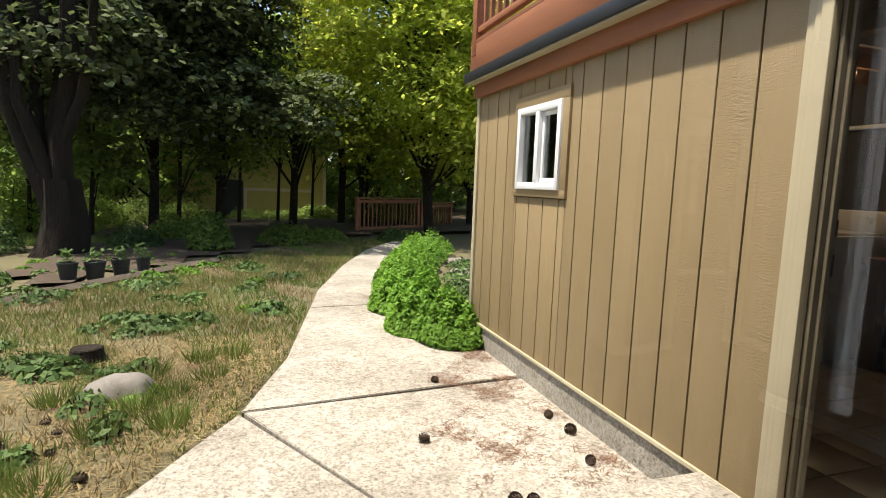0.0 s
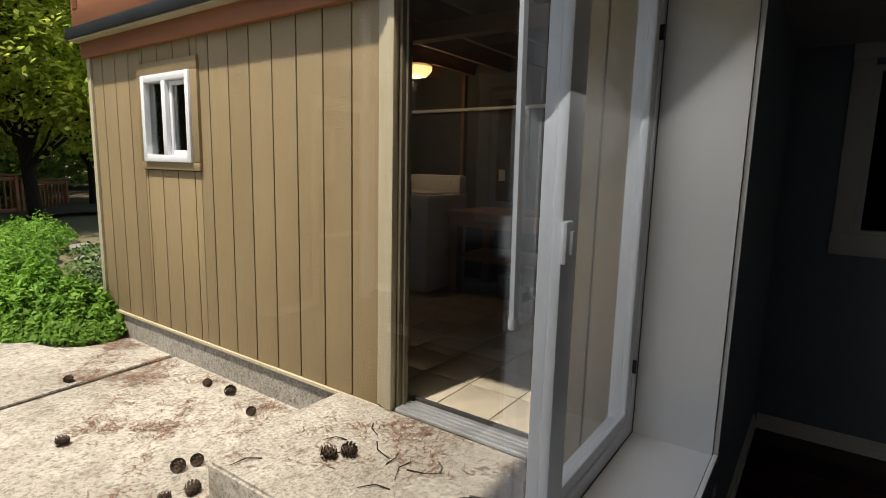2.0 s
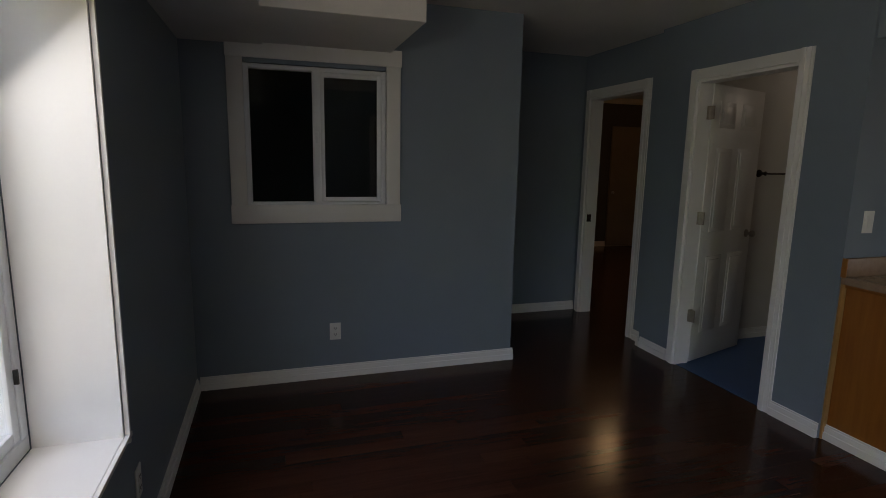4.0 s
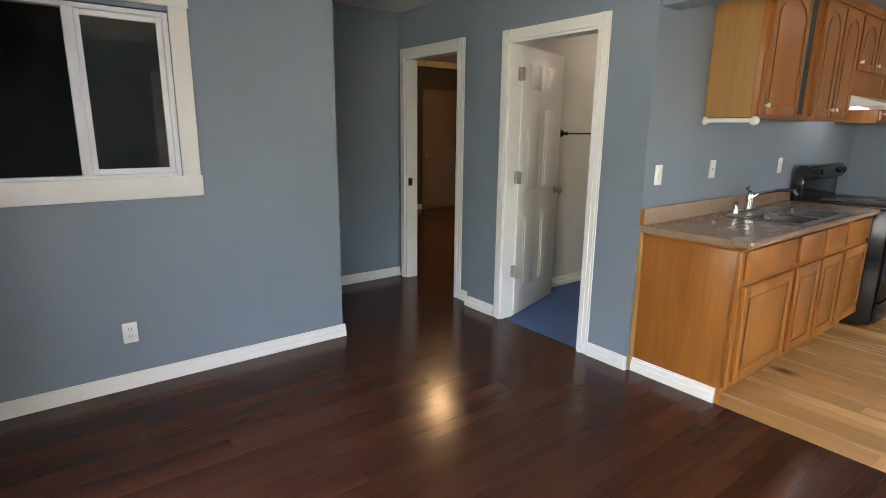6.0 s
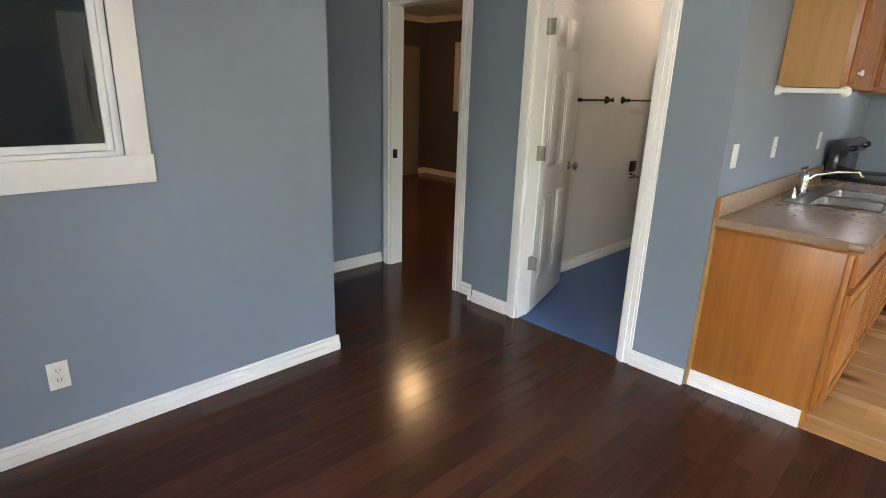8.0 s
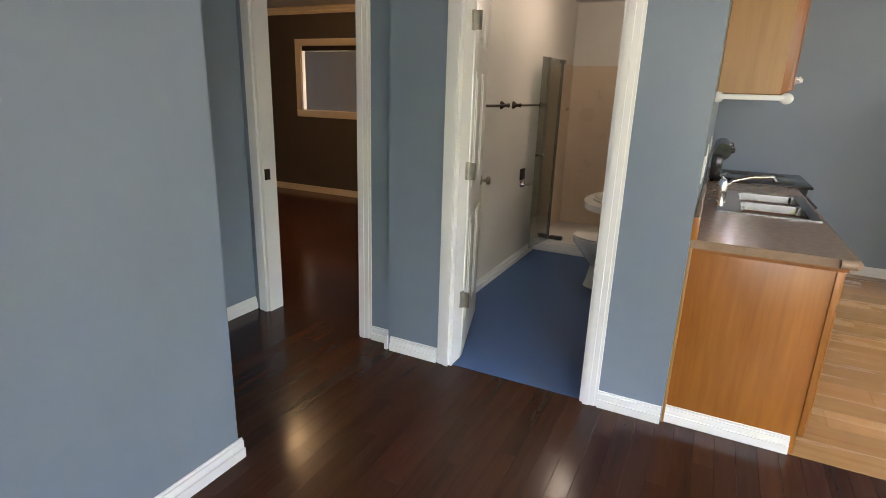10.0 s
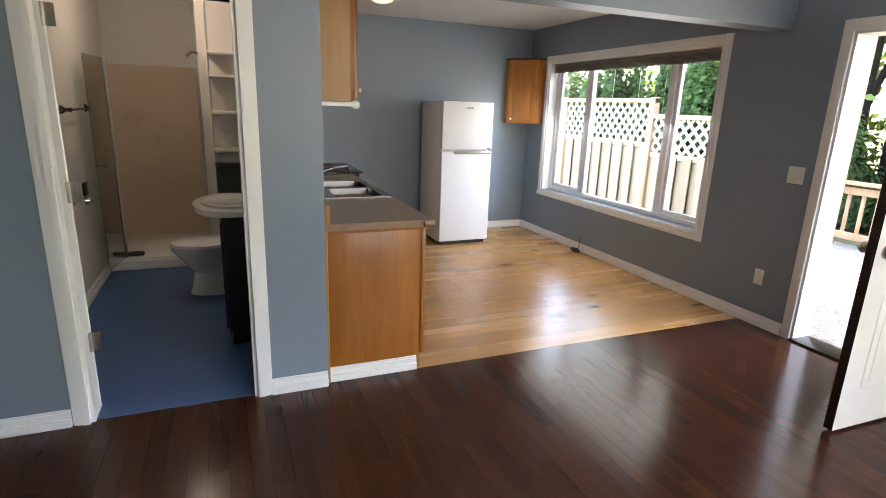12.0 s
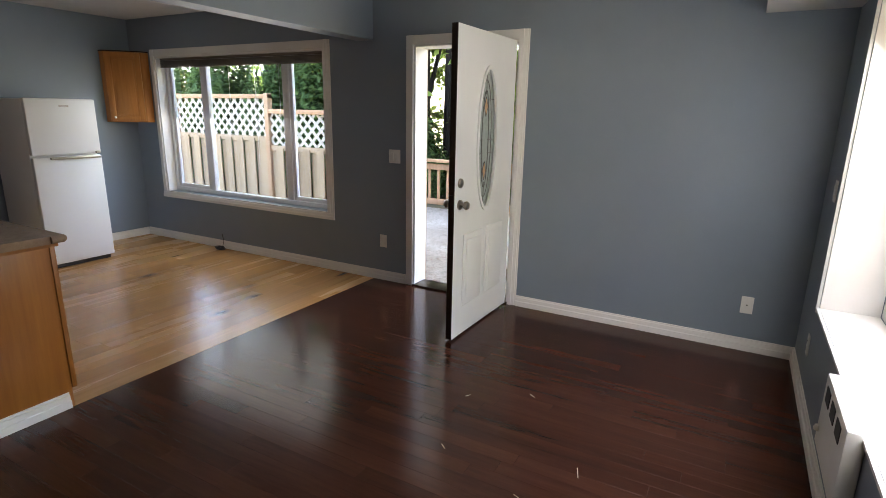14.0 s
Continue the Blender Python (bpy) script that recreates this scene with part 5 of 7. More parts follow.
# ---- laundry room ----
LZ = 0.27
setting("wall_laundry_west", wall_x(3.545, 3.61, 1.75, 5.96, 0.10, 2.60, [(2.06, 2.83, LZ, 2.30), (4.53, 5.13, 1.44, 2.02)]), M_LWALL, "grey unfinished laundry wall")
setting("wall_laundry_north", wall_y(5.84, 5.96, 3.61, 6.62, 0.0, 2.60), M_LWALL, "grey unfinished laundry wall")
setting("wall_laundry_east", wall_x(6.50, 6.62, 1.75, 5.84, 0.0, 2.60), M_LWALL, "grey unfinished laundry wall")
setting("floor_laundry", boxes((3.56, 1.75, 0.05, 6.50, 5.84, LZ - 0.012)), M_FOUND, "grey grout bed under the tiles", "floor")
setting("ceiling_laundry", boxes((3.54, 1.75, 2.60, 6.62, 5.96, 2.64)), M_JOIST, "bare wooden deck boards over the laundry", "ceiling")
for i in range(10):
    tagged(part("joist", boxes((3.66, 1.86 + i * 0.41, 2.40, 6.50, 1.90 + i * 0.41, 2.598)), M_JOIST), "bare wooden ceiling joist", "joist", "laundry joists", kind="structure")
tagged(part("crossbeam", boxes((4.6, 1.76, 2.30, 4.7, 5.83, 2.40)), M_JOIST), "bare wooden cross beam", "beam", kind="structure")
tagged(part("pipe_run", pipe(bmesh.new(), [(6.44, 1.8, 2.05), (6.44, 5.8, 2.05)], 0.018), M_VINYL), "white pipe along the laundry wall", "pipe")
for y in (3.2, 4.4):
    tagged(part("stud", boxes((6.44, y, LZ, 6.498, y + 0.04, 2.40)), M_JOIST), "bare wall stud", "stud", "laundry studs", kind="structure")
ll = thing("ceiling_light", "lit glass dome ceiling light in the laundry", "ceiling light", at=(5.62, 4.40, 2.40))
part("base", lathe(bmesh.new(), (5.62, 4.40, 2.40), [(0.13, 0), (0.15, -0.03), (0.13, -0.05)], 24), M_NICKEL, ll)
part("shade", lathe(bmesh.new(), (5.62, 4.40, 2.35), [(0.15, 0), (0.145, -0.03), (0.10, -0.08), (0.01, -0.10)], 24), M_SHADE, ll).visible_shadow = False
ws = thing("washing_machine", "white top-loading washing machine", "washing machine", at=(5.85, 4.45, LZ))
part("body", boxes((5.52, 4.16, LZ + 0.002, 6.18, 4.82, LZ + 0.92), bevel=0.012), M_APPL, ws)
part("lid", boxes((5.55, 4.20, LZ + 0.921, 6.05, 4.78, LZ + 0.94), bevel=0.006), M_APPL, ws)
cpn = part("control_panel", boxes((6.05, 4.165, LZ + 0.92, 6.18, 4.815, LZ + 1.10), bevel=0.03), M_APPL, ws)
part("dial", cyl(bmesh.new(), (6.05, 4.30, LZ + 1.03), (6.02, 4.30, LZ + 1.03), 0.035, seg=18), M_PLASTIC, cpn)
plate("wall_outlet", "white outlet on the laundry wall", 6.498, 3.95, 1.38, (-1, 0), "outlet")
wb = thing("workbench", "rough wooden workbench with a lower shelf", "workbench", at=(6.05, 3.2, LZ))
part("top", boxes((5.70, 2.3, LZ + 0.74, 6.42, 4.08, LZ + 0.78)), M_BENCH, wb)
part("apron", boxes((5.72, 2.32, LZ + 0.64, 5.76, 4.06, LZ + 0.739)), M_BENCH, wb)
part("shelf", boxes((5.74, 2.34, LZ + 0.33, 6.40, 4.04, LZ + 0.36)), M_BENCH, wb)
for x in (5.72, 6.32):
    for y in (2.32, 3.96):
        part("leg", boxes((x, y, LZ + 0.001, x + 0.09, y + 0.09, LZ + 0.64)), M_BENCH, wb)
tagged(part("paint_can", lathe(bmesh.new(), (5.95, 3.55, LZ + 0.001), [(0.08, 0), (0.08, 0.17), (0.084, 0.175), (0.084, 0.19), (0.02, 0.185)], 20), M_ALU), "grey paint can under the workbench", "paint can")
# ---- outside, north: laundry wall, deck edge, path ----
GZ = 0.04
foot = setting("foundation", boxes((3.53, 2.92, -0.1, 3.66, 5.95, 0.245), (3.53, 1.75, -0.1, 3.66, 2.92, 0.25)), M_FOUND, "grey concrete foundation strip", "foundation")
sd = thing("wall_siding", "tan grooved plywood siding, board by board", "wall", kind="structure", at=(3.53, 4.4, 0.25))
step = 0.2032
ys = [3.123 + step * i for i in range(-1, 15)]
ys = [2.937] + [y for y in ys if 2.96 < y < 5.90] + [5.93]
for a, b in zip(ys, ys[1:]):
    if a < 5.19 and b > 4.465:
        c, d = max(a, 4.465), min(b, 5.19)
        if a < 4.465:
            part("board", boxes((3.523, a + 0.005, 0.245, 3.545, 4.465, 2.30), bevel=0.002), M_SIDING, sd)
        if b > 5.19:
            part("board", boxes((3.523, 5.19, 0.245, 3.545, b - 0.005, 2.30), bevel=0.002), M_SIDING, sd)
        part("board", boxes((3.523, c + 0.005, 0.245, 3.545, d - 0.005, 1.385), bevel=0.002), M_SIDING, sd)
        part("board", boxes((3.523, c + 0.005, 2.10, 3.545, d - 0.005, 2.30), bevel=0.002), M_SIDING, sd)
    else:
        part("board", boxes((3.523, a + 0.005, 0.245, 3.545, b - 0.005, 2.30), bevel=0.002), M_SIDING, sd)
part("board", boxes((3.523, 1.78, 0.262, 3.545, 1.872, 2.30), bevel=0.002), M_SIDING, sd)
part("board", boxes((3.523, 1.882, 0.262, 3.545, 1.998, 2.30), bevel=0.002), M_SIDING, sd)
part("groove_backing", boxes((3.535, 2.92, 0.25, 3.544, 4.46, 2.30), (3.535, 5.195, 0.25, 3.544, 5.95, 2.30), (3.535, 4.46, 0.25, 3.544, 5.195, 1.39)), M_SLOT, sd)
part("corner_board", boxes((3.505, 5.93, 0.10, 3.56, 5.985, 2.33), bevel=0.003), M_TANTRIM, sd)
part("drip_edge", boxes((3.508, 2.93, 0.232, 3.525, 5.93, 0.25)), M_TANTRIM, sd)
# house wall beside the deep window, seen through its glass
setting("siding_house", boxes((0.20, 1.752, -0.1, 0.99, 1.775, 2.75), (3.47, 1.752, -0.1, 3.52, 1.775, 2.75), (0.99, 1.752, -0.1, 3.47, 1.775, 0.52), (0.99, 1.752, 2.12, 3.47, 1.775, 2.75)), M_SIDING, "tan plywood siding round the deep window")
# doorway of the laundry
bm = boxes((3.49, 2.83, 0.262, 3.53, 2.872, 2.36), (3.500, 2.872, 0.262, 3.53, 2.90, 2.36), (3.510, 2.90, 0.262, 3.53, 2.935, 2.36),
           (3.49, 2.035, 0.262, 3.53, 2.06, 2.36), (3.505, 2.0, 0.262, 3.53, 2.035, 2.36), (3.49, 2.06, 2.30, 3.53, 2.83, 2.36),
           bevel=0.003)
tagged(part("trim", bm, M_TANTRIM), "cream painted door frame of the laundry", "trim", kind="structure")
tagged(part("jamb", boxes((3.53, 2.812, 0.262, 3.605, 2.83, 2.30), (3.53, 2.06, 0.262, 3.605, 2.078, 2.30), (3.555, 2.798, 0.262, 3.58, 2.812, 2.28), bevel=0.003), M_JAMB), "dark tan door jamb of the laundry", "jamb", kind="structure")
tagged(part("strike_plate", boxes((3.582, 2.805, 1.18, 3.60, 2.813, 1.26), (3.582, 2.805, 1.32, 3.60, 2.813, 1.38)), M_BRONZE), "dark strike plates on the laundry jamb", "strike plate", kind="structure")
ths = thing("threshold", "grey ribbed aluminium threshold of the laundry doorway", "threshold", kind="structure", at=(3.58, 2.35, 0.26))
part("sill", boxes((3.50, 2.08, 0.262, 3.66, 2.81, 0.278), bevel=0.003), M_ALU, ths)
for i in range(4):
    part("rib", boxes((3.51 + i * 0.03, 2.085, 0.278, 3.522 + i * 0.03, 2.805, 0.283)), M_ALU, ths)
part("seal", boxes((3.635, 2.08, 0.278, 3.66, 2.81, 0.292)), M_SLOT, ths)
# small laundry window
lw = thing("window_5", "small white vinyl slider in a tan wooden frame", "window", kind="structure", at=(3.52, 4.83, 1.40))
part("casing", boxes((3.503, 4.446, 1.39, 3.535, 5.19, 1.45), (3.503, 4.446, 2.02, 3.535, 5.20, 2.10), (3.503, 4.446, 1.44, 3.535, 4.52, 2.02), (3.503, 5.13, 1.44, 3.535, 5.20, 2.02), bevel=0.003), M_SIDING, lw)
part("window_frame", boxes((3.488, 4.522, 1.442, 3.56, 4.565, 2.018), (3.488, 5.085, 1.442, 3.56, 5.128, 2.018), (3.488, 4.565, 1.442, 3.56, 5.085, 1.49), (3.488, 4.565, 1.97, 3.56, 5.085, 2.018), (3.486, 4.80, 1.49, 3.54, 4.85, 1.97), bevel=0.004), M_VINYL, lw)
part("sash", boxes((3.515, 4.567, 1.492, 3.545, 4.60, 1.968), (3.515, 4.77, 1.492, 3.545, 4.80, 1.968), (3.515, 4.60, 1.492, 3.545, 4.77, 1.52), (3.515, 4.60, 1.94, 3.545, 4.77, 1.968), bevel=0.003), M_VINYL, lw)
part("pane", boxes((3.528, 4.60, 1.52, 3.532, 4.77, 1.94)), M_DARKGLASS, lw)
part("pane", boxes((3.528, 4.85, 1.49, 3.532, 5.085, 1.97)), M_DARKGLASS, lw)
tagged(part("curtain", boxes((3.60, 4.60, 1.46, 3.61, 4.70, 2.0)), M_BLIND), "grey curtain behind the small window", "curtain")
# deck edge above
dk = thing("deck", "stained red-brown wooden deck edge with railing", "deck", kind="structure", at=(3.5, 4.0, 2.3))
part("fascia", boxes((3.485, 1.80, 2.215, 3.535, 6.02, 2.335), bevel=0.003), M_RED, dk)
part("flashing_trim", boxes((3.42, 1.80, 2.331, 3.54, 6.05, 2.344)), M_TANTRIM, dk)
part("gutter", boxes((3.405, 1.80, 2.345, 3.53, 6.075, 2.425), bevel=0.006), M_BLACK, dk, "black metal drip flashing")
part("rim_joist", boxes((3.44, 1.80, 2.427, 3.54, 6.02, 2.66), bevel=0.004), M_RED, dk)
part("deck_boards", boxes((3.44, 1.80, 2.662, 6.70, 6.02, 2.69)), M_RED, dk)
part("bottom_rail", boxes((3.45, 1.9, 2.74, 3.50, 5.90, 2.79), bevel=0.004), M_RED, dk)
part("top_rail", boxes((3.43, 1.9, 3.55, 3.52, 6.0, 3.60), bevel=0.004), M_RED, dk)
for y in (5.90, 4.2, 2.4):
    part("post", boxes((3.435, y, 2.56, 3.525, y + 0.09, 3.62), bevel=0.004), M_RED, dk)
for i in range(30):
    part("baluster", boxes((3.458, 2.0 + i * 0.13, 2.79, 3.49, 2.035 + i * 0.13, 3.55)), M_RED, dk)


# path and step
def slab(name, pts, z0, z1, mat, parent=None, bevel=0.006):
    bm = bmesh.new()
    a = [bm.verts.new((x, y, z0)) for x, y in pts]
    b = [bm.verts.new((x, y, z1)) for x, y in pts]
    n = len(pts)
    for i in range(n):
        j = (i + 1) % n
        bm.faces.new((a[i], a[j], b[j], b[i]))
    top = bm.faces.new(b)
    bm.faces.new(list(reversed(a)))
    if bevel:
        bmesh.ops.bevel(bm, geom=list(top.edges), offset=bevel, segments=2, affect='EDGES')
    return part(name, bm, mat, parent)


def edge_l(y):
    return np.interp(y, [1.8, 3.0, 3.93, 4.8, 5.77, 7.0, 8.46, 10.5, 12.5, 15.0], [-0.4, 0.5, 1.10, 1.58, 1.89, 2.12, 2.39, 3.0, 3.75, 5.2])


def edge_r(y):
    return np.interp(y, [1.8, 5.5, 5.9, 7.5, 9.0, 11.0, 12.5, 15.0], [3.55, 3.55, 3.25, 3.20, 3.45, 4.1, 4.75, 6.1])


pth = thing("pavement", "pale weathered concrete path with open joints", "path", kind="structure", at=(2.5, 5, GZ))
G = 0.007
slab("slab", [(edge_l(y), y) for y in (4.80 + G, 5.2, 5.77, 6.4, 7.0, 7.48 - G)] + [(edge_r(y), y + 0.06) for y in (7.48 - G, 7.0, 6.4, 5.9, 5.5, 4.93 + G)], -0.08, GZ, M_CONC, pth)
slab("slab", [(edge_l(y), y) for y in (7.48 + G, 8.46, 9.5, 10.5, 11.5, 12.5, 13.6, 15.0)] + [(edge_r(y), y) for y in (15.0, 13.6, 12.5, 11.0, 9.0, 7.54 + G)], -0.08, GZ, M_CONC, pth)
slab("slab", [(1.59 + G, 4.79), (3.535, 4.945 - G), (3.535, 1.80), (3.0, 1.80), (2.17 + G, 3.733)], -0.08, GZ, M_CONC, pth)
slab("slab", [(1.575 - G, 4.775), (2.165 - G, 3.72), (2.98, 1.80)] + [(edge_l(y), y) for y in (1.80, 3.0, 3.5, 3.93, 4.4)], -0.08, GZ, M_CONC, pth)
tagged(slab("concrete_step", [(2.72, 1.80), (3.515, 1.80), (3.515, 3.205), (3.0, 3.21), (2.70, 3.11)], GZ, 0.258, M_CONC, bevel=0.012), "weathered concrete step below the laundry doorway", "step", kind="structure")

# porch slab and ground
setting("porch", boxes((-3.4, -4.4, -0.2, 0.20, 1.2, -0.045)), M_CONC, "sunlit concrete porch before the front door", "porch")


def spread(*parts):
    return np.unique(np.concatenate([np.arange(a, b, s) for a, b, s in parts]).round(4))


gx = spread((-700, -100, 100), (-100, -20, 10), (-20, -5, 1.0), (-5, 4, 0.16), (4, 12, 0.5), (12, 40, 4), (40, 100, 10), (100, 701, 100))
gy = spread((-700, -100, 100), (-100, -20, 10), (-20, 1, 1.0), (1, 16, 0.16), (16, 40, 1.0), (40, 100, 10), (100, 701, 100))
X, Y = np.meshgrid(gx, gy)
Z = GZ - 0.035 + 0.018 * np.sin(2.1 * X + 1.3 * Y) * np.sin(1.7 * Y - 0.6 * X) + 0.012 * np.sin(7.3 * X + 2.0) * np.sin(6.1 * Y)
far = np.clip((Y - 12) / 12, 0, 1) * np.clip((6 - X) / 12, -0.2, 1)
Z = Z + np.clip((edge_l(Y) - X - 0.4) / 3.0, 0, 1) * 0.05 - 0.5 * far
Z = np.where((X > -0.2) & (Y < 2.05), -0.45, Z)
Z = np.where((X > 3.3) & (Y < 6.2) & (X < 11), -0.45, Z)
Z = np.where((X > edge_l(Y) + 0.1) & (X < edge_r(Y) - 0.1) & (Y < 15) & (Y > 1.8), -0.12, Z)
Z = np.where((X < 0.2) & (Y < 1.9), -0.16, Z)
V = np.stack([X.ravel(), Y.ravel(), Z.ravel()], 1)
nx, ny = len(gx), len(gy)
ii = np.arange(nx * ny).reshape(ny, nx)
F = np.stack([ii[:-1, :-1].ravel(), ii[:-1, 1:].ravel(), ii[1:, 1:].ravel(), ii[1:, :-1].ravel()], 1)
gme = mesh_np("ground", V, F, M_GROUND)
gme.polygons.foreach_set("use_smooth", [True] * len(gme.polygons))
ground = tagged(new("ground", gme), "dry mossy yard soil running out to the trees", "ground", kind="structure")


def lawn_edge(y):
    return np.interp(y, [4.0, 6.2, 8.45, 9.85, 11.0, 12.8, 14.5, 15.6], [-3.0, -1.75, -0.64, 0.24, 1.02, 2.1, 3.25, 4.8])


def ground_z(x, y):
    i = np.clip(np.searchsorted(gx, x) - 1, 0, nx - 2)
    j = np.clip(np.searchsorted(gy, y) - 1, 0, ny - 2)
    return (Z[j, i] + Z[j, i + 1] + Z[j + 1, i] + Z[j + 1, i + 1]) / 4


# ---- plants ----
rng = np.random.default_rng(7)


def leaf_mesh(name, centres, normals, size, mat, spread_size=0.5, slim=0.55):
    """Many small pointed leaves, one kite of two triangles each."""
    n = len(centres)
    s = size * (1 - spread_size / 2 + spread_size * rng.random(n))[:, None]
    nrm = normals / np.maximum(1e-6, np.linalg.norm(normals, axis=1, keepdims=True))
    r = rng.normal(size=(n, 3))
    u = np.cross(nrm, r)
    u /= np.maximum(1e-6, np.linalg.norm(u, axis=1, keepdims=True))
    w = np.cross(nrm, u)
    a, b, c, d = centres - u * s, centres + w * s * slim + nrm * s * 0.12, centres + u * s, centres - w * s * slim + nrm * s * 0.12
    v = np.stack([a, b, c, d], 1).reshape(-1, 3)
    f = np.arange(4 * n).reshape(n, 4)
    return mesh_np(name, v, f, mat)


def crown_points(n, lobes, flat=0.6):
    """Sprays of leaves near the shells of several ellipsoid lobes, flattened and hanging a little."""
    m = max(20, n // 55)
    k = rng.choice(len(lobes), m, p=np.array([l[3] ** 2 for l in lobes]) / sum(l[3] ** 2 for l in lobes))
    L = np.array(lobes)[k]
    d = rng.normal(size=(m, 3))
    d /= np.linalg.norm(d, axis=1, keepdims=True)
    rad = L[:, 3:4] * (0.45 + 0.65 * rng.random((m, 1)) ** 0.5)
    c = L[:, :3] + d * rad * np.array([1, 1, flat])
    pick = rng.integers(m, size=n)
    size = (L[:, 3] * 0.21 * (0.6 + 0.8 * rng.random(m)))[pick][:, None]
    o = rng.normal(size=(n, 3)) * size * np.array([1, 1, 0.20])
    o[:, 2] -= 0.5 * (o[:, 0] ** 2 + o[:, 1] ** 2) / np.maximum(0.1, size[:, 0] * 2)
    return c[pick] + o, d[pick] * 0.35 + np.array([0, 0, 0.9]) + rng.normal(size=(n, 3)) * 0.5


def limb(bm, pts, r0, r1, seg=9):
    n = len(pts) - 1
    rings = []
    for i, p in enumerate(pts):
        p = Vector(p)
        d = (Vector(pts[min(i + 1, n)]) - Vector(pts[max(i - 1, 0)])).normalized()
        u = (Vector((1, 0, 0)) - d * d.x).normalized() if abs(d.x) < 0.9 else (Vector((0, 1, 0)) - d * d.y).normalized()
        w = d.cross(u)
        r = r0 + (r1 - r0) * i / n
        rings.append([bm.verts.new(p + (u * math.cos(2 * math.pi * k / seg) + w * math.sin(2 * math.pi * k / seg)) * r * (1 + 0.1 * math.sin(3 * k + i))) for k in range(seg)])
    for a, b in zip(rings, rings[1:]):
        for k in range(seg):
            j = (k + 1) % seg
            bm.faces.new((a[k], a[j], b[j], b[k]))
    bm.faces.new(rings[-1])
    return bm


def tree(label, x, y, h, r, mat, leaves=6000, size=0.13, trunk=0.16, low=0.35, group="", flat=0.7, lobes=9, lean=0.0):
    z = float(ground_z(x, y))
    ob = thing("tree", label, "tree", group, at=(x, y, z))
    bm = limb(bmesh.new(), [(x, y, z - 0.1), (x + lean * 0.2, y, z + h * 0.25), (x + lean * 0.5, y + 0.1, z + h * 0.55), (x + lean, y, z + h * 0.92)], trunk, trunk * 0.2)
    lob = []
    for i in range(lobes):
        a, zz = rng.random() * 6.28, low + (1 - low) * rng.random()
        rr = r * (0.35 + 0.5 * rng.random()) * (1.15 - 0.6 * zz)
        c = (x + lean * zz + rr * math.cos(a), y + rr * math.sin(a), z + h * zz)
        lob.append((*c, r * (0.38 + 0.25 * rng.random())))
        limb(bm, [(x + lean * zz * 0.6, y, z + h * max(0.12, zz - 0.25)), ((x + c[0]) / 2, (y + c[1]) / 2, z + h * (zz - 0.08)), c], trunk * 0.33, trunk * 0.08, 6)
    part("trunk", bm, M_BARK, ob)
    p, nn = crown_points(leaves, lob, flat)
    me = leaf_mesh("crown", p, nn, size, mat)
    c = new("crown", me)
    c.parent = ob
    c.matrix_parent_inverse = Matrix.Translation(-ob.location)
    return ob


def shrub(label, x, y, rx, ry, h, mat, leaves, size, group="", name="shrub", z=None):
    z = float(ground_z(x, y)) if z is None else z
    ob = thing(name, label, "shrub", group, at=(x, y, z))
    n = leaves
    a, q = rng.random(n) * 6.28, np.sqrt(rng.random(n))
    px, py = x + rx * q * np.cos(a), y + ry * q * np.sin(a)
    topz = h * np.sqrt(np.maximum(0.05, 1 - q ** 2)) * (0.8 + 0.22 * np.sin(px * 9) * np.sin(py * 8) + 0.22 * np.sin(px * 31 + 1) * np.sin(py * 27))
    pz = z + topz * (0.25 + 0.75 * rng.random(n) ** 0.5)
    nn = np.stack([np.cos(a) * q, np.sin(a) * q, np.full(n, 0.9)], 1) + rng.normal(size=(n, 3)) * 0.5
    me = leaf_mesh("foliage", np.stack([px, py, pz], 1), nn, size, mat)
    f = new("foliage", me)
    f.parent = ob
    f.matrix_parent_inverse = Matrix.Translation(-ob.location)
    bm = bmesh.new()
    for i in range(14):
        t, qq = rng.random() * 6.28, math.sqrt(rng.random()) * 0.8
        limb(bm, [(x + rx * qq * 0.5 * math.cos(t), y + ry * qq * 0.5 * math.sin(t), z - 0.05), (x + rx * qq * math.cos(t), y + ry * qq * math.sin(t), z + h * 0.8 * math.sqrt(1 - qq * qq))], 0.006, 0.003, 5)
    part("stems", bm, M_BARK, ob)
    return ob


# mint-like bed beside the path
for x, y, rx, ry, h, n in ((3.38, 6.02, 0.36, 0.40, 0.44, 6500), (3.16, 6.40, 0.34, 0.36, 0.38, 5000), (3.34, 6.75, 0.42, 0.42, 0.50, 6000), (3.22, 7.25, 0.40, 0.42, 0.44, 5200), (3.40, 7.75, 0.44, 0.5, 0.50, 5200),
                           (3.55, 8.4, 0.46, 0.55, 0.50, 4600), (3.78, 9.2, 0.46, 0.6, 0.48, 4000), (4.10, 10.1, 0.46, 0.6, 0.48, 3600), (4.50, 11.0, 0.50, 0.6, 0.5, 3000), (4.95, 12.0, 0.55, 0.7, 0.5, 2600)):
    shrub("dense bright green leafy herb beside the concrete path", x, y, rx, ry, h, M_LEAF_B, n, 0.027, "herb bed", "herb_clump", z=GZ - 0.02)
# trees and shrubs, north yard
def wiggle(p, q, n, bend):
    """Points of a bent branch from p to q."""
    p, q = Vector(p), Vector(q)
    out = []
    for i in range(n + 1):
        f = i / n
        o = Vector(noise.noise_vector((p + (q - p) * f) * 0.55)) * bend * math.sin(math.pi * f)
        out.append(p + (q - p) * f + o + Vector((0, 0, 0.12 * (q - p).length * math.sin(math.pi * f))))
    return out


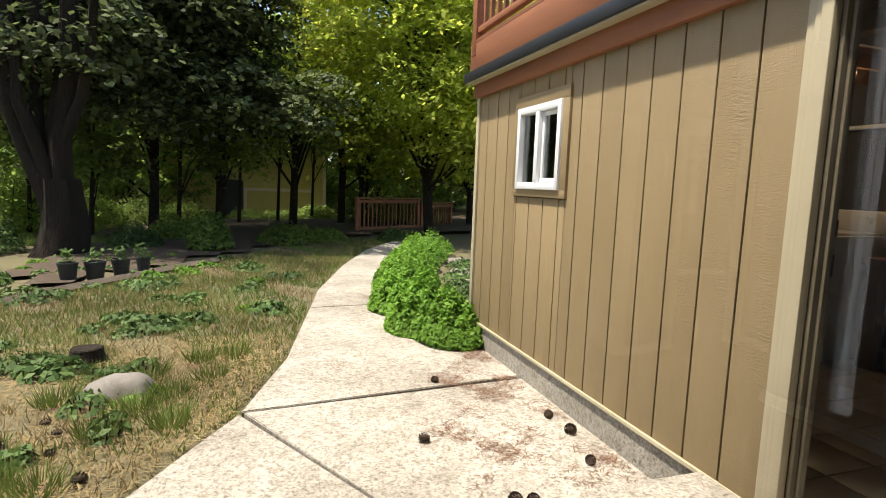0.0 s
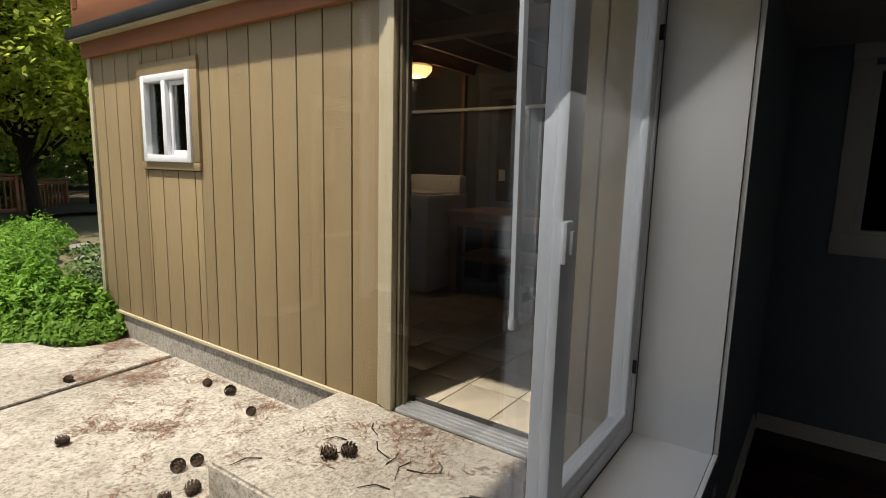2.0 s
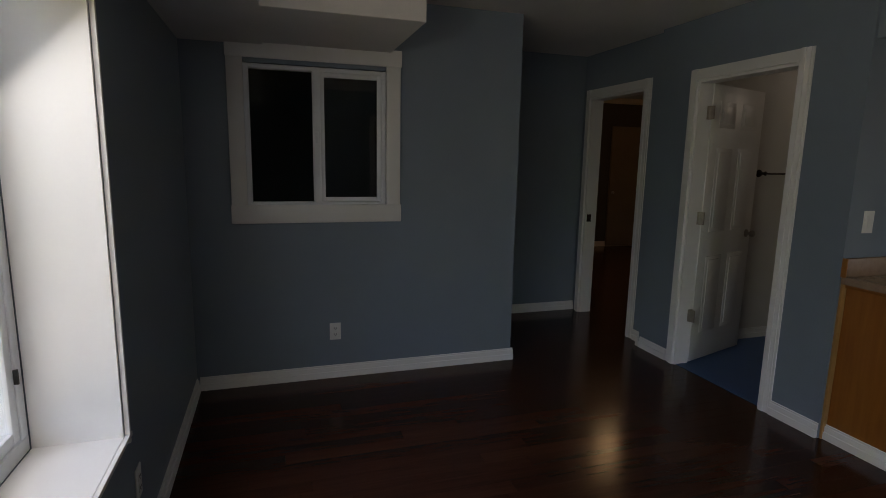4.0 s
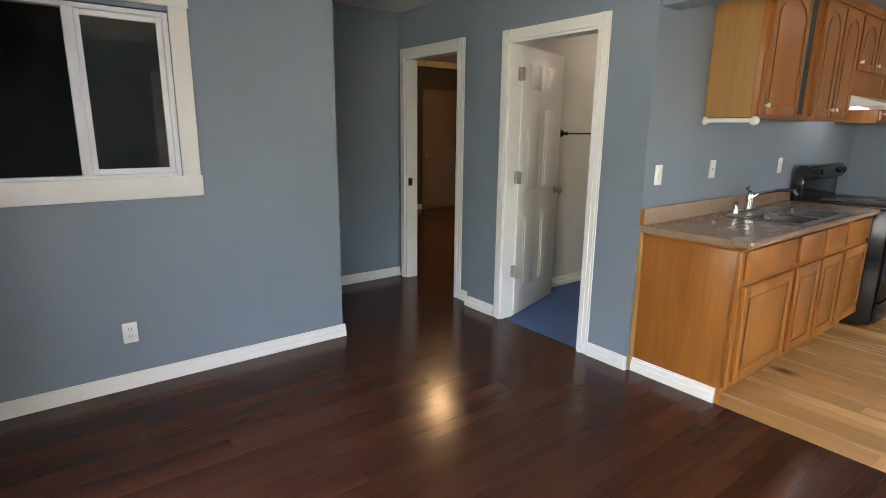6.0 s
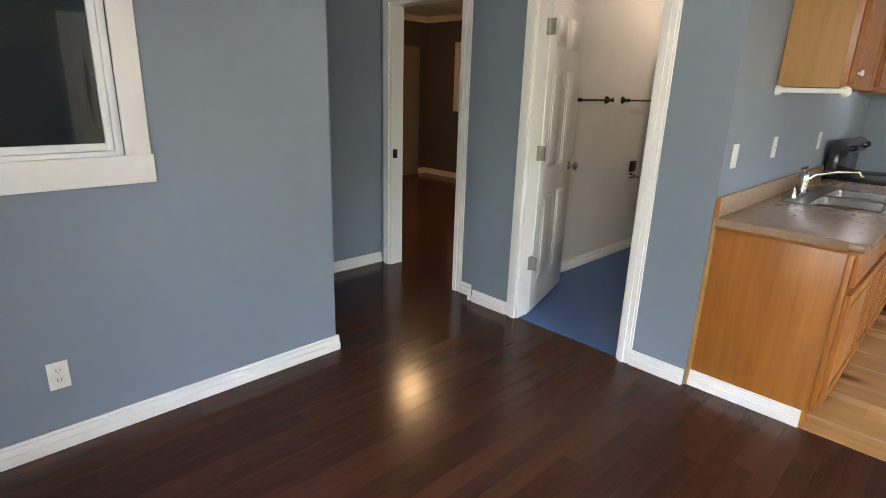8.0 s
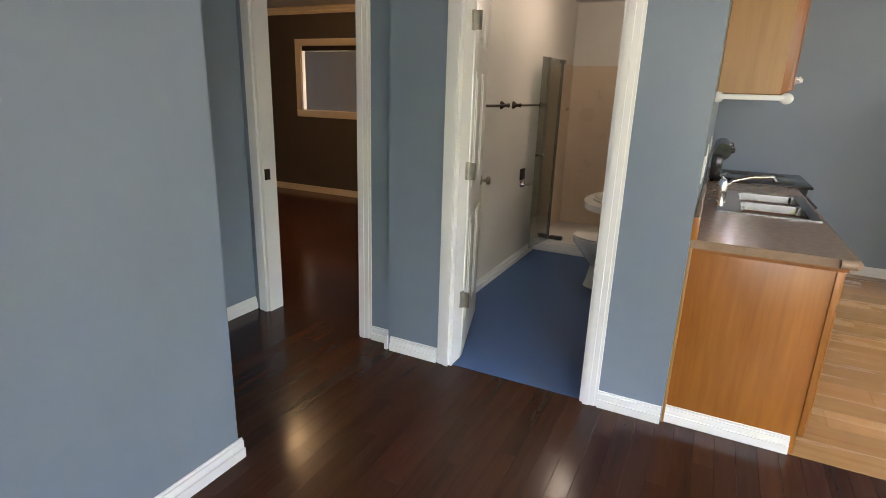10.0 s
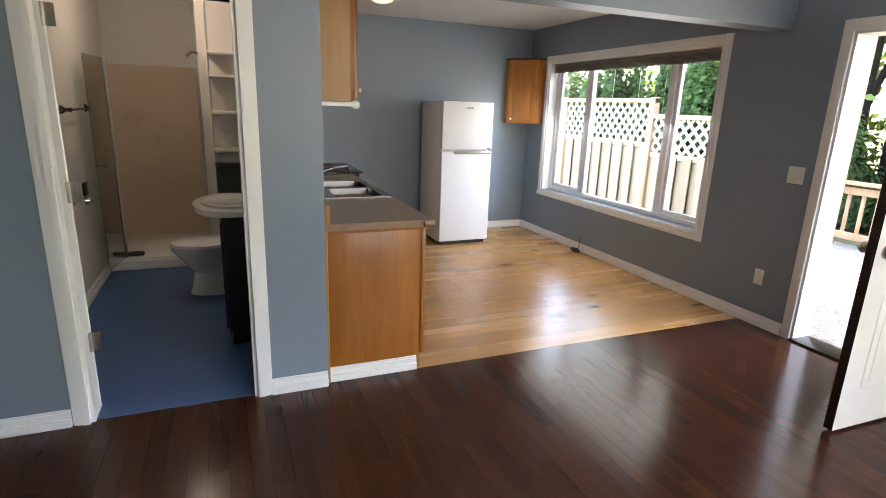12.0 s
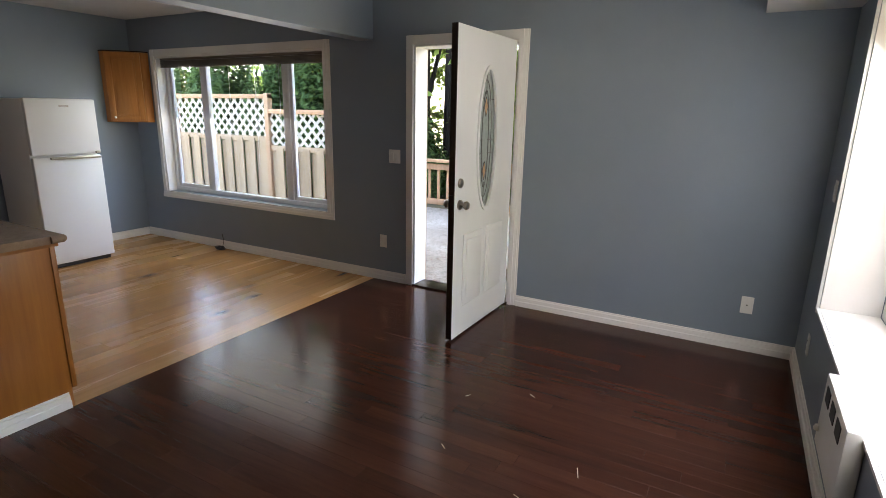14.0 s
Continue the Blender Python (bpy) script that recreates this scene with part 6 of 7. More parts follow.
def maple_big():
    x, y = -1.45, 11.9
    z = float(ground_z(x, y))
    ob = thing("tree", "big dark maple with forked trunk and heavy shade", "tree", at=(x, y, z))
    bm = limb(bmesh.new(), [(x - 0.05, y, z - 0.15), (x, y, z + 0.12), (x + 0.06, y, z + 0.5), (x + 0.03, y, z + 1.25)], 0.44, 0.27, 12)
    for dx, dy, hh, r, s0 in ((-2.0, 0.3, 6.5, 0.16, 0.7), (0.75, 0.2, 7.0, 0.17, 0.8), (0.1, 0.9, 7.5, 0.15, 1.0), (-0.9, -0.5, 5.5, 0.11, 0.9), (2.6, -1.0, 5.2, 0.09, 1.9), (-1.3, 1.2, 6.8, 0.12, 0.8)):
        pts = wiggle((x + dx * 0.04, y, z + s0), (x + dx, y + dy, z + hh), 8, 0.8)
        limb(bm, pts, r, r * 0.22, 9)
        for i in (4, 5, 6, 7):
            e = Vector(pts[i]) + Vector((rng.normal() * 1.2, rng.normal() * 0.8, 0.4 + rng.random()))
            limb(bm, wiggle(pts[i], e, 4, 0.3), r * 0.35, r * 0.08, 6)
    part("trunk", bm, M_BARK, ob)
    lob = []
    for i in range(40):
        a, q = rng.random() * 6.28, rng.random() ** 0.6
        lob.append((x + 0.5 + 3.7 * q * math.cos(a), y + 2.7 + 2.3 * q * math.sin(a), z + 3.0 + 4.6 * rng.random() * (1.15 - q * 0.5), 0.75 + 0.55 * rng.random()))
    for i in range(9):
        lob.append((x + 0.9 + i * 0.45, y + 0.6 + 0.5 * rng.random(), z + 2.55 + 0.7 * rng.random(), 0.65))
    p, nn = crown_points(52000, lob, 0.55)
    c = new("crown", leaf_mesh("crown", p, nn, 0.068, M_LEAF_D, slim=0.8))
    c.parent = ob
    c.matrix_parent_inverse = Matrix.Translation(-ob.location)


maple_big()
tree("tall tree with bright yellow-green spring leaves", 6.15, 15.8, 9.0, 3.3, M_LEAF_Y, 58000, 0.075, 0.15, 0.24, lobes=34, lean=-0.9)
tree("young tree with yellow-green leaves above the railing", 4.7, 18.6, 7.0, 1.9, M_LEAF_Y, 13000, 0.072, 0.09, 0.34, lobes=18)
tree("tree with bright yellow-green leaves behind the deck", 8.4, 18.5, 9.0, 2.6, M_LEAF_Y, 26000, 0.075, 0.13, 0.24, lobes=20)
for x, y, h, r, m, n, low in ((0.62, 17.0, 8.5, 2.1, M_LEAF_M, 18000, 0.26), (2.6, 18.6, 9.5, 2.2, M_LEAF_M, 20000, 0.24), (4.2, 19.6, 10.0, 2.1, M_LEAF_M, 18000, 0.26), (-0.9, 16.6, 7.0, 1.6, M_LEAF_M, 15000, 0.20)):
    tree("slender woodland tree with lit mid-green leaves", x, y, h, r, m, int(n * 0.7), 0.07, 0.13, low, "front woodland trees", lobes=20, lean=0.3)
for x, y, h, r, low in ((-2.0, 15.6, 4.2, 1.3, 0.30), (-0.3, 16.4, 4.6, 1.3, 0.36), (1.0, 19.6, 5.5, 1.5, 0.42), (2.2, 20.6, 5.2, 1.4, 0.46), (3.4, 21.4, 5.4, 1.5, 0.50), (5.2, 20.6, 4.8, 1.6, 0.30), (6.0, 22.4, 5.5, 1.7, 0.22), (-3.6, 16.8, 4.4, 1.5, 0.22), (-1.2, 19.8, 5.0, 1.5, 0.25)):
    tree("young understory tree with light green leaves", x, y, h, r, M_LEAF_M, 7500, 0.062, 0.06, low, "understory trees", lobes=12, lean=0.2)
for x, y, h, r, m, n in ((-2.6, 22.3, 7.5, 3.0, M_LEAF_M, 14000), (-7.5, 21, 8, 3.2, M_LEAF_M, 12000), (-11, 15, 9, 3.4, M_LEAF_M, 9000), (-4.5, 28, 8.5, 3.4, M_LEAF_M, 9000), (0, 31, 9, 3.6, M_LEAF_M, 9000), (4.2, 30, 9, 3.6, M_LEAF_M, 9000), (8.0, 27, 9, 3.4, M_LEAF_M, 9000), (11.5, 23, 9, 3.2, M_LEAF_M, 9000), (13, 29, 10, 3.6, M_LEAF_M, 7000)):
    tree("tall woodland tree behind the yard", x, y, h, r, m, n, 0.13, 0.16, 0.14, "woodland trees", lobes=16)
for i in range(26):
    a = -1.15 + 2.4 * i / 25
    d = 36 + 6 * rng.random()
    tree("distant tall woodland tree beyond the yard", 2 + d * math.sin(a), d * math.cos(a), 8 + 4 * rng.random(), 4.0, M_LEAF_M, 4500, 0.30, 0.22, 0.06, "far woodland trees", lobes=14)
for x, y, rx, h, m, n in ((0.77, 12.5, 0.42, 0.85, M_LEAF_M, 2200), (2.3, 14.0, 0.75, 0.45, M_LEAF_M, 2600), (3.1, 14.6, 0.6, 0.35, M_LEAF_M, 1500), (-2.7, 18.0, 0.9, 1.5, M_LEAF_M, 3200), (-4.3, 17.2, 1.1, 1.9, M_LEAF_M, 3600), (-1.5, 19.0, 0.9, 1.2, M_LEAF_M, 2600), (-0.4, 18.0, 0.7, 0.9, M_LEAF_M, 2200), (-0.2, 14.8, 0.6, 0.6, M_LEAF_M, 1800), (-3.6, 13.2, 0.9, 1.1, M_LEAF_M, 2600), (6.6, 19.5, 1.1, 1.4, M_LEAF_M, 3000), (-2.4, 9.3, 0.5, 0.45, M_LEAF_W, 1400), (-1.7, 9.2, 0.5, 0.3, M_LEAF_W, 1200), (-2.0, 8.2, 0.6, 0.35, M_LEAF_W, 1400), (-3.1, 10.4, 0.9, 1.2, M_LEAF_M, 2600), (4.9, 14.6, 0.5, 0.4, M_LEAF_W, 1000), (-5.5, 12.5, 1.4, 2.2, M_LEAF_M, 4200), (-0.6, 12.9, 0.5, 0.5, M_LEAF_W, 1100), (-2.6, 12.2, 0.5, 0.6, M_LEAF_W, 1300), (-0.6, 21.5, 1.0, 0.55, M_LEAF_M, 2400), (1.2, 22.3, 0.8, 0.5, M_LEAF_M, 1800), (2.3, 21.6, 0.9, 0.45, M_LEAF_M, 2000), (3.6, 22.2, 1.0, 0.6, M_LEAF_M, 2400), (5.2, 21.0, 0.9, 0.7, M_LEAF_M, 2200)):
    shrub("green leafy shrub at the yard's edge", x, y, rx, rx, h, m, n, 0.04 if rx < 1 else 0.055, "yard shrubs")
for i in range(14):
    x = -19 + i * 1.3 + rng.random() if i < 11 else 6.0 + (i - 11) * 2.2
    shrub("tall dense undergrowth below the woodland trees", x, 25.5 + 3 * rng.random(), 2.1, 1.6, 2.8 + 1.2 * rng.random(), M_LEAF_M, 3600, 0.11, "woodland undergrowth")
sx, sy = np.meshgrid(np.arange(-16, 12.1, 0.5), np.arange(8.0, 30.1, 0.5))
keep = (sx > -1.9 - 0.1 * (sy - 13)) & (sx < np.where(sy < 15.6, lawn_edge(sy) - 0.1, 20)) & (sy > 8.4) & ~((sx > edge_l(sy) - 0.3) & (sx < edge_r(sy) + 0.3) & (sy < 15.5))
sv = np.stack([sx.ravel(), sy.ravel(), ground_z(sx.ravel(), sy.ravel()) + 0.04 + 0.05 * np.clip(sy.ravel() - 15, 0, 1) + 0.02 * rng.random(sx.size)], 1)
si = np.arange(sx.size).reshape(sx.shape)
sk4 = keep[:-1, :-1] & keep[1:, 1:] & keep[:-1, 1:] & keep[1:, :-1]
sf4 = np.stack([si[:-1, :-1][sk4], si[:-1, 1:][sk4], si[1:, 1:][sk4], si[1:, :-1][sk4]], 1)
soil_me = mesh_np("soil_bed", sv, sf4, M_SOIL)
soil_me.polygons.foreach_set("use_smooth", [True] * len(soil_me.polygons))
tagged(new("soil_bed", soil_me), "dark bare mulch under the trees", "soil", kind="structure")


def ring(n, x0, x1, y0, y1, keep):
    px, py = x0 + (x1 - x0) * rng.random(n), y0 + (y1 - y0) * rng.random(n)
    k = keep(px, py)
    return px[k], py[k]


def lawn(name, n, mat, h, w, label, x0, x1, y0, y1, keep):
    px, py = ring(n, x0, x1, y0, y1, keep)
    n = len(px)
    pz = ground_z(px, py) - 0.01
    a = rng.random(n) * 6.28
    hh, lean = h * (0.5 + rng.random(n)), (rng.random((n, 2)) - 0.5) * h * 1.5
    ww = w * (0.6 + 0.8 * rng.random(n))
    dx, dy = np.cos(a) * ww, np.sin(a) * ww
    v = np.stack([np.stack([px - dx, py - dy, pz], 1), np.stack([px + dx, py + dy, pz], 1), np.stack([px + lean[:, 0], py + lean[:, 1], pz + hh], 1)], 1).reshape(-1, 3)
    return tagged(new(name, mesh_np(name, v, np.arange(3 * n).reshape(n, 3), mat)), label, "grass", kind="stuff")


def patchy(x, y):
    return np.sin(x * 1.9 + 1.0) * np.sin(y * 1.3 + 0.5) + 0.6 * np.sin(x * 4.1 + y * 3.3)


def on_lawn(x, y):
    return (x < edge_l(y) - 0.03) & (x > lawn_edge(y) - 0.05) & (y < 14.5 + 0.3 * x)


lawn("dry_grass", 100000, M_GRASS_D, 0.065, 0.006, "patchy dry straw-coloured grass", -4.5, 4.6, 2.0, 15, lambda x, y: on_lawn(x, y) & (patchy(x, y) < 0.5))
lawn("green_grass", 190000, M_GRASS_G, 0.06, 0.006, "patchy green lawn grass", -4.5, 4.8, 2.0, 15, lambda x, y: on_lawn(x, y) & (patchy(x + 1.3, y) > -0.75) & (y > 4.3 + 0.3 * rng.random(len(x))))


lawn("green_grass", 70000, M_GRASS_G, 0.09, 0.014, "sunny green lawn beyond the maple", -8, 0.2, 13.5, 23, lambda x, y: x < -0.9 + 0.6 * np.sin(y * 1.3) - 0.1 * (y - 15))


def tuft(x, y, h, n, mat, label="tuft of grass in the bare soil"):
    z = float(ground_z(x, y))
    a, q = rng.random(n) * 6.28, np.sqrt(rng.random(n)) * 0.10
    px, py = x + q * np.cos(a), y + q * np.sin(a)
    out = 0.07 * (rng.random((n, 2)) - 0.5) * 2 + np.stack([np.cos(a), np.sin(a)], 1) * 0.05
    hh = h * (0.5 + 0.6 * rng.random(n))
    v = np.stack([np.stack([px - 0.004, py, np.full(n, z - 0.01)], 1), np.stack([px + 0.004, py, np.full(n, z - 0.01)], 1), np.stack([px + out[:, 0], py + out[:, 1], z + hh], 1)], 1).reshape(-1, 3)
    tagged(new("grass_tuft", mesh_np("grass_tuft", v, np.arange(3 * n).reshape(n, 3), mat)), label, "grass", "grass tufts")


for x, y in ((1.0, 5.0), (1.15, 5.2), (0.85, 4.7), (0.35, 4.4), (0.55, 4.25), (0.2, 4.7), (0.75, 4.15), (1.2, 4.75), (0.1, 4.1), (1.35, 5.5), (0.95, 5.6), (0.5, 5.2), (1.5, 6.0), (0.45, 3.9), (-0.2, 4.5), (1.25, 5.9)):
    tuft(x, y, 0.15, 130, M_GRASS_G)
for x, y, r, h, n in ((0.75, 6.9, 0.28, 0.16, 240), (1.1, 7.1, 0.2, 0.12, 160), (0.45, 7.2, 0.2, 0.12, 140), (1.75, 7.5, 0.22, 0.14, 160), (0.55, 4.45, 0.12, 0.09, 90), (0.1, 6.0, 0.25, 0.12, 180), (-0.4, 5.6, 0.28, 0.16, 220), (1.5, 10.2, 0.3, 0.15, 150), (0.3, 5.8, 0.22, 0.12, 150), (-1.0, 6.8, 0.3, 0.14, 200), (2.1, 9.6, 0.2, 0.1, 100), (0.35, 9.0, 0.4, 0.12, 200), (-0.7, 8.3, 0.4, 0.14, 220)):
    shrub("low broad-leaved weed in the lawn", x, y, r, r, h, M_LEAF_W, n, 0.04, "lawn weeds", "weed")
rk = bmesh.new()
bmesh.ops.create_icosphere(rk, subdivisions=3, radius=1.0)
for v in rk.verts:
    k = 1 + 0.18 * noise.noise(v.co * 1.6)
    v.co = Vector((0.83 + v.co.x * 0.21 * k, 5.35 + v.co.y * 0.17 * k, 0.03 + v.co.z * 0.12 * k))
tagged(part("boulder", rk, M_STONE), "flat grey stone half sunk in the lawn", "stone")
sm = lathe(bmesh.new(), (0.45, 6.05, 0.0), [(0.16, 0), (0.12, 0.06), (0.11, 0.13), (0.10, 0.14), (0.02, 0.135)], 16)
for v in sm.verts:
    v.co += Vector(noise.noise_vector(v.co * 6)) * 0.015
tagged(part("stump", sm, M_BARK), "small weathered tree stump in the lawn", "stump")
for x, y, r in ((-0.62, 9.30, 0.11), (-0.35, 9.42, 0.12), (-0.10, 9.62, 0.11), (0.10, 9.98, 0.09)):
    z = float(ground_z(x, y))
    pt = thing("plant_pot", "black plastic nursery pot by the lawn edge", "plant pot", "nursery pots", at=(x, y, z))
    part("pot", lathe(bmesh.new(), (x, y, z), [(r * 0.75, 0), (r, 0.22), (r * 1.06, 0.222), (r * 1.06, 0.25), (r * 0.9, 0.25), (r * 0.85, 0.2), (0.01, 0.2)], 20), M_POT, pt)
    f = new("seedling", leaf_mesh("seedling", np.array([x, y, z + 0.32]) + rng.normal(size=(40, 3)) * 0.06, rng.normal(size=(40, 3)) + np.array([0, 0, 1]), 0.04, M_LEAF_W))
    f.parent = pt
    f.matrix_parent_inverse = Matrix.Translation(-pt.location)
for (xa, ya), (xb, yb) in (((-1.75, 6.2), (-0.66, 8.42)), ((-0.64, 8.46), (0.22, 9.82)), ((0.24, 9.86), (1.0, 10.98))):
    bm = limb(bmesh.new(), [(xa, ya, 0.07), ((xa + xb) / 2, (ya + yb) / 2, 0.075), (xb, yb, 0.07)], 0.06, 0.06, 4)
    tagged(part("edging_timber", bm, M_EDGE), "weathered timber edging of the lawn", "edging", "lawn edging")


for i in range(46):
    x, y = -1.6 + 3.6 * rng.random(), 4.6 + 7.5 * rng.random()
    if x < float(edge_l(y)) - 0.15:
        shrub("low broad-leaved weed in the lawn", x, y, 0.10 + 0.12 * rng.random(), 0.10 + 0.1 * rng.random(), 0.06 + 0.06 * rng.random(), (M_LEAF_W, M_LEAF_B)[i % 3 == 0], 70, 0.035, "lawn weeds", "weed")


# red-brown railing far down the path
def railing(label, x0, y0, x1, y1, z, h, mat, n, name="railing", group=""):
    ob = thing(name, label, "railing", group, at=((x0 + x1) / 2, (y0 + y1) / 2, z))
    a, b = Vector((x0, y0, z)), Vector((x1, y1, z))
    d = (b - a).normalized()
    rot = Matrix.Translation(a) @ Matrix.Rotation(math.atan2(d.y, d.x), 4, 'Z')
    L = (b - a).length

    def bx(nm, *r):
        bm = boxes(r, bevel=0.004)
        bm.transform(rot)
        part(nm, bm, mat, ob)
    bx("post", 0, -0.045, 0, 0.09, 0.045, h)
    bx("post", L - 0.09, -0.045, 0, L, 0.045, h)
    bx("top_rail", -0.03, -0.07, h, L + 0.03, 0.07, h + 0.04)
    bx("rail", 0.09, -0.02, h - 0.12, L - 0.09, 0.02, h - 0.03)
    bx("rail", 0.09, -0.02, 0.10, L - 0.09, 0.02, 0.19)
    for i in range(n):
        x = 0.09 + (L - 0.18) * (i + 0.5) / n
        bx("baluster", x - 0.018, -0.018 + 0.037, 0.10, x + 0.018, 0.055, h - 0.04)
    return ob


railing("red-brown stained railing at the path's end", 4.16, 16.25, 6.30, 17.45, 0.0, 0.98, M_RED, 15)
railing("red-brown stained railing at the path's end", 6.36, 17.5, 7.9, 19.0, -0.15, 0.98, M_RED, 11)
for x, y, r in ((4.6, 8.6, 0.25), (4.9, 9.6, 0.3), (5.2, 10.8, 0.3), (4.5, 7.6, 0.22)):
    bm = bmesh.new()
    bmesh.ops.create_icosphere(bm, subdivisions=2, radius=1.0)
    for v in bm.verts:
        v.co = Vector((x + v.co.x * r, y + v.co.y * r, 0.03 + v.co.z * 0.07 * (1 + 0.2 * noise.noise(v.co * 2))))
    tagged(part("flagstone", bm, M_STONE), "grey flat flagstone among low plants", "stone", "flagstones")
for x, y in ((4.3, 8.2), (4.7, 9.1), (5.1, 10.1), (4.2, 7.2)):
    shrub("low green ground cover by the flagstones", x, y, 0.4, 0.4, 0.2, M_LEAF_W, 350, 0.04, "ground cover")

# far yellow house
HX0, HX1, HY = -2.0, 4.15, 24.0
yh = thing("house", "yellow clapboard house half hidden by trees", "house", at=(1.0, 26, -0.6))
bm = boxes((HX0, HY + 0.03, -0.7, HX1, 28.5, 2.9))
part("wall", bm, M_YHOUSE, yh)
for i in range(22):
    bm = boxes((HX0, HY - 0.012, -0.55 + i * 0.155, HX1, HY + 0.03, -0.55 + i * 0.155 + 0.15))
    for v in bm.verts:
        if v.co.y < HY and v.co.z > -0.55 + i * 0.155 + 0.1:
            v.co.y += 0.03
    part("clapboard", bm, M_YHOUSE, yh)
part("corner_trim", boxes((HX1 - 0.1, HY - 0.03, -0.6, HX1 + 0.03, HY - 0.013, 2.85), (HX0 - 0.03, HY - 0.03, -0.6, HX0 + 0.1, HY - 0.013, 2.85), (1.02, HY - 0.03, -0.3, 1.14, HY - 0.013, 1.05), (1.14, HY - 0.03, 0.93, 3.7, HY - 0.013, 1.05)), M_CREAMTRIM, yh)
part("door", boxes((0.30, HY - 0.035, -0.5, 1.01, HY - 0.014, 1.35)), M_BLACK, yh, "dark panel door")
bm = bmesh.new()
pr = [(HX0 - 0.5, HY - 0.5, 2.75), (HX1 + 0.5, HY - 0.5, 2.75), (HX1 + 0.5, 26.2, 4.3), (HX0 - 0.5, 26.2, 4.3), (HX0 - 0.5, 29, 2.75), (HX1 + 0.5, 29, 2.75)]
pv = [bm.verts.new(p) for p in pr]
bm.faces.new((pv[0], pv[1], pv[2], pv[3]))
bm.faces.new((pv[3], pv[2], pv[5], pv[4]))
bmesh.ops.solidify(bm, geom=bm.faces[:], thickness=0.15)
part("roof", bm, M_BLACK, yh)

# cones, twigs and needle litter on the concrete
def cone_mesh():
    bm = bmesh.new()
    for k in range(7):
        t = k / 6
        r = 0.028 * math.sin(0.5 + 2.2 * t)
        for i in range(8):
            a = 2 * math.pi * (i + 0.5 * (k % 2)) / 8
            c = Vector((r * math.cos(a), r * math.sin(a), -0.03 + 0.06 * t))
            o = Vector((math.cos(a), math.sin(a), 0.5)) * 0.011
            s = Vector((-math.sin(a), math.cos(a), 0)) * 0.009
            v = [bm.verts.new(c - s), bm.verts.new(c + s), bm.verts.new(c + o + s * 0.6), bm.verts.new(c + o - s * 0.6)]
            bm.faces.new(v)
    ball(bm, (0, 0, 0), 0.021, 0.021, 0.034, 8, 6)
    return finish(bm, "fir_cone", M_CONE)


cone = cone_mesh()
for i, (x, y, z) in enumerate(((2.55, 4.162, GZ), (3.384, 4.27, GZ), (3.40, 4.05, GZ), (2.88, 5.0, GZ), (3.32, 3.72, GZ), (2.78, 3.50, GZ), (2.86, 3.48, GZ), (2.62, 3.32, GZ), (2.72, 3.28, GZ), (3.02, 2.75, 0.258), (3.08, 2.70, 0.258), (0.55, 4.9, 0.02), (0.65, 4.75, 0.02), (0.8, 4.85, 0.02), (0.45, 4.6, 0.02), (0.7, 4.5, 0.02), (0.3, 3.9, 0.02), (0.9, 4.2, 0.02))):
    o = tagged(new("fir_cone", cone), "dark brown fir cone lying on the ground", "fir cone", "fir cones")
    k = 0.72 + 0.25 * rng.random()
    o.matrix_basis = Matrix.Translation((x, y, z + 0.027 * k)) @ Euler((1.4, 0.2, rng.random() * 6)).to_matrix().to_4x4() @ Matrix.Scale(k, 4)


def litter(name, n, keep, zf, label, mat, ln=0.035, x0=2.4, x1=3.5, y0=2.0, y1=5.9):
    px, py = ring(n, x0, x1, y0, y1, keep)
    n = len(px)
    a = rng.random(n) * 6.28
    l = ln * (0.4 + rng.random(n))
    dx, dy = np.cos(a) * l, np.sin(a) * l
    wx, wy = -np.sin(a) * 0.0018, np.cos(a) * 0.0018
    z = zf + 0.0025
    e = np.full(n, z)
    v = np.stack([np.stack([px - wx, py - wy, e], 1), np.stack([px + wx, py + wy, e], 1), np.stack([px + dx + wx, py + dy + wy, e + 0.004], 1), np.stack([px + dx - wx, py + dy - wy, e + 0.004], 1)], 1).reshape(-1, 3)
    tagged(new(name, mesh_np(name, v, np.arange(4 * n).reshape(n, 4), mat)), label, "needles", kind="stuff")


def drift(x, y, bias):
    """Uneven scatter with soft edges."""
    d = 0.5 * np.sin(x * 5.3 + y * 2.1) * np.sin(y * 4.1 + 0.4) + 0.45 * np.sin(x * 13 + 1) * np.sin(y * 11 + x * 3) + 0.3 * np.sin(x * 29) * np.sin(y * 31 + 2) + bias
    return rng.random(len(x)) < np.clip(d, 0.02, 1) ** 2


litter("needle_litter", 50000, lambda x, y: (y > 3.2) & drift(x, y, 0.65 * (x - 2.75)), GZ, "brown fir needles scattered on the concrete", M_NEEDLE, 0.028, 2.0)
litter("needle_litter", 5000, lambda x, y: (y < 3.1) & (x > 2.75) & drift(x, y, 0.25), 0.258, "brown fir needles scattered on the step", M_NEEDLE, 0.028, 2.72, 3.5, 1.85, 3.1)
litter("needle_litter", 5000, lambda x, y: (x > edge_l(y)) & (x < edge_r(y)) & drift(x, y, 0.5 - 0.5 * np.abs(y - 7.9)), GZ, "reddish needle drift across the path", M_NEEDLE, 0.05, 2.0, 3.6, 6.9, 8.9)
litter("needle_litter", 9000, lambda x, y: (x < edge_l(y) - 0.02) & drift(x, y, 0.3), 0.04, "brown needles on the bare soil beside the path", M_NEEDLE, 0.05, -0.6, 1.9, 3.2, 6.2)
litter("straw_litter", 20000, lambda x, y: (x < edge_l(y) - 0.05), 0.035, "straw and needles on the bare soil", M_GRASS_D, 0.06, -1.2, 1.9, 3.0, 6.5)
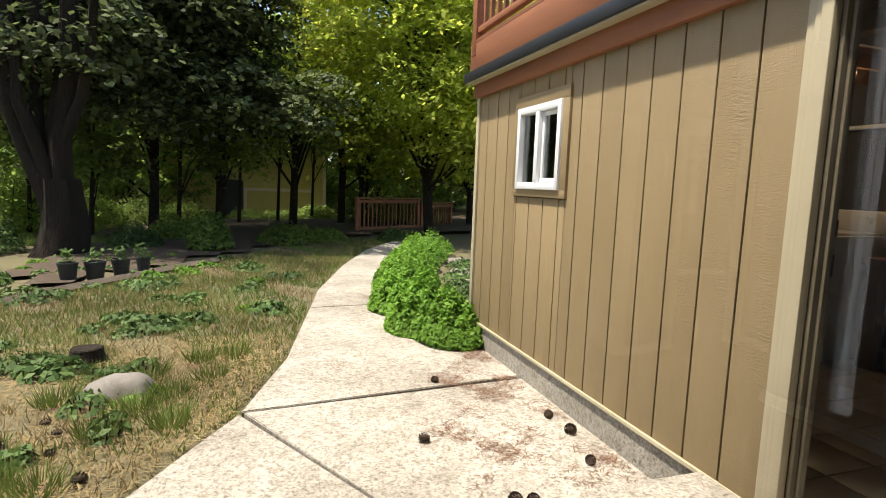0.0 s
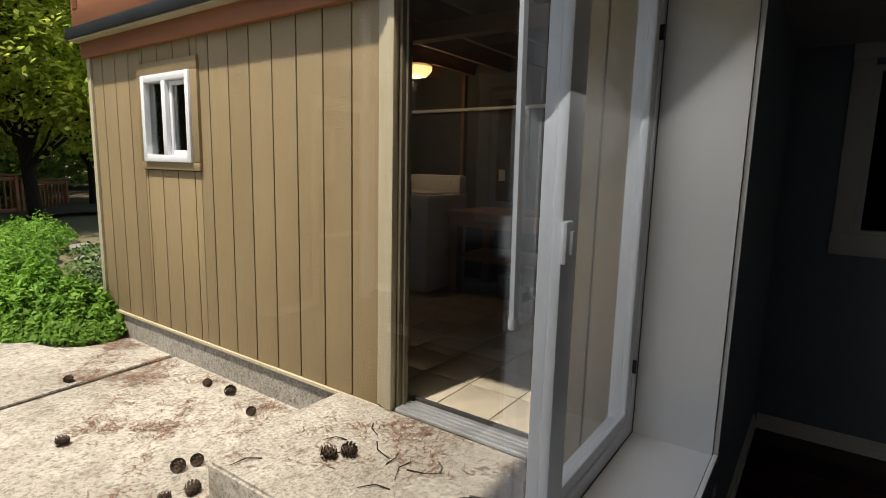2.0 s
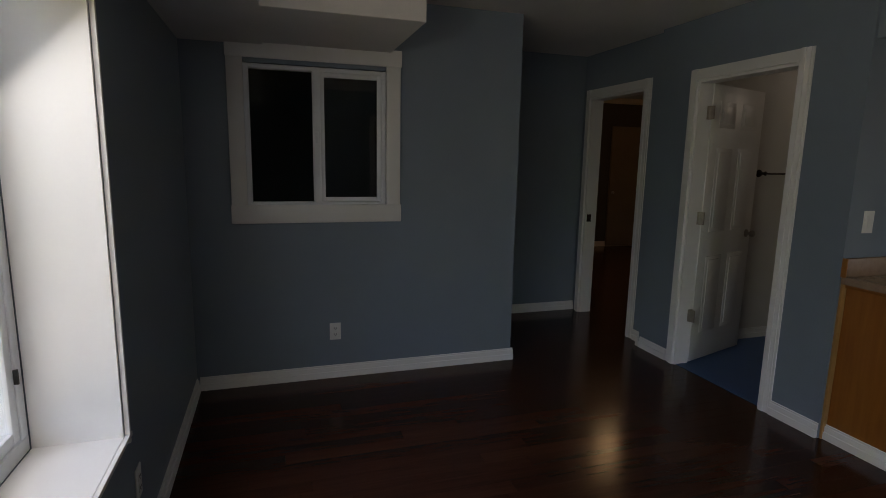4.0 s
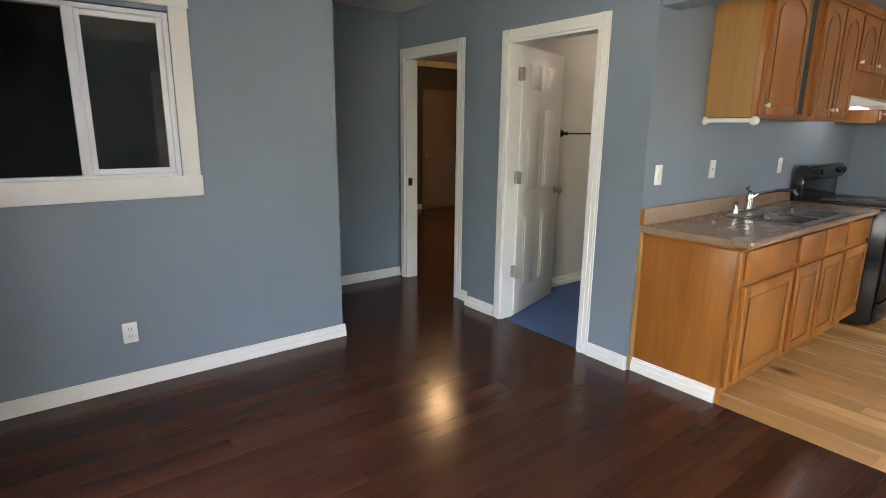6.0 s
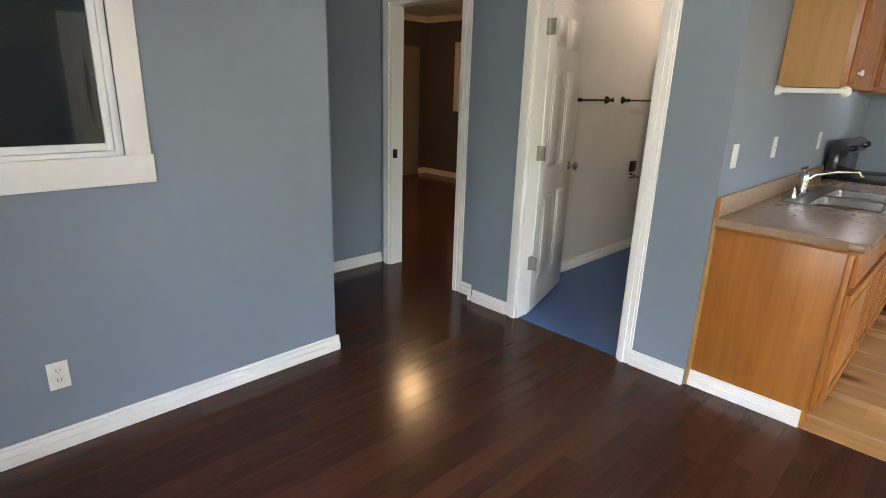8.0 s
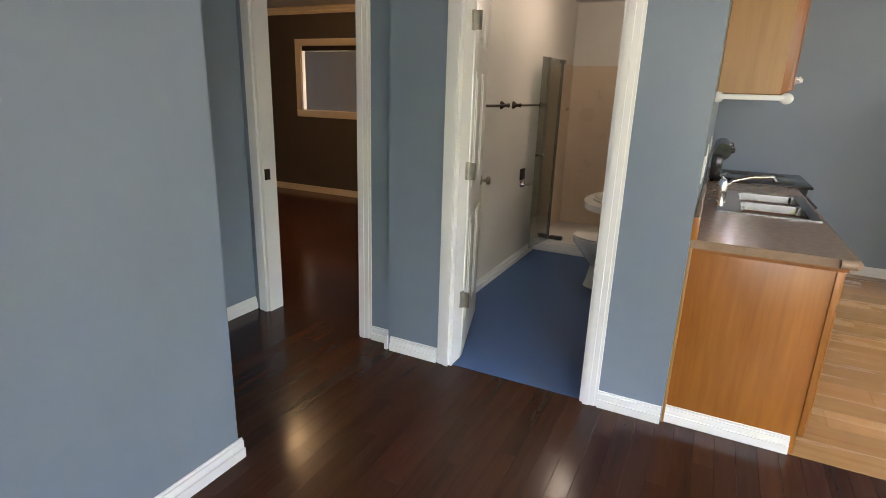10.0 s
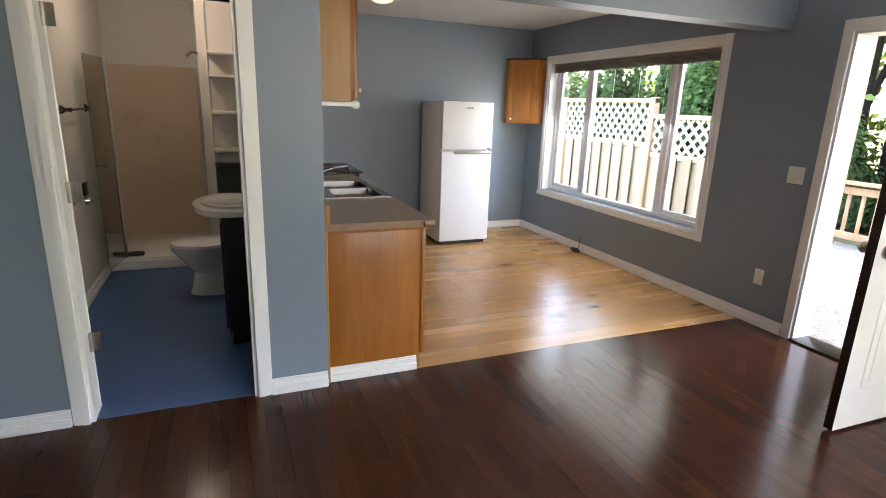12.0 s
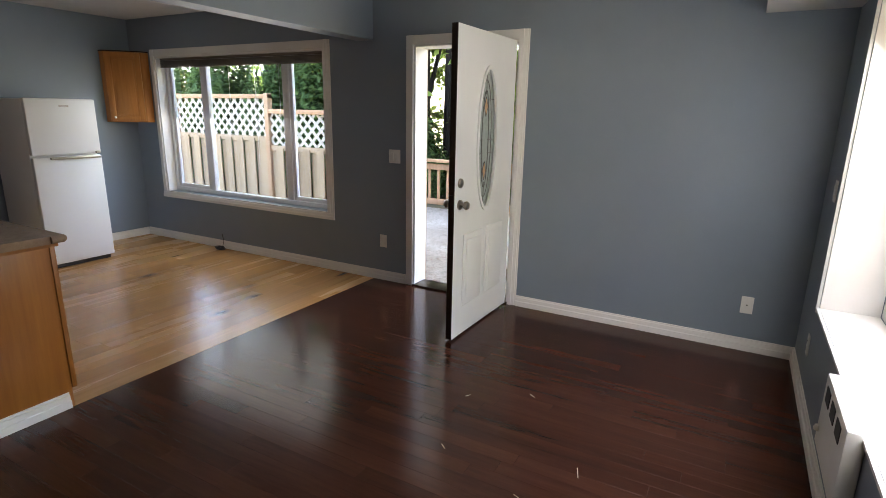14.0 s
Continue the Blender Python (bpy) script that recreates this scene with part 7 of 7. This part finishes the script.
for i in range(16):
    x, y = 2.8 + 0.65 * rng.random(), 1.95 + 1.1 * rng.random()
    a = rng.random() * 6.28
    l = 0.06 + 0.10 * rng.random()
    bm = limb(bmesh.new(), [(x, y, 0.262), (x + l * 0.5 * math.cos(a), y + l * 0.5 * math.sin(a), 0.268), (x + l * math.cos(a + 0.3), y + l * math.sin(a + 0.3), 0.263)], 0.003, 0.0015, 5)
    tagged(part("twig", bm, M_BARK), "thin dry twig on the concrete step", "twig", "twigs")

# ---- outside, west: fence, railing, trees ----
fn = thing("fence", "pale cedar fence with white lattice top and orange posts", "fence", at=(-2.5, -7.5, -0.1))
FXW = -2.5


def fence_panel(y0, y1, top):
    zl = top - (0.70 if top > 1.6 else 0.60)
    part("top_rail", boxes((FXW - 0.05, y0, top - 0.07, FXW + 0.05, y1, top), bevel=0.003), M_RAILW, fn)
    part("rail", boxes((FXW - 0.03, y0, zl - 0.09, FXW + 0.03, y1, zl), bevel=0.003), M_CEDAR, fn)
    part("post", boxes((FXW - 0.05, y1 - 0.09, -0.15, FXW + 0.055, y1, top + 0.015), bevel=0.003), M_RAILW, fn)
    part("lattice", lattice(y0, y1 - 0.09, zl, top - 0.07), M_LATTICE, fn)
    n = int((y1 - y0) / 0.145)
    for i in range(n):
        y = y0 + i * (y1 - y0 - 0.09) / n
        s = 0.032 if i % 2 else -0.012
        part("board", boxes((FXW + s, y, -0.1, FXW + s + 0.018, y + 0.15, zl - (0.10 if i % 2 == 0 else 0.04))), M_CEDAR, fn)


def lattice(y0, y1, z0, z1):
    bm = bmesh.new()
    for s, x in ((1, FXW), (-1, FXW + 0.008)):
        c = -4.0
        while c < 8.0:
            # strip along z = s * (y - y0) + c
            pts = []
            for y in (y0, y1):
                pts.append((y, s * (y - y0) + c))
            (ya, za), (yb, zb) = pts
            lo, hi = z0 - 0.0, z1
            ts = []
            for zt in (lo, hi):
                t = (zt - za) / (zb - za)
                ts.append(t)
            t0, t1 = max(0, min(ts)), min(1, max(ts))
            if t1 - t0 > 0.01:
                A = Vector((x, ya + (yb - ya) * t0, za + (zb - za) * t0))
                B = Vector((x, ya + (yb - ya) * t1, za + (zb - za) * t1))
                d = (B - A).normalized()
                w = Vector((0, -d.z, d.y)) * 0.025
                h = Vector((0.006, 0, 0))
                v = [bm.verts.new(p) for p in (A - w, A + w, B + w, B - w, A - w + h, A + w + h, B + w + h, B - w + h)]
                for q in ((0, 1, 2, 3), (7, 6, 5, 4), (0, 4, 5, 1), (2, 6, 7, 3), (1, 5, 6, 2), (3, 7, 4, 0)):
                    bm.faces.new([v[k] for k in q])
            c += 0.185
    return bm


fence_panel(-10.8, -8.6, 1.745)
fence_panel(-8.6, -6.17, 1.745)
fence_panel(-6.17, -4.75, 1.50)
railing("orange-brown wooden porch railing", -3.2, -4.3, -3.2, -2.6, -0.045, 0.78, M_RAILW, 9, group="porch railings")
railing("orange-brown wooden porch railing", -3.2, -2.6, -3.2, -0.9, -0.045, 0.78, M_RAILW, 9, group="porch railings")
railing("orange-brown wooden porch railing", -3.2, -0.9, -3.2, 0.9, -0.045, 0.78, M_RAILW, 9, group="porch railings")
# first crown enlarged and second tree added only to shade porch and door
for x, y, h, r, m, n, tr, lo in ((-6.0, -4.58, 14, 3.6, M_LEAF_M, 24000, 0.16, 0.42), (-4.6, -1.5, 15, 3.4, M_LEAF_M, 26000, 0.15, 0.5), (-4.9, -8.6, 10, 2.8, M_LEAF_M, 5000, 0.16, 0.5), (-5.6, -6.2, 8.5, 2.2, M_LEAF_M, 6500, 0.17, 0.4), (-6.6, -5.6, 10, 2.4, M_LEAF_M, 6000, 0.2, 0.4), (-9, -8, 11, 3.2, M_LEAF_M, 8000, 0.2, 0.10), (-7.5, -11, 10, 3.0, M_LEAF_M, 8000, 0.18, 0.10), (-8.5, -3.0, 9, 2.8, M_LEAF_M, 8000, 0.16, 0.10), (-6.5, -7.5, 8, 2.4, M_LEAF_M, 7000, 0.2, 0.10), (-10, -1, 11, 3.2, M_LEAF_M, 6000, 0.2, 0.10), (-12, -14, 13, 3.6, M_LEAF_D, 5000, 0.2, 0.10), (-14, -6, 13, 3.8, M_LEAF_M, 5000, 0.2, 0.10)):
    tree("green tree beyond the porch and fence", x, y, h, r, m, int(n * 1.9), 0.095, tr, lo, "porch trees", lobes=18)
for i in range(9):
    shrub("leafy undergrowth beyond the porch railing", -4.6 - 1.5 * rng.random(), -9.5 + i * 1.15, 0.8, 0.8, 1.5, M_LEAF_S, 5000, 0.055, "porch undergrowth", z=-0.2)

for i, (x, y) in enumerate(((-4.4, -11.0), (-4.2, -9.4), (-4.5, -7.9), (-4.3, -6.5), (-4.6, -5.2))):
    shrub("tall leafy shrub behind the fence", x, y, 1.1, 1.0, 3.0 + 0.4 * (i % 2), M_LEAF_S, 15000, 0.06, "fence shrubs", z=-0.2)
litter("leaf_litter", 5000, lambda x, y: drift(x, y, 0.4 + 0.5 * (x + 0.9)), -0.045, "brown leaf litter on the porch by the door", M_NEEDLE, 0.03, -1.7, 0.15, -3.0, 0.3)

# ---- floor boards and tiles, piece by piece ----
def planks(name, label, mat, x0, x1, y0, y1, along, width, length, gap=0.0004, top=0.0):
    ob = thing(name, label, "floor", kind="structure", at=((x0 + x1) / 2, (y0 + y1) / 2, 0))
    share = {}

    def plank(a0, a1, b0, b1):
        dx, dy = a1 - a0, b1 - b0
        key = (round(dx, 3), round(dy, 3))
        if key not in share:
            share[key] = finish(boxes((-dx / 2 + gap, -dy / 2 + gap, -0.014, dx / 2 - gap, dy / 2 - gap, 0.0)), "plank", mat)
            bm = bmesh.new()
            bm.from_mesh(share[key])
            te = [e for e in bm.edges if all(v.co.z > -0.001 for v in e.verts)]
            bmesh.ops.bevel(bm, geom=te, offset=0.0004, segments=1, affect='EDGES')
            bm.to_mesh(share[key])
            bm.free()
        p = new("plank", share[key])
        p.parent = ob
        p.matrix_parent_inverse = Matrix.Translation(-ob.location)
        p.location = ((a0 + a1) / 2, (b0 + b1) / 2, top)
    u0, u1, v0, v1 = (y0, y1, x0, x1) if along == "y" else (x0, x1, y0, y1)
    n = max(1, round((v1 - v0) / width))
    w = (v1 - v0) / n
    for i in range(n):
        at = u0
        first = length * (0.25, 0.7, 0.45, 0.9, 0.55)[i % 5]
        while at < u1 - 0.02:
            e = min(u1, at + (first if at == u0 else length * (0.75, 1.0, 1.25)[int(rng.integers(3))]))
            if u1 - e < 0.12:
                e = u1
            if along == "y":
                plank(v0 + i * w, v0 + (i + 1) * w, at, e)
            else:
                plank(at, e, v0 + i * w, v0 + (i + 1) * w)
            at = e
    return ob


planks("floor_living", "glossy dark brown hardwood floor boards", M_FLOOR, 0.40, 5.08, -1.90, 1.41, "y", 0.083, 1.1)
planks("floor_hall", "glossy dark brown hardwood floor boards", M_FLOOR, 5.08, 6.20, -2.056, -0.73, "y", 0.083, 1.3)
planks("floor_bedroom", "dark brown hardwood bedroom floor boards", M_FLOOR, 5.10, 9.70, -5.64, -2.056, "y", 0.092, 2.2)
planks("floor_kitchen", "pale honey hardwood floor boards with knots", M_KFLOOR, 0.40, 3.07, -5.28, -1.903, "x", 0.165, 1.25)
tl_ob = thing("floor_tiles", "mottled beige stone tiles in the laundry", "floor", kind="structure", at=(5, 3.8, LZ))
tile_me = finish(boxes((-0.150, -0.150, -0.011, 0.150, 0.150, 0.0), bevel=0.002), "tile", M_TILE)
for i in range(9):
    for j in range(13):
        t = new("tile", tile_me)
        t.parent = tl_ob
        t.matrix_parent_inverse = Matrix.Translation(-tl_ob.location)
        t.location = (3.695 + 0.153 + i * 0.306, 1.78 + 0.153 + j * 0.306, LZ)
for x, y, a, l in ((2.6, 0.25, 0.7, 0.09), (2.75, 0.15, 2.2, 0.06), (2.5, 0.32, 1.2, 0.05), (2.2, 0.5, 0.3, 0.07), (2.9, 0.4, 1.9, 0.05), (2.35, -0.1, 0.9, 0.04), (1.9, -0.2, 2.5, 0.03), (2.7, 0.6, 0.2, 0.05), (1.7, 0.1, 1.0, 0.04)):
    bm = limb(bmesh.new(), [(x, y, 0.003), (x + l * math.cos(a), y + l * math.sin(a), 0.004)], 0.0022, 0.0015, 4)
    tagged(part("wood_splinter", bm, M_CREAMTRIM), "pale splinter of wood on the dark floor", "splinter", "floor splinters")
